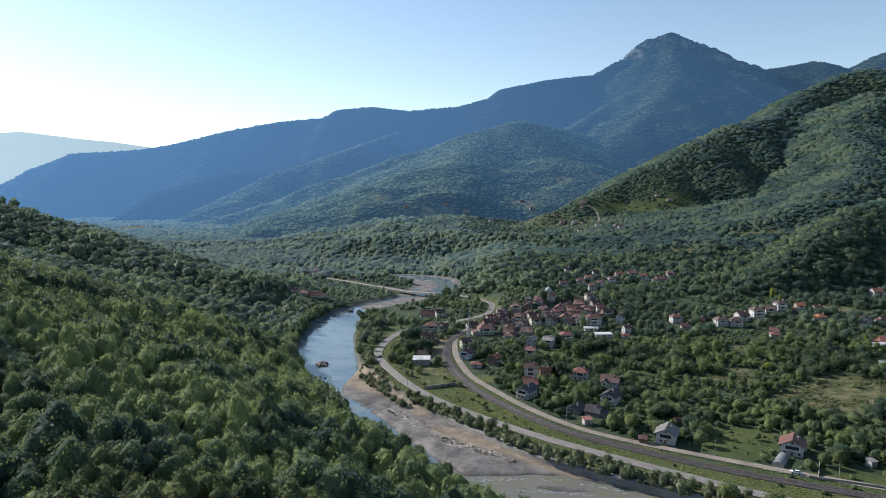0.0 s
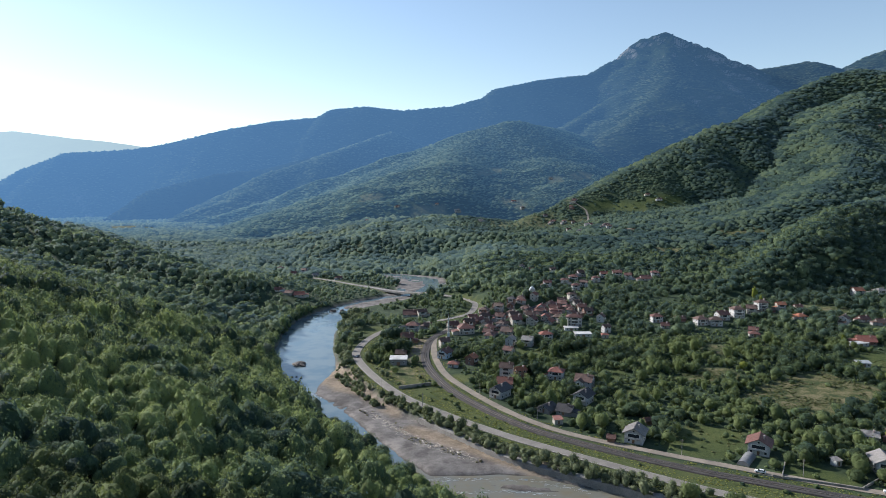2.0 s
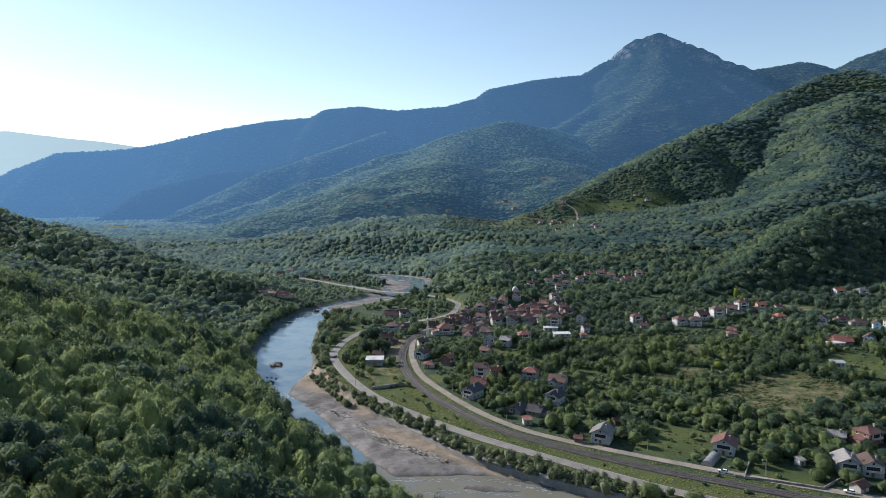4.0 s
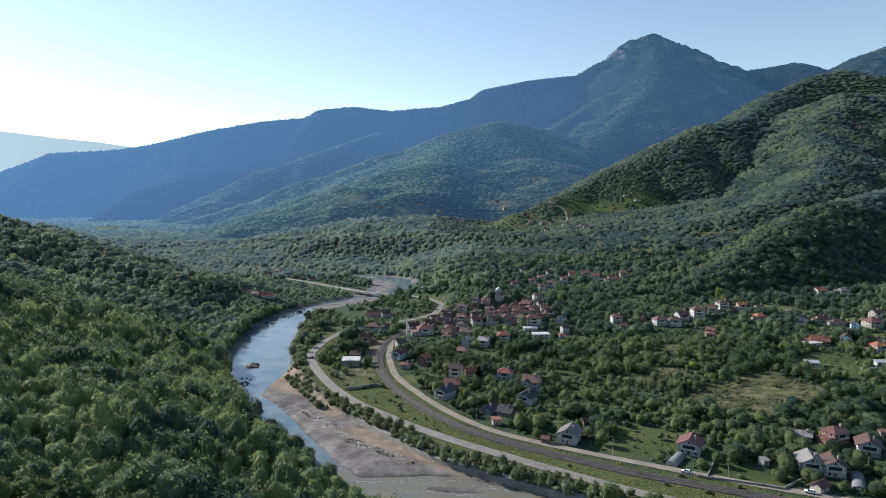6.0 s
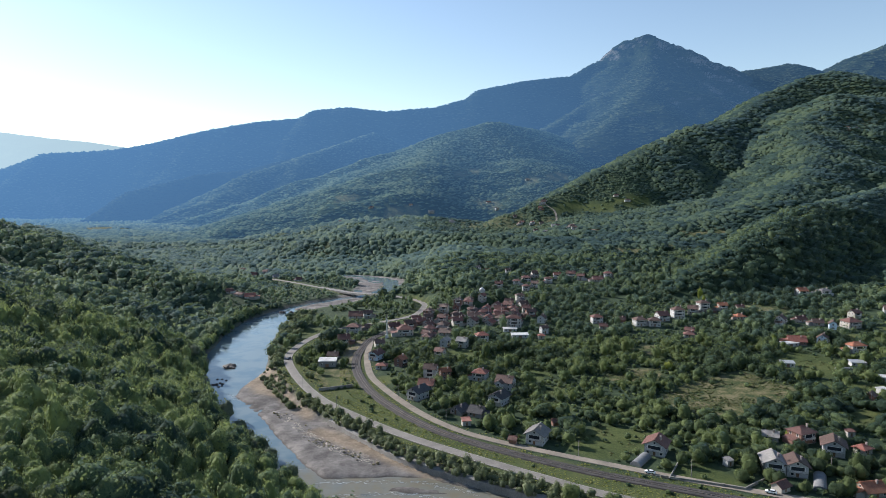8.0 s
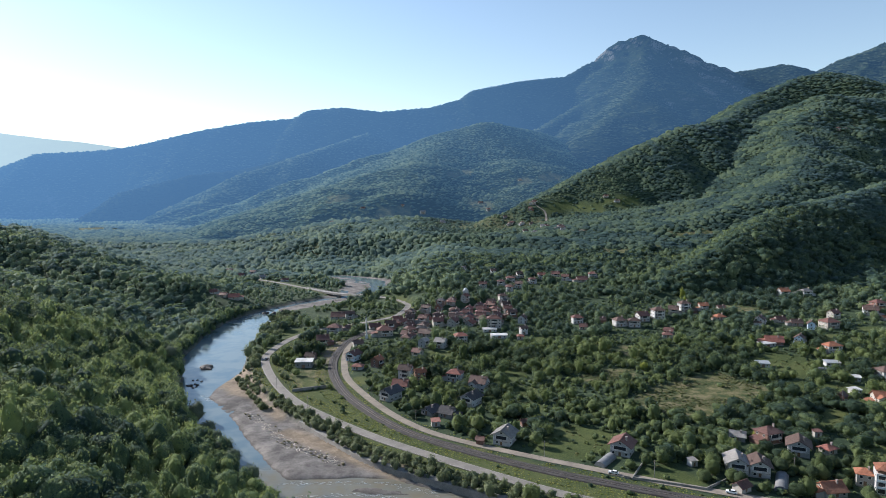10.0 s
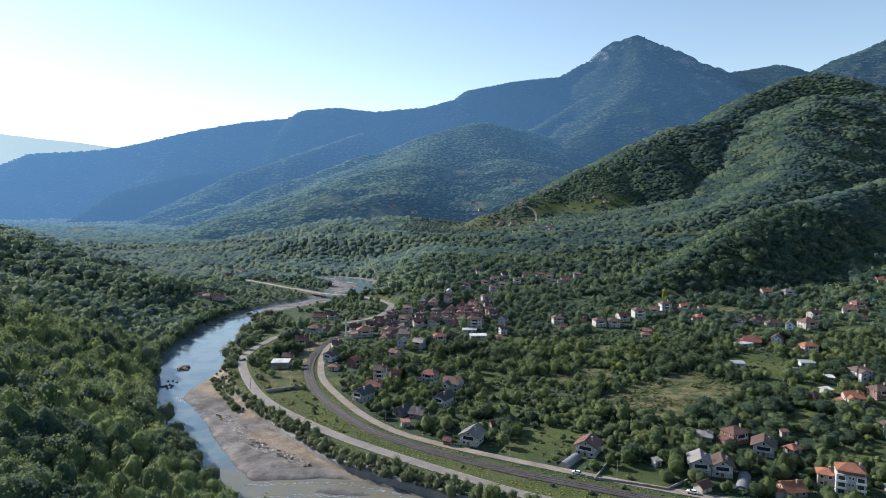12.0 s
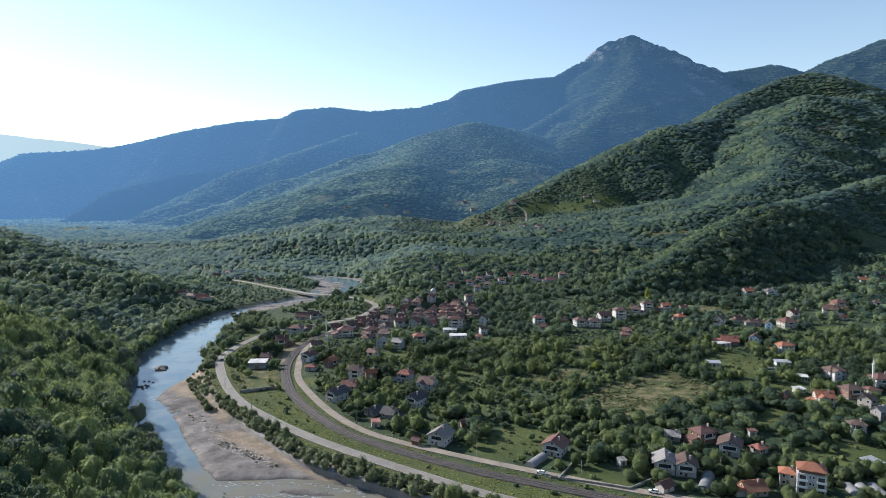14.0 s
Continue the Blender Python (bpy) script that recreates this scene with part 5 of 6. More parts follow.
RAIL_STEEL = plain("rail_steel", (0.28, 0.24, 0.21), 0.45, 0.6, grain=3, vary=0.2, bump=0)
for s in (-0.75, 0.75):
    band("rail", RAIL, [(s - 0.05, 0.45), (s + 0.05, 0.45), (s + 0.05, 0.66), (s - 0.05, 0.66)], RAIL_STEEL, track, each=4.0)
pts = smooth_line(RAIL, 1.3)
d = np.gradient(pts, axis=0)
d /= np.linalg.norm(d, axis=1)[:, None]
nrm = np.stack([-d[:, 1], d[:, 0]], 1)
keep = (pts[:, 1] < 500) & (pts[:, 0] < 260)
p, d, nrm, z = pts[keep], d[keep], nrm[keep], made_z(pts[keep][:, 0], pts[keep][:, 1])
cs = [(a, b, c) for c in (0.30, 0.50) for a, b in ((-1.25, -0.16), (1.25, -0.16), (1.25, 0.16), (-1.25, 0.16))]
v = np.stack([np.concatenate([p + nrm * a + d * b, (z + c)[:, None]], 1) for a, b, c in cs], 1)
base = np.arange(len(p))[:, None] * 8
f = np.concatenate([base + k for k in ([4, 5, 6, 7], [0, 1, 5, 4], [1, 2, 6, 5], [2, 3, 7, 6], [3, 0, 4, 7])])
sleepers = tagged(new("sleepers", mesh_of("sleepers", v.reshape(-1, 3), f, plain("sleeper", (0.085, 0.07, 0.058), 0.9, grain=3))), "weathered railway sleepers", "sleepers", kind="stuff")

# white edge lines of the road
LINE_PAINT = plain("line_paint", (0.34, 0.33, 0.31), 0.7, grain=1.0, vary=0.3, bump=0)
for s in (-2.65, 2.65):
    line = band("edge_line", ROAD, [(s - 0.07, 0.30), (s + 0.07, 0.30), (s + 0.07, 0.325), (s - 0.07, 0.325)], LINE_PAINT, road)

# bridge over the river
bridge = tagged(new("bridge"), "low grey concrete road bridge over the river", "bridge")
BRIDGE_LINE = [(14, 700), (-10, 721), (-42, 755), (-80, 794), (-105, 819)]
band("deck", BRIDGE_LINE, [(-4.6, -1.1), (4.6, -1.1), (4.6, 0.34), (-4.6, 0.34)], CONCRETE, bridge)
for s in (-4.5, 4.5):
    band("parapet", BRIDGE_LINE, [(s - 0.12, 0.3), (s + 0.12, 0.3), (s + 0.12, 0.95), (s - 0.12, 0.95)], CONCRETE, bridge)
for px_, py_ in ((-16, 727), (-34, 746), (-52, 765), (-70, 784)):
    bm = bmesh.new()
    lathe(bm, [(1.3, -8), (1.1, float(made_z(np.array([px_]), np.array([py_]))[0]) - 0.9)], 10)
    bmesh.ops.scale(bm, vec=(1, 3.0, 1), verts=bm.verts)
    part("pier", bm, CONCRETE, bridge, "", pose(px_, py_, 0, 0, 0, 45))


def stone(name, label, x, y, z, sx, sy, sz, seed, material):
    bm = bmesh.new()
    bmesh.ops.create_icosphere(bm, subdivisions=3, radius=1)
    r_ = np.random.default_rng(seed)
    off = Vector(r_.uniform(-9, 9, 3))
    for v_ in bm.verts:
        k = 1 + 0.45 * noise.noise(v_.co * 1.3 + off) + 0.2 * noise.noise(v_.co * 3.1 + off)
        v_.co = Vector((v_.co.x * sx * k, v_.co.y * sy * k, max(-0.5, v_.co.z) * sz * k))
    ob = part(name, bm, material, None)
    ob.matrix_basis = pose(x, y, z, 0, 0, seed * 40)
    return tagged(ob, label, "rock", "river rocks")


ROCK = plain("wet_rock", (0.07, 0.06, 0.052), 0.8, grain=0.8, vary=0.5, bump=0.2)
stone("river_rock", "large dark brown rock standing in the river", -97, 447, -4.3, 4.2, 6.2, 2.6, 1, ROCK)
stone("river_rock", "small dark rock in the river", -92, 404, -4.2, 1.8, 2.2, 1.2, 2, ROCK)
stone("river_rock", "dark broken block at the weir", -101, 652, -4.0, 3.0, 3.0, 3.6, 3, ROCK)
stone("river_rock", "dark broken block at the weir", -92, 650, -3.6, 2.2, 2.4, 4.6, 4, ROCK)
stone("river_rock", "dark broken block at the weir", -112, 658, -4.0, 3.4, 2.4, 2.4, 5, ROCK)
r = np.random.default_rng(31)
for k in range(14):
    stone("river_rock", "dark boulder on the shallow river edge", -93 + r.uniform(-5, 5) + k * 0.3, 392 + r.uniform(-12, 25), -4.0, r.uniform(0.5, 1.0), r.uniform(0.5, 1.1), r.uniform(0.5, 0.9), 40 + k, ROCK)
# pale riffles of broken water at the weir and where the channel bends
FOAM = plain("broken_water", (0.62, 0.66, 0.67), 0.5, grain=0.9, vary=0.3, bump=0.1)


def riffle(line, width, seed):
    r_ = np.random.default_rng(seed)
    bm = bmesh.new()
    pts_ = smooth_line(line, 0.7)
    for px_, py_ in pts_:
        for _ in range(1):
            a, b = r_.normal(0, width * 0.4, 2)
            l_, w_, t_ = r_.uniform(0.4, 1.6), r_.uniform(0.05, 0.16), r_.uniform(-0.5, 0.5)
            cx, cy = px_ + a, py_ + b
            c_, s_ = math.cos(t_), math.sin(t_)
            zz = RIVER_Z + 0.03 + (0.9 * float(step(640, 700, cy)))
            q = [(-l_, 0), (0, -w_), (l_, 0), (0, w_)]
            lo = [bm.verts.new((cx + u * c_ - v_ * s_, cy + u * s_ + v_ * c_, zz)) for u, v_ in q]
            hi = bm.verts.new((cx, cy, zz + 0.07))
            for i in range(4):
                bm.faces.new((lo[i], lo[(i + 1) % 4], hi))
    ob = part("broken_water", bm, FOAM, None)
    return tagged(ob, "pale streaks of broken water over shallows", "water", kind="stuff")


# pale driftwood stranded along the gravel bar
r = np.random.default_rng(77)
DRIFT_LINE = smooth_line([(-35, 346), (-22, 330.5), (-7.5, 308), (4, 297), (14, 289), (25, 281)], 0.45)
bm = bmesh.new()
for px_, py_ in DRIFT_LINE:
    px_, py_ = px_ + r.normal(0, 2.2), py_ + r.normal(0, 1.6)
    l_, w_, t_ = r.uniform(1.2, 4.2), r.uniform(0.06, 0.15), r.normal(-0.75, 0.7)
    zz = ground_at(px_, py_) + w_ * 0.6
    ends = []
    for e_, k_ in ((-l_ / 2, 1.0), (0, 0.85), (l_ / 2, 0.3)):
        cx, cy = px_ + e_ * math.cos(t_), py_ + e_ * math.sin(t_)
        cz = zz + (r.uniform(0, 0.35) if e_ > 0 else 0)
        ends.append([bm.verts.new((cx - math.sin(t_) * w_ * k_ * math.cos(a), cy + math.cos(t_) * w_ * k_ * math.cos(a), cz + w_ * k_ * math.sin(a))) for a in (0, 1.26, 2.51, 3.77, 5.03)])
    for u_, v_ in zip(ends, ends[1:]):
        for i in range(5):
            bm.faces.new((u_[i], u_[(i + 1) % 5], v_[(i + 1) % 5], v_[i]))
    bm.faces.new(ends[0][::-1])
    bm.faces.new(ends[2])
tagged(part("driftwood", bm, plain("driftwood", (0.5, 0.455, 0.385), 0.9, grain=3.0), None), "pale bleached driftwood stranded on the gravel bar", "driftwood", kind="stuff")

riffle([(-128, 662), (-112, 655), (-98, 648)], 3.0, 1)
riffle([(2, 262), (20, 263), (40, 263), (56, 259), (70, 252)], 2.2, 2)
riffle([(10, 250), (34, 252), (55, 249)], 1.6, 3)
riffle([(-76, 384), (-66, 372)], 1.5, 4)


# cars
CAR_GLASS = PANE
TYRE = plain("tyre", (0.02, 0.02, 0.02), 0.8, grain=8)


def car(x, y, yaw, paint, label):
    ob = tagged(new("car"), label, "car", "parked cars")
    ob.matrix_basis = pose(x, y, float(made_z(np.array([x]), np.array([y]))[0]) + 0.24, 0, 0, yaw)
    side = [(-2.1, 0.35), (-2.15, 0.75), (-1.9, 0.95), (-0.9, 1.0), (1.7, 1.0), (2.1, 0.9), (2.15, 0.4)]
    bm = bmesh.new()
    lo = [bm.verts.new((a, -0.85, c)) for a, c in side]
    hi = [bm.verts.new((a, 0.85, c)) for a, c in side]
    k = len(side)
    bm.faces.new(lo)
    bm.faces.new(hi[::-1])
    for i in range(k):
        bm.faces.new((lo[i], lo[(i + 1) % k], hi[(i + 1) % k], hi[i]))
    bmesh.ops.bevel(bm, geom=bm.edges[:], offset=0.06, segments=1)
    part("body", bm, paint, ob)
    bm = bmesh.new()
    solid(bm, [(-1.0, -0.78, 0.98), (1.75, -0.78, 0.98), (1.75, 0.78, 0.98), (-1.0, 0.78, 0.98), (-0.3, -0.62, 1.42), (1.35, -0.62, 1.42), (1.35, 0.62, 1.42), (-0.3, 0.62, 1.42)],
          [(4, 5, 6, 7), (0, 1, 5, 4), (1, 2, 6, 5), (2, 3, 7, 6), (3, 0, 4, 7)])
    part("glazing", bm, CAR_GLASS, ob)
    bm = bmesh.new()
    box(bm, -0.28, 1.33, -0.62, 0.62, 1.41, 1.48)
    part("roof", bm, paint, ob)
    for a in (-1.3, 1.35):
        for s in (-0.82, 0.82):
            bm = bmesh.new()
            lathe(bm, [(0.32, -0.1), (0.32, 0.1)], 12)
            part("wheel", bm, TYRE, ob, "", pose(a, s, 0.32, 90, 0, 0))
    return ob


CAR_WHITE = plain("car_white", (0.75, 0.75, 0.75), 0.3, grain=1, vary=0.05, bump=0)
CAR_DARK = plain("car_dark", (0.05, 0.07, 0.10), 0.3, grain=1, vary=0.05, bump=0)
car(144.5, 261.5, -30, CAR_WHITE, "white hatchback parked on the gravel lane")
car(186.6, 243.2, -26, CAR_WHITE, "white estate car on the gravel lane")
car(-55.5, 452, 70, CAR_DARK, "dark car driving along the road")


def pole(x, y, tall):
    ob = tagged(new("utility_pole"), "grey wooden utility pole beside the lane", "pole", "utility poles")
    ob.matrix_basis = pose(x, y, ground_at(x, y), 0, 0, (x * 13) % 90)
    bm = bmesh.new()
    lathe(bm, [(0.16, -0.5), (0.10, tall)], 8)
    part("post", bm, CONCRETE, ob)
    bm = bmesh.new()
    box(bm, -0.9, 0.9, -0.06, 0.06, tall - 0.7, tall - 0.55)
    part("crossarm", bm, BARK, ob)
    return ob


for x, y in ((118, 280), (161, 258.5), (58, 322), (8, 432), (30, 366), (-3, 345), (-30, 383), (222, 262), (300, 352), (246, 545)):
    pole(x, y, 7.5)


DRY_STONE = plain("dry_stone", (0.22, 0.205, 0.18), 0.95, grain=2.2, vary=0.4, bump=0.06)
for line in ([(150.5, 255.5), (160.5, 272)], [(178, 246.5), (199, 262)], [(148, 257.8), (166, 251.2), (178, 246.3)]):
    tagged(band("garden_wall", line, [(-0.22, -0.8), (0.22, -0.8), (0.2, 1.1), (-0.2, 1.1)], DRY_STONE, None, land_z, 2.0), "low grey stone garden wall beside the lane", "wall", "garden walls")

# ---- trees ----
def ico(level):
    bm = bmesh.new()
    bmesh.ops.create_icosphere(bm, subdivisions=level, radius=1)
    v = np.array([x.co[:] for x in bm.verts])
    f = np.array([[x.index for x in p.verts] for p in bm.faces])
    bm.free()
    return v, f


def crown_shape(seed, level, leaves, tall=1.0, lobes=5, leaf=0.2, lump=0.35, core=1.0):
    """A lumpy crown about 1 in radius over the origin, ragged with leaf clumps; corners and triangles."""
    r = np.random.default_rng(seed)
    v, f = ico(level)
    axes = r.normal(size=(lobes, 3))
    axes[:, 2] = np.abs(axes[:, 2]) * 0.8
    axes /= np.linalg.norm(axes, axis=1)[:, None]

    def radius(d):
        k = np.clip(d @ axes.T, 0, 1) ** 5
        return 0.68 + lump * k.max(1) + 0.10 * np.sin(d[:, 0] * 7 + seed) * np.cos(d[:, 1] * 6 - seed)
    v = v * (core * radius(v) * (1 + r.uniform(-0.1, 0.1, len(v))))[:, None]
    vs, fs, n = [v], [f], len(v)
    if leaves:
        d = r.normal(size=(leaves, 3))
        d[:, 2] = np.where(d[:, 2] < -0.5, -d[:, 2], d[:, 2])
        d /= np.linalg.norm(d, axis=1)[:, None]
        c = d * (radius(d) * r.uniform(0.86, 1.14, leaves))[:, None]
        a = np.cross(d, r.normal(size=(leaves, 3)))
        a /= np.linalg.norm(a, axis=1)[:, None]
        b = np.cross(d, a) + d * r.uniform(-0.9, 0.9, (leaves, 1))
        b /= np.linalg.norm(b, axis=1)[:, None]
        s = leaf * r.uniform(0.6, 1.4, (leaves, 1))
        a, b = a * s, b * s
        q = np.stack([c - a - b * 0.7, c + a - b * 0.5, c + a * 0.1 + b * 1.2], 1).reshape(-1, 3)
        vs.append(q)
        fs.append(np.arange(leaves)[:, None] * 3 + n + np.arange(3))
        # leaf clumps shade with the roundness of the crown they grow on
        nl = np.repeat(0.85 * d + 0.35 * r.normal(size=d.shape), 3, 0)
    w = vs[0]
    fn = np.cross(w[f[:, 1]] - w[f[:, 0]], w[f[:, 2]] - w[f[:, 0]])
    nv = np.zeros_like(w)
    for k in range(3):
        np.add.at(nv, f[:, k], fn)
    nv /= np.linalg.norm(nv, axis=1)[:, None] + 1e-9
    if leaves:
        nv = np.concatenate([nv, nl])
    v, f = np.concatenate(vs), np.concatenate(fs)
    return v * [1, 1, tall], f, nv / [1, 1, tall]


def trunk_shape(height, r0, r1, sides=5):
    k = np.arange(sides) * 2 * np.pi / sides
    ring = lambda r, z: np.stack([r * np.cos(k), r * np.sin(k), np.full(sides, z)], 1)
    v = np.concatenate([ring(r0 * 1.3, -0.6), ring(r0, height * 0.4), ring(r1, height)])
    i = np.arange(sides)
    j = (i + 1) % sides
    f = []
    for o in (0, sides):
        f += [np.stack([i + o, j + o, j + o + sides], 1), np.stack([i + o, j + o + sides, i + o + sides], 1)]
    return v, np.concatenate(f)


def scatter(shapes, x, y, z, radius, height, spin, kind, tint, lay=None, even=0.0):
    """All crowns of one wood in arrays: each tree a turned, scaled shape; a closed canopy shades in part (even) as the slope (lay) it covers."""
    vs, fs, ts, ns, n = [], [], [], [], 0
    for k, (v, f, nv) in enumerate(shapes):
        m = kind == k
        if not m.any():
            continue
        c, s = np.cos(spin[m])[:, None], np.sin(spin[m])[:, None]
        px = (v[:, 0] * c - v[:, 1] * s) * radius[m][:, None] + x[m][:, None]
        py = (v[:, 0] * s + v[:, 1] * c) * radius[m][:, None] + y[m][:, None]
        pz = v[:, 2] * height[m][:, None] + z[m][:, None]
        cnt = int(m.sum())
        qx, qy = (nv[:, 0] * c - nv[:, 1] * s), (nv[:, 0] * s + nv[:, 1] * c)
        qz = nv[:, 2] * (radius[m] / height[m])[:, None]
        q = np.stack([qx, qy, qz], -1).reshape(-1, 3)
        q /= np.linalg.norm(q, axis=1)[:, None] + 1e-9
        if lay is not None:
            q = (1 - even) * q + even * np.repeat(lay[m], len(v), 0)
            q /= np.linalg.norm(q, axis=1)[:, None] + 1e-9
        ns.append(q)
        vs.append(np.stack([px, py, pz], -1).reshape(-1, 3))
        fs.append((f[None] + (np.arange(cnt) * len(v))[:, None, None] + n).reshape(-1, 3))
        ts.append(np.repeat(tint[m], len(v)))
        n += cnt * len(v)
    return np.concatenate(vs), np.concatenate(fs), np.concatenate(ts), np.concatenate(ns)


def slope_normals(height, x, y):
    """Upright directions of a height function at the given places."""
    n = np.stack([height(x - 12, y) - height(x + 12, y), height(x, y - 12) - height(x, y + 12), np.full(len(x), 24.0)], -1)
    return n / np.linalg.norm(n, axis=1)[:, None]


def wood(name, label, spots, shapes, material, radius, tall, seed, lift=0.75, oaks_and_shade=None, soft=True, slope=None, even=0.0):
    """One joined wood: spots x, y, z."""
    r = np.random.default_rng(seed)
    x, y, z = spots
    n = len(x)
    radius = radius * low_growth(x, y)
    rad = radius * np.where(r.random(n) < 0.16, r.uniform(1.25, 1.75, n), r.uniform(0.55, 1.2, n))
    h = rad * tall * r.uniform(0.8, 1.3, n)
    tint = np.clip(r.normal(0.5, 0.22, n), 0, 1)
    if oaks_and_shade is not None:
        # broad dark oak groups among lighter, slender trees
        dark = (fbm(x, y, 38, 3, oaks_and_shade) + r.normal(0, 0.05, n)) > 0.05
        # trees along the right slopes darkened as well, in place of shade
        dark |= (to_line(x, y, [(165, 585), (250, 600), (330, 640), (430, 700), (600, 850), (800, 1000)])[0] < 55) & (r.random(n) < 0.75)
        rad = np.where(dark, rad * (1.15 if even else 1.35), rad * 0.95)
        h = np.where(dark, rad * tall * 0.92, h)
        tint = np.where(dark, tint * 0.5 - 0.1, tint * 0.8 + 0.3)
    v, f, t, nrm = scatter(shapes, x, y, z + h * lift, rad, h, r.uniform(0, 6.28, n), r.integers(0, len(shapes), n), tint,
                           slope_normals(slope, x, y) if slope else None, even)
    ob = new(name, mesh_of(name, v, f, material, soft, {"tint": t}, nrm if soft else None))
    return tagged(ob, label, "trees", kind="stuff")


def low_growth(x, y):
    """Size of growth: low on the river banks by the weir and before the bridge and its road."""
    shore = step(60, 30, to_line(x, y, [(-150, 690), (-100, 720), (-60, 780)])[0])
    east_bank = step(26, 14, to_line(x, y, [(-88, 648), (-60, 688), (-22, 726), (-4, 752)])[0])
    by_road = step(60, 36, to_line(x, y, [(-42, 755), (-105, 819), (-140, 855)])[0])
    hamlet = step(120, 70, to_line(x, y, [(100, 1380), (180, 1310), (270, 1270), (420, 1300)])[0])
    return 1 - 0.52 * np.maximum(np.maximum(shore, east_bank), np.maximum(by_road, 0.8 * hamlet))


def jitter(x0, x1, y0, y1, gap, seed):
    r = np.random.default_rng(seed)
    gx, gy = np.meshgrid(np.arange(x0, x1, gap), np.arange(y0, y1, gap))
    gx = gx + (np.arange(gx.shape[0]) % 2)[:, None] * gap * 0.5
    return (gx + r.uniform(-0.55, 0.55, gx.shape) * gap).ravel(), (gy + r.uniform(-0.55, 0.55, gy.shape) * gap).ravel(), r




def tree_chance(x, y):
    """How likely trees are to stand at a place."""
    dry, fresh, earth = open_ground(x, y)
    d_road, _ = to_line(x, y, ROAD)
    d_rail, _ = to_line(x, y, RAIL)
    d_lane, _ = to_line(x, y, LANE)
    ok = (to_line(x, y, HILL_TRACK)[0] > 7) & (d_road > np.where((y > 690) & (x > -150) & (x < -20), 13, 6)) & (d_rail > 5.5) & (d_lane > 5.5) & (inside(x, y, BED) > 1.0)
    ok &= ~((d_road < 24) & (d_rail < 24) & (d_lane > d_rail) & (x > -30))
    for hx, hy, hr in HOUSE_SPOTS:
        ok &= np.hypot(x - hx, y - hy) > hr
    ok &= (to_line(x, y, [(-88, 648), (-60, 688), (-22, 726)])[0] > 6) | (np.hypot(x + 50, y - 700) < 12)
    p = 1 - np.where(y > 1000, 0.88, 0.97) * np.maximum(np.maximum(dry, fresh), earth)
    return np.where(ok, p, 0.0)


def in_fan(x, y, margin=60):
    return np.abs(x - 50) < 0.78 * (y + 60) + margin


NEAR_SHAPES = [crown_shape(i, 2, 320, (1.0, 1.25, 0.95, 1.15, 1.5, 1.05)[i], 12 + i % 3, 0.07, 0.46, 0.92) for i in range(6)]
ORCHARD_SHAPES = [crown_shape(100 + i, 2, 150, (0.95, 1.15, 0.85, 1.0, 1.3, 0.8)[i], 8 + i % 4, 0.105, 0.5, 0.93) for i in range(6)]
CLOSE_SHAPES = [crown_shape(10 + i, 1, 125, (1.0, 1.25, 0.95, 1.1, 1.5, 1.0)[i], 10 + i % 3, 0.1, 0.44, 0.92) for i in range(6)]
MID_SHAPES = [crown_shape(20 + i, 1, 36, (1.0, 1.15, 0.9, 1.1, 1.25)[i], 7, 0.19, 0.4, 0.94) for i in range(5)]


def dome_shape(seed, sides):
    """A low round clump for woods far off: a ring and a top."""
    r = np.random.default_rng(seed)
    a = np.arange(sides) * 2 * np.pi / sides
    v = np.concatenate([np.stack([np.cos(a) * r.uniform(0.8, 1.2, sides), np.sin(a) * r.uniform(0.8, 1.2, sides), r.uniform(-0.6, -0.2, sides)], 1), [[r.uniform(-0.2, 0.2), r.uniform(-0.2, 0.2), 0.9]]])
    k = np.arange(sides)
    return v, np.stack([k, (k + 1) % sides, np.full(sides, sides)], 1), (v + [0, 0, 0.5]) / np.linalg.norm(v + [0, 0, 0.5], axis=1)[:, None]


def cap_shape(seed):
    """A round crown seen from afar: two rings and a top, ragged with leafy tips."""
    r = np.random.default_rng(seed)
    k = np.arange(7)
    a = k * 2 * np.pi / 7
    low, mid = r.uniform(0.8, 1.2, 7), r.uniform(0.62, 0.95, 7)
    v = np.concatenate([np.stack([np.cos(a) * low, np.sin(a) * low, r.uniform(-0.7, -0.35, 7)], 1),
                        np.stack([np.cos(a + 0.4) * mid, np.sin(a + 0.4) * mid, r.uniform(0.3, 0.6, 7)], 1), [[r.uniform(-0.2, 0.2), r.uniform(-0.2, 0.2), 0.92]]])
    j = (k + 1) % 7
    f = np.concatenate([np.stack([k, j, k + 7], 1), np.stack([j, j + 7, k + 7], 1), np.stack([k + 7, j + 7, np.full(7, 14)], 1)])
    nv = v + [0, 0, 0.75]
    nv /= np.linalg.norm(nv, axis=1)[:, None]
    d = r.normal(size=(8, 3))
    d[:, 2] = np.abs(d[:, 2]) + 0.1
    d /= np.linalg.norm(d, axis=1)[:, None]
    c = d * r.uniform(0.7, 1.0, (8, 1))
    a = np.cross(d, r.normal(size=(8, 3)))
    a /= np.linalg.norm(a, axis=1)[:, None]
    b = np.cross(d, a) + d * r.uniform(-0.4, 0.8, (8, 1))
    s = r.uniform(0.16, 0.34, (8, 1))
    q = np.stack([c - a * s - b * s * 0.6, c + a * s - b * s * 0.5, c + b * s * 1.1], 1).reshape(-1, 3)
    n = np.repeat(d + [0, 0, 0.6] + 0.3 * r.normal(size=d.shape), 3, 0)
    return np.concatenate([v, q]), np.concatenate([f, np.arange(24).reshape(8, 3) + len(v)]), np.concatenate([nv, n])


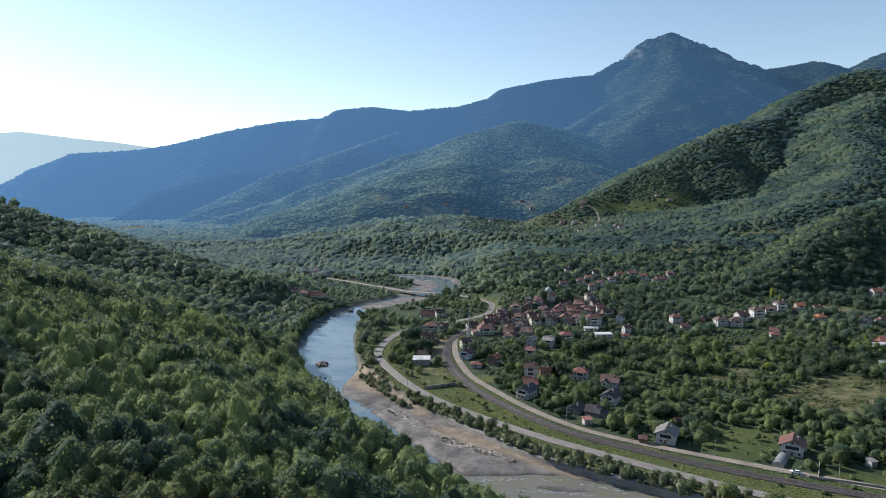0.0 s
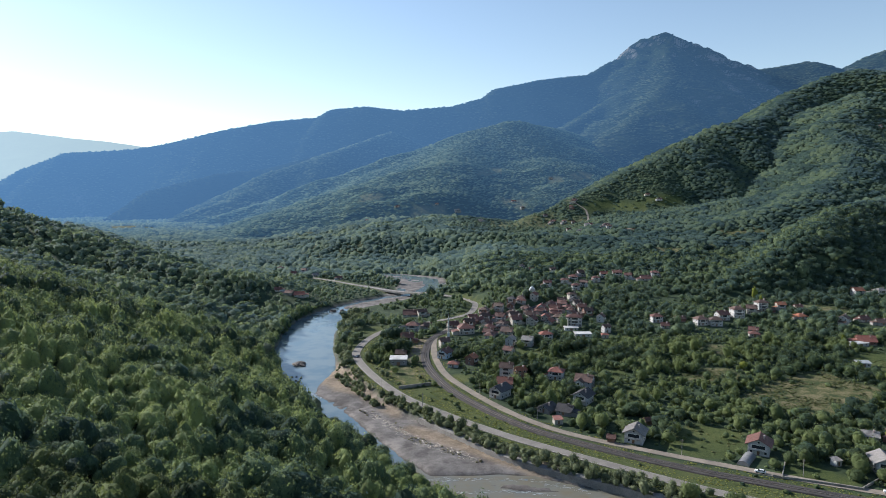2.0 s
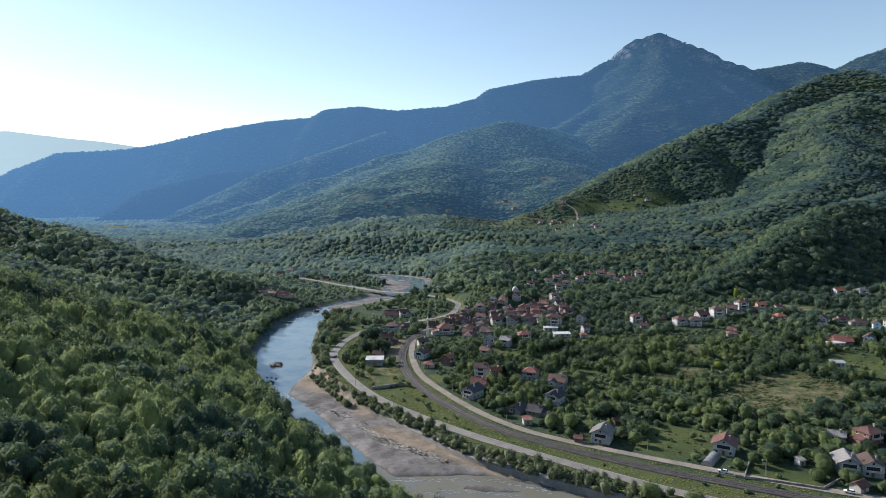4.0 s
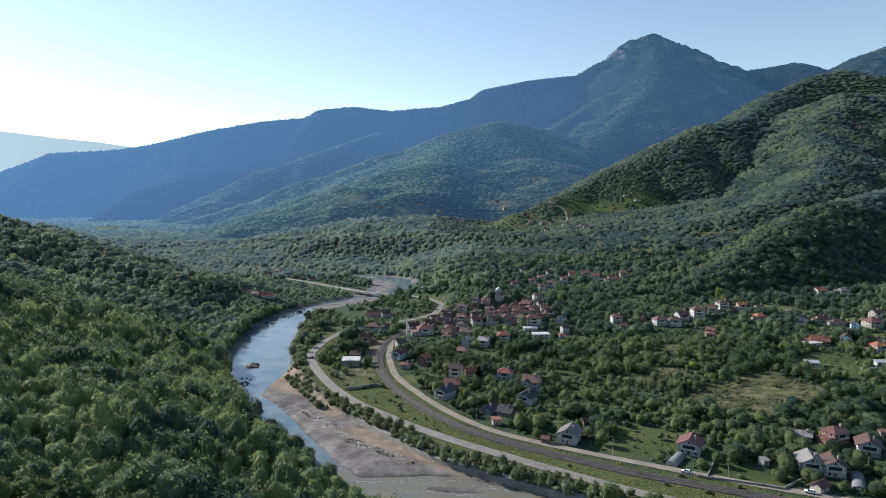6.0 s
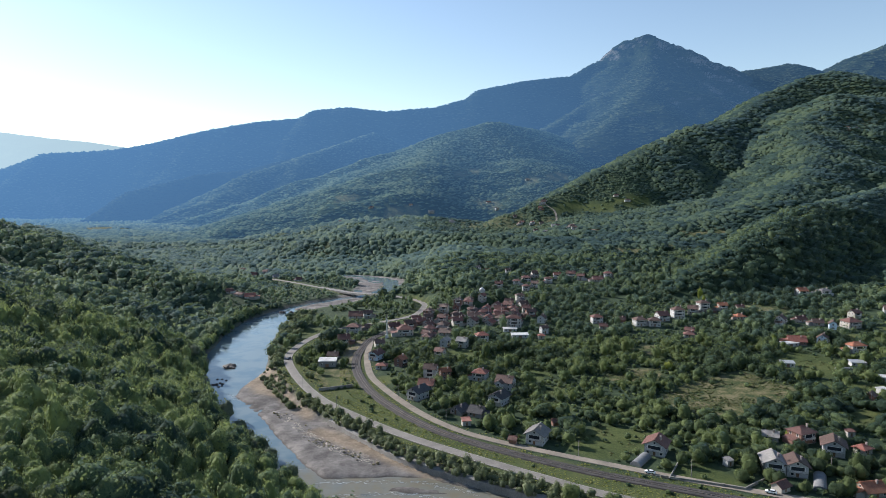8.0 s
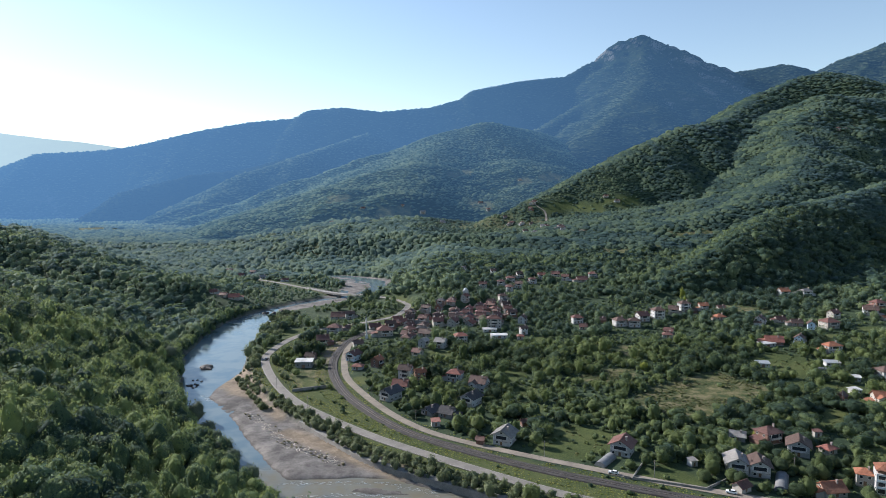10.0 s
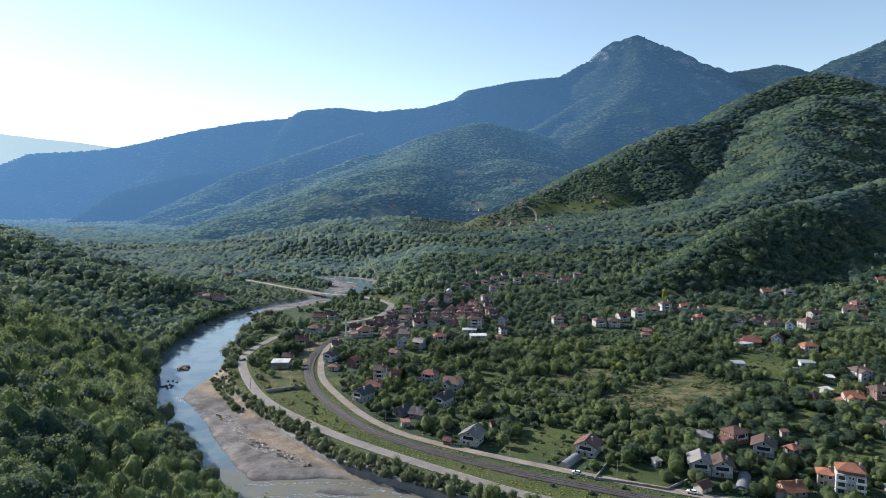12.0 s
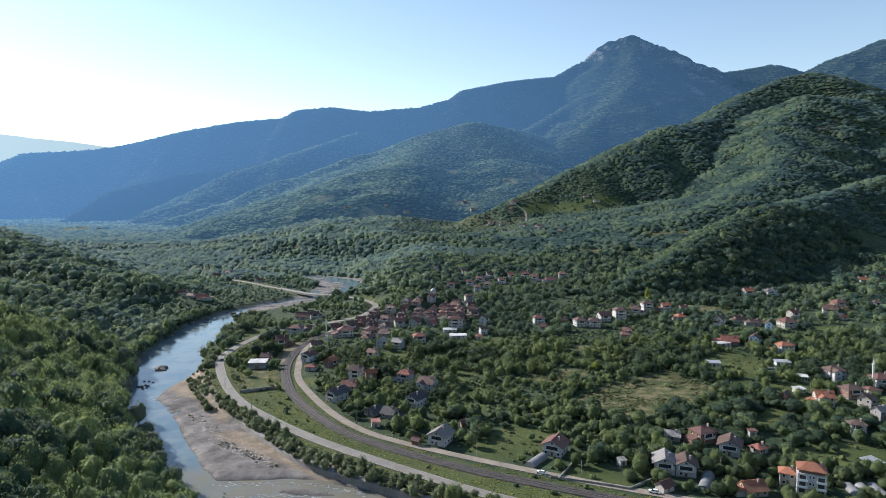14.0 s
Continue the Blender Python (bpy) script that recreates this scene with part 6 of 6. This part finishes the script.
LOW = [dome_shape(60 + i, 6) for i in range(5)]
CAPS = [cap_shape(70 + i) for i in range(5)]


def spots_for(x, y, r, chance):
    keep = (r.random(len(x)) < chance) & in_fan(x, y)
    x, y = x[keep], y[keep]
    z = land_z(x, y)
    keep = (y < 1550) | (z > middle_z(x, y) - 3)
    return x[keep], y[keep], z[keep]


LEAF_SINGLE = leaf_material("leaves_single", (0.03, 0.05, 0.034), (0.06, 0.09, 0.05), (0.112, 0.148, 0.064), single=True)
LEAF_BRIGHT = leaf_material("leaves_bright", (0.13, 0.17, 0.03), (0.18, 0.22, 0.04), (0.24, 0.27, 0.06), single=True)


def limbs_shape(seed):
    """A tapered trunk with a few limbs that reach into the crown; crown radius 1."""
    r_ = np.random.default_rng(seed)
    v, f = trunk_shape(0.9, 0.085, 0.05)
    vs, fs, n = [v * [1, 1, 1]], [f], len(v)
    for k in range(4):
        lv, lf = trunk_shape(0.75, 0.04, 0.015, 4)
        lv[:, 2] = np.maximum(lv[:, 2], 0)
        m = np.array(Matrix.Rotation(k * 1.6 + r_.uniform(0, 0.6), 3, "Z") @ Matrix.Rotation(0.7, 3, "X"))
        vs.append(lv @ m.T + [0, 0, 0.45])
        fs.append(lf + n)
        n += len(lv)
    return np.concatenate(vs), np.concatenate(fs)


CROWN_MESHES = [mesh_of("crown", *NEAR_SHAPES[i][:2], LEAF_SINGLE, True, None, NEAR_SHAPES[i][2]) for i in range(6)]
BRIGHT_MESHES = [mesh_of("crown", *NEAR_SHAPES[i][:2], LEAF_BRIGHT, True, None, NEAR_SHAPES[i][2]) for i in range(6)]
TRUNK_MESHES = [mesh_of("trunk", *limbs_shape(i), BARK, False) for i in range(3)]


def one_tree(x, y, z, rad, h, k, spin, lift, label, group, meshes=CROWN_MESHES):
    ob = new("tree")
    ob.matrix_basis = pose(x, y, z - 0.3, 0, 0, math.degrees(spin))
    tagged(ob, label, "tree", group)
    again("trunk", TRUNK_MESHES[k % 3], ob, Matrix.Diagonal((rad, rad, h * lift / 0.75 + 0.2, 1)))
    again("crown", meshes[k], ob, Matrix.Translation((0, 0, h * lift + 0.3)) @ Matrix.Diagonal((rad, rad, h, 1)))
    return ob


def single_trees(spots, radius, tall, seed, lift, label, group):
    """Trees near enough to tell apart, each a thing with trunk and crown."""
    r_ = np.random.default_rng(seed)
    for x, y, z in zip(*spots):
        rad = radius * r_.uniform(0.6, 1.4)
        one_tree(float(x), float(y), float(z), rad, rad * tall * r_.uniform(0.8, 1.3), int(r_.integers(0, 6)), float(r_.uniform(0, 6.28)), lift, label, group)


# near hillside, village and orchards, valley woods, hills
x, y, r = jitter(-420, 60, 120, 480, 4.3, 1)
west = (x < np.interp(y, [120, 195, 255, 338, 420, 480], [120, 38, -20, -75, -116, -134])) & (inside(x, y, BED) > 0.6)
sp = spots_for(x[west], y[west], r, 0.97)
nearest = (sp[1] < 158) & (sp[0] > -95) & (sp[0] < -15)
single_trees([k[nearest] for k in sp], 2.8, 1.15, 31, 0.66, "leafy green broadleaf tree on the wooded hillside", "trees on the hillside")
sp = [k[~nearest] for k in sp]
far_part = sp[1] > 265
wood("hillside_trees", "dense leafy broadleaf trees covering the near hillside", [k[~far_part] for k in sp], NEAR_SHAPES, LEAF_NEAR, 2.7, 1.2, 2, 0.7, 6.6)
wood("slope_trees", "dense leafy broadleaf trees above the river bend", [k[far_part] for k in sp], CLOSE_SHAPES, LEAF_NEAR, 2.9, 1.2, 2, 0.68, 6.6)
x, y, r = jitter(-60, 430, 225, 480, 4.9, 3)
east = x > np.interp(y, [225, 260, 300, 330, 360, 400, 470], [110, 92, 42, 14, -12, -34, -56])
c = tree_chance(x, y) * step(-0.32, -0.1, fbm(x, y, 34, 3, 3.3))
sp = spots_for(x[east], y[east], r, 0.9 * c[east])
nearest = (sp[1] < 272) & (sp[0] > 112) & (sp[0] < 290)
single_trees([k[nearest] for k in sp], 2.5, 1.1, 32, 0.75, "round leafy garden tree on rough grass", "garden trees")
sp = [k[~nearest] for k in sp]
near = sp[1] < 345
wood("village_trees", "orchard and garden trees between the houses", [k[near] for k in sp], ORCHARD_SHAPES, LEAF_VILLAGE, 2.4, 1.0, 4, 0.72, 2.6)
wood("orchard_trees", "orchard and garden trees between the upper houses", [k[~near] for k in sp], CLOSE_SHAPES, LEAF_VILLAGE, 2.5, 1.0, 4, 0.72, 2.6)
x, y, r = jitter(-700, 700, 480, 920, 7.2, 5)
c = tree_chance(x, y)
settled = (y < 700) & (x > 5) & (x < 470) & (floor_z(x, y) > land_z(x, y) - 3)
garden = (x > -95) & (x <= 5) & (y < 720)
c = c * np.where(garden, step(-0.14, 0.06, fbm(x, y, 30, 3, 5.3)), 1)
c = c * np.where(settled, step(-0.24, -0.02, fbm(x, y, 40, 3, 3.3)), 1)
a = settled
sp = spots_for(x[a], y[a], r, 0.85 * c[a])
wood("garden_trees", "leafy garden trees of the upper village", sp, CLOSE_SHAPES, LEAF_GARDEN, 2.6, 1.0, 6, 0.6, 2.6)
g = garden & ~a
sp = spots_for(x[g], y[g], r, 0.92 * c[g])
wood("bank_grove", "leafy trees and gardens between river and road", sp, CLOSE_SHAPES, LEAF_GARDEN, 3.0, 1.05, 6, 0.6, 2.6)
a = a | g
sp = spots_for(x[~a], y[~a], r, 0.92 * c[~a])
east = sp[0] > 90 + r.normal(0, 30, len(sp[0]))
wood("valley_trees", "leafy trees of the valley floor and slopes", [k[~east] for k in sp], MID_SHAPES, LEAF_VALLEY, 4.2, 0.9, 6, 0.5, 6.6, slope=land_z, even=0.3)
wood("foot_trees", "deep green broadleaf wood at the foot of the hills", [k[east] for k in sp], MID_SHAPES, LEAF_HILL, 4.2, 0.95, 6, 0.5, 6.6, slope=land_z, even=0.3)
x, y, r = jitter(-800, 1300, 920, 1560, 6.1, 7)
c = tree_chance(x, y) * (x > -0.6 * y)
sp = spots_for(x, y, r, 0.97 * c)
# low-lying trees take the leaves coloured for haze
low = (sp[2] < 62 + r.normal(0, 14, len(sp[2])) - 0.5 * np.clip(sp[0] - 20, -60, 400))
wood("hill_trees", "mixed woodland on the hills behind the village", [k[~low] for k in sp], CAPS, LEAF_HILL, 4.1, 0.66, 8, 0.42, 6.6, slope=land_z, even=0.5)
wood("terrace_trees", "haze-tinted grey-green woods on valley floor and terrace", [k[low] for k in sp], CAPS, LEAF_VALLEY, 4.4, 0.85, 8, 0.45, 6.6, slope=land_z, even=0.4)
x, y, r = jitter(0, 2000, 1560, 2480, 10.5, 9)
c = 1 - 0.97 * open_ground(x, y)[0]
sp = spots_for(x, y, r, 0.97 * c * (land_z(x, y) > 30))
wood("upper_trees", "dark woodland along the upper hill", sp, CAPS, LEAF_HILL, 6.4, 0.55, 10, 0.38, 6.6, slope=land_z, even=0.5)
# woods up the valley, their leaves emitting the painted haze
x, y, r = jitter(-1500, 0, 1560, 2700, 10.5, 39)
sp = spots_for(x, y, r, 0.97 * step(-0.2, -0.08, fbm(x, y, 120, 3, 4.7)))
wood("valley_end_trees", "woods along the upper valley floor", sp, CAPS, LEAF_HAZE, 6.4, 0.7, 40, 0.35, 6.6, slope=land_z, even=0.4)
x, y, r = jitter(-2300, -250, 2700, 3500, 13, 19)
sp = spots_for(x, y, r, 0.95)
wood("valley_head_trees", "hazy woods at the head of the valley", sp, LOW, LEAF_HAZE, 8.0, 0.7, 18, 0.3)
x, y, r = jitter(-170, 250, -200, 122, 6.0, 33)
keep = (inside(x, y, BED) > 4) & (x < np.interp(y, [-200, 0, 120], [300, 260, 150]))
x, y = x[keep], y[keep]
under = (x > -30) & (x < 135) & (np.abs(y) < 60)
wood("spur_wood", "broadleaf wood on the hill below the viewpoint", [k[under] for k in (x, y, land_z(x, y))], CLOSE_SHAPES, LEAF_NEAR, 3.3, 1.15, 34, 0.6, 6.6)
wood("outer_wood", "broadleaf wood around the hill", [k[~under] for k in (x, y, land_z(x, y))], MID_SHAPES, LEAF_NEAR, 3.4, 1.15, 35, 0.6, 6.6)
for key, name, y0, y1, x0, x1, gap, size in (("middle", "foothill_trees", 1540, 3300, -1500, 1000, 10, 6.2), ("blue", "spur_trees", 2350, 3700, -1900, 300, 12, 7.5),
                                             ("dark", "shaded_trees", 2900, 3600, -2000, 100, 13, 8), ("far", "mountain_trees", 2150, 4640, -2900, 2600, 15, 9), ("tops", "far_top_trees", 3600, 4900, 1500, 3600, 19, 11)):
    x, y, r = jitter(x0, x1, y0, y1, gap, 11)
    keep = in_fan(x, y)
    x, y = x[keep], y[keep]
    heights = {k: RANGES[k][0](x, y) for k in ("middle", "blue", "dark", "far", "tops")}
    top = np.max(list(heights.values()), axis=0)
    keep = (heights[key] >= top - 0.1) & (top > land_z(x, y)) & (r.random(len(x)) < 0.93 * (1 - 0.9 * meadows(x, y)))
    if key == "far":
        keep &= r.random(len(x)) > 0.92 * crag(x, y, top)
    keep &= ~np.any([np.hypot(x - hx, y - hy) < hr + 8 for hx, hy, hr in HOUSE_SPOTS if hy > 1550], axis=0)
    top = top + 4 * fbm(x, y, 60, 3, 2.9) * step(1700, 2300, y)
    # leaf colours scaled down for haze, most on the shaded spur to hold its shade
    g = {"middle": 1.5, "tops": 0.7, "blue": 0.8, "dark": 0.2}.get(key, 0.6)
    # the haze itself is painted in as emission
    m = leaf_material("leaves_" + key, (0.022 * g, 0.038 * g, 0.028 * g), (0.04 * g, 0.06 * g, 0.042 * g), (0.075 * g, 0.096 * g, 0.056 * g), 0.15 if g > 0.9 else 0.03, (BLUE_HAZE, HAZE_STRENGTH[key], DEPTH), sheen=0.0)
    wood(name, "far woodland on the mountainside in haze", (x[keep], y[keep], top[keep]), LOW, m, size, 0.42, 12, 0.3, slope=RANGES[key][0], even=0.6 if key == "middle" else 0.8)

# bushes: hedge above the river wall, river bank trees, gravel islands, scrub and weeds
BUSH = [crown_shape(80 + i, 1, 22, 0.85, 4, 0.3) for i in range(4)]
TUFT = [crown_shape(90 + i, 1, 6, 0.8, 4, 0.4) for i in range(3)]
WALL_LINE = [(-24, 360), (-13, 345), (-2, 331), (20, 303.5), (40, 281), (58, 267.5), (82, 253.5), (106, 237.5), (150, 211.5)]
x, y, r = jitter(-60, 160, 205, 400, 2.7, 21)
keep = (to_line(x, y, WALL_LINE)[0] < 6.5) & (inside(x, y, BED) > -2.4) & (to_line(x, y, ROAD)[0] > 4.4)
x, y = x[keep], y[keep]
wood("river_hedge", "grey-green willow bushes lining the river wall", (x, y, np.maximum(land_z(x, y), -0.6)), CLOSE_SHAPES, LEAF_WILLOW, 1.5, 1.0, 22, 0.68)
x, y, r = jitter(-110, -20, 395, 700, 4.2, 23)
keep = (inside(x, y, BED) > 0.5) & (inside(x, y, BED) < 20) & (y < 640) & (to_line(x, y, ROAD)[0] > 5.5) & (fbm(x, y, 25, 2, 1.5) > np.interp(y, [395, 480, 540], [0.06, -0.02, -0.16])) & (x > -96)
x, y = x[keep], y[keep]
wood("bank_trees", "leafy willows and alders on the river bank", (x, y, land_z(x, y)), CLOSE_SHAPES, LEAF_WILLOW, 2.2, 1.1, 24, 0.65)
x, y, r = jitter(-160, 60, 190, 680, 3.6, 35)
s_bed = inside(x, y, BED)
keep = (s_bed > -0.6) & (s_bed < 7) & (x < np.interp(y, [190, 255, 338, 420, 530, 605, 690], [48, -14, -70, -104, -131, -135, -106]) + 2)
x, y = x[keep], y[keep]
wood("shore_trees", "tall leafy trees leaning over the river shore", (x, y, land_z(x, y)), CLOSE_SHAPES, LEAF_NEAR, 2.5, 1.2, 36, 0.55)
x, y, r = jitter(-80, 80, 255, 420, 2.1, 25)
s_bed, s_wat = inside(x, y, BED), inside(x, y, WATER)
line = to_line(x, y, [(-35, 346), (-22, 330.5), (-7.5, 308), (4, 297), (14, 289), (25, 281)])[0]
keep = (s_bed < -1) & (s_wat > 2) & (((line < 3.4) & (fbm(x, y, 9, 2, 4.5) > 0.04)) | ((y > 404) & (fbm(x, y, 12, 2, 7.5) > 0.0)))
x, y = x[keep], y[keep]
LEAF_REED = leaf_material("leaves_reed", (0.17, 0.15, 0.10), (0.24, 0.205, 0.14), (0.32, 0.27, 0.185), 0.5)
wood("gravel_scrub", "low grey-brown scrub and reeds on the gravel bar", (x, y, land_z(x, y)), BUSH, LEAF_REED, 0.62, 0.75, 26, 0.4)
x, y, r = jitter(-90, -20, 355, 470, 3.2, 43)
keep = (inside(x, y, BED) > -9) & (inside(x, y, BED) < 7) & (inside(x, y, WATER) > 2) & (to_line(x, y, ROAD)[0] > 6) & (fbm(x, y, 14, 2, 2.7) > 0.05)
x, y = x[keep], y[keep]
wood("sand_bushes", "grey-green bushes on the sandy river edge", (x, y, land_z(x, y)), CLOSE_SHAPES, LEAF_WILLOW, 1.6, 0.95, 44, 0.6)
x, y, r = jitter(-60, 430, 225, 620, 3.5, 27)
d_, f_, e_ = open_ground(x, y)
c = tree_chance(x, y) * 0.72 + 0.13 * np.maximum(d_, f_) * (fbm(x, y, 18, 3, 8.8) > 0.04) * (to_line(x, y, ROAD)[0] > 5)
for hx, hy, hr in HOUSE_SPOTS:
    c = np.where(np.hypot(x - hx, y - hy) < hr - 2.0, 0, c)
east = (x > np.interp(y, [225, 260, 300, 330, 360, 400, 470, 620], [116, 96, 46, 18, -8, -30, -50, -40])) & (to_line(x, y, LANE)[0] > 3.4) & (to_line(x, y, RAIL)[0] > 4) & (to_line(x, y, ROAD)[0] > 5)
keep = east & (r.random(len(x)) < c)
x, y = x[keep], y[keep]
wood("scrub", "low shrubs and garden plants between the trees", (x, y, land_z(x, y)), TUFT, LEAF_VILLAGE, 1.35, 0.8, 28, 0.35)
x, y, r = jitter(-60, 300, 205, 520, 1.35, 29)
dr, dl, dn = to_line(x, y, ROAD)[0], to_line(x, y, RAIL)[0], to_line(x, y, LANE)[0]
verge = (np.minimum(dr, dl) < 13) & (dr > 4.2) & (dl > 3.2) & (dn > 2.8) & (inside(x, y, BED) > 2)
keep = verge & (r.random(len(x)) < 0.85 * (0.35 + 0.65 * step(270, 180, x)) * step(-0.3, 0.05, fbm(x, y, 14, 3, 6.8)))
x, y = x[keep], y[keep]
LEAF_WEED = leaf_material("leaves_weeds", (0.14, 0.17, 0.045), (0.25, 0.27, 0.07), (0.34, 0.33, 0.11), 0.5)
wood("weeds", "tall dry weeds and grass along road and railway", (x, y, land_z(x, y)), TUFT, LEAF_WEED, 0.5, 0.34, 30, 0.3)

# rough tussocks and low bramble on the open fields
x, y, r = jitter(100, 400, 235, 470, 1.7, 41)
d_, f_, e_ = open_ground(x, y)
c = (0.75 * d_ * step(-0.06, 0.1, fbm(x, y, 14, 3, 3.8)) + 0.3 * f_ * step(0.0, 0.15, fbm(x, y, 9, 3, 5.8))) * (to_line(x, y, LANE)[0] > 5) * (to_line(x, y, ROAD)[0] > 25)
for hx, hy, hr in HOUSE_SPOTS:
    c = np.where(np.hypot(x - hx, y - hy) < hr - 1.0, 0, c)
keep = r.random(len(x)) < c
x, y = x[keep], y[keep]
LEAF_TUSSOCK = leaf_material("leaves_tussock", (0.05, 0.07, 0.03), (0.1, 0.118, 0.05), (0.165, 0.165, 0.08), 0.45)
wood("field_tussocks", "rough grass tussocks and low bramble on the fields", (x, y, land_z(x, y)), TUFT, LEAF_TUSSOCK, 0.85, 0.42, 42, 0.2)

for x, y, rad, h in ((311.7, 622, 3.2, 4.6), (306, 470, 1.8, 3.0), (300, 585, 2.2, 5.0)):
    one_tree(x, y, ground_at(x, y), rad, h, 4, 1.0, 0.75, "tall bright yellow-green poplar beside the houses", "bright trees", BRIGHT_MESHES)
for x, y, rad in ((206.5, 414, 3.2), (225, 300, 2.4), (330, 300, 3.0), (352, 318, 2.6)):
    one_tree(x, y, ground_at(x, y), rad, rad * 1.1, 0, 0.4, 0.8, "round bright yellow-green tree at the field edge", "bright trees", BRIGHT_MESHES)

LEAF_SILVER = leaf_material("leaves_silver", (0.07, 0.095, 0.07), (0.105, 0.135, 0.10), (0.15, 0.18, 0.13), single=True)
SILVER_MESHES = [mesh_of("crown", *NEAR_SHAPES[i][:2], LEAF_SILVER, True, None, NEAR_SHAPES[i][2]) for i in range(6)]
for x, y, rad, k in ((-33, 289, 5.0, 0), (-39, 299, 4.6, 2), (-47, 313, 4.2, 5), (-62, 337, 4.8, 1), (-88, 372, 5.2, 3), (-118, 436, 5.5, 0), (-16, 256, 4.0, 2), (-23, 266, 4.4, 5), (-4, 242, 3.6, 3)):
    one_tree(x, y, max(ground_at(x, y), -3.0), rad, rad * 1.05, k, k * 1.3, 0.85, "broad grey-green willow leaning over the river", "river willows", SILVER_MESHES)
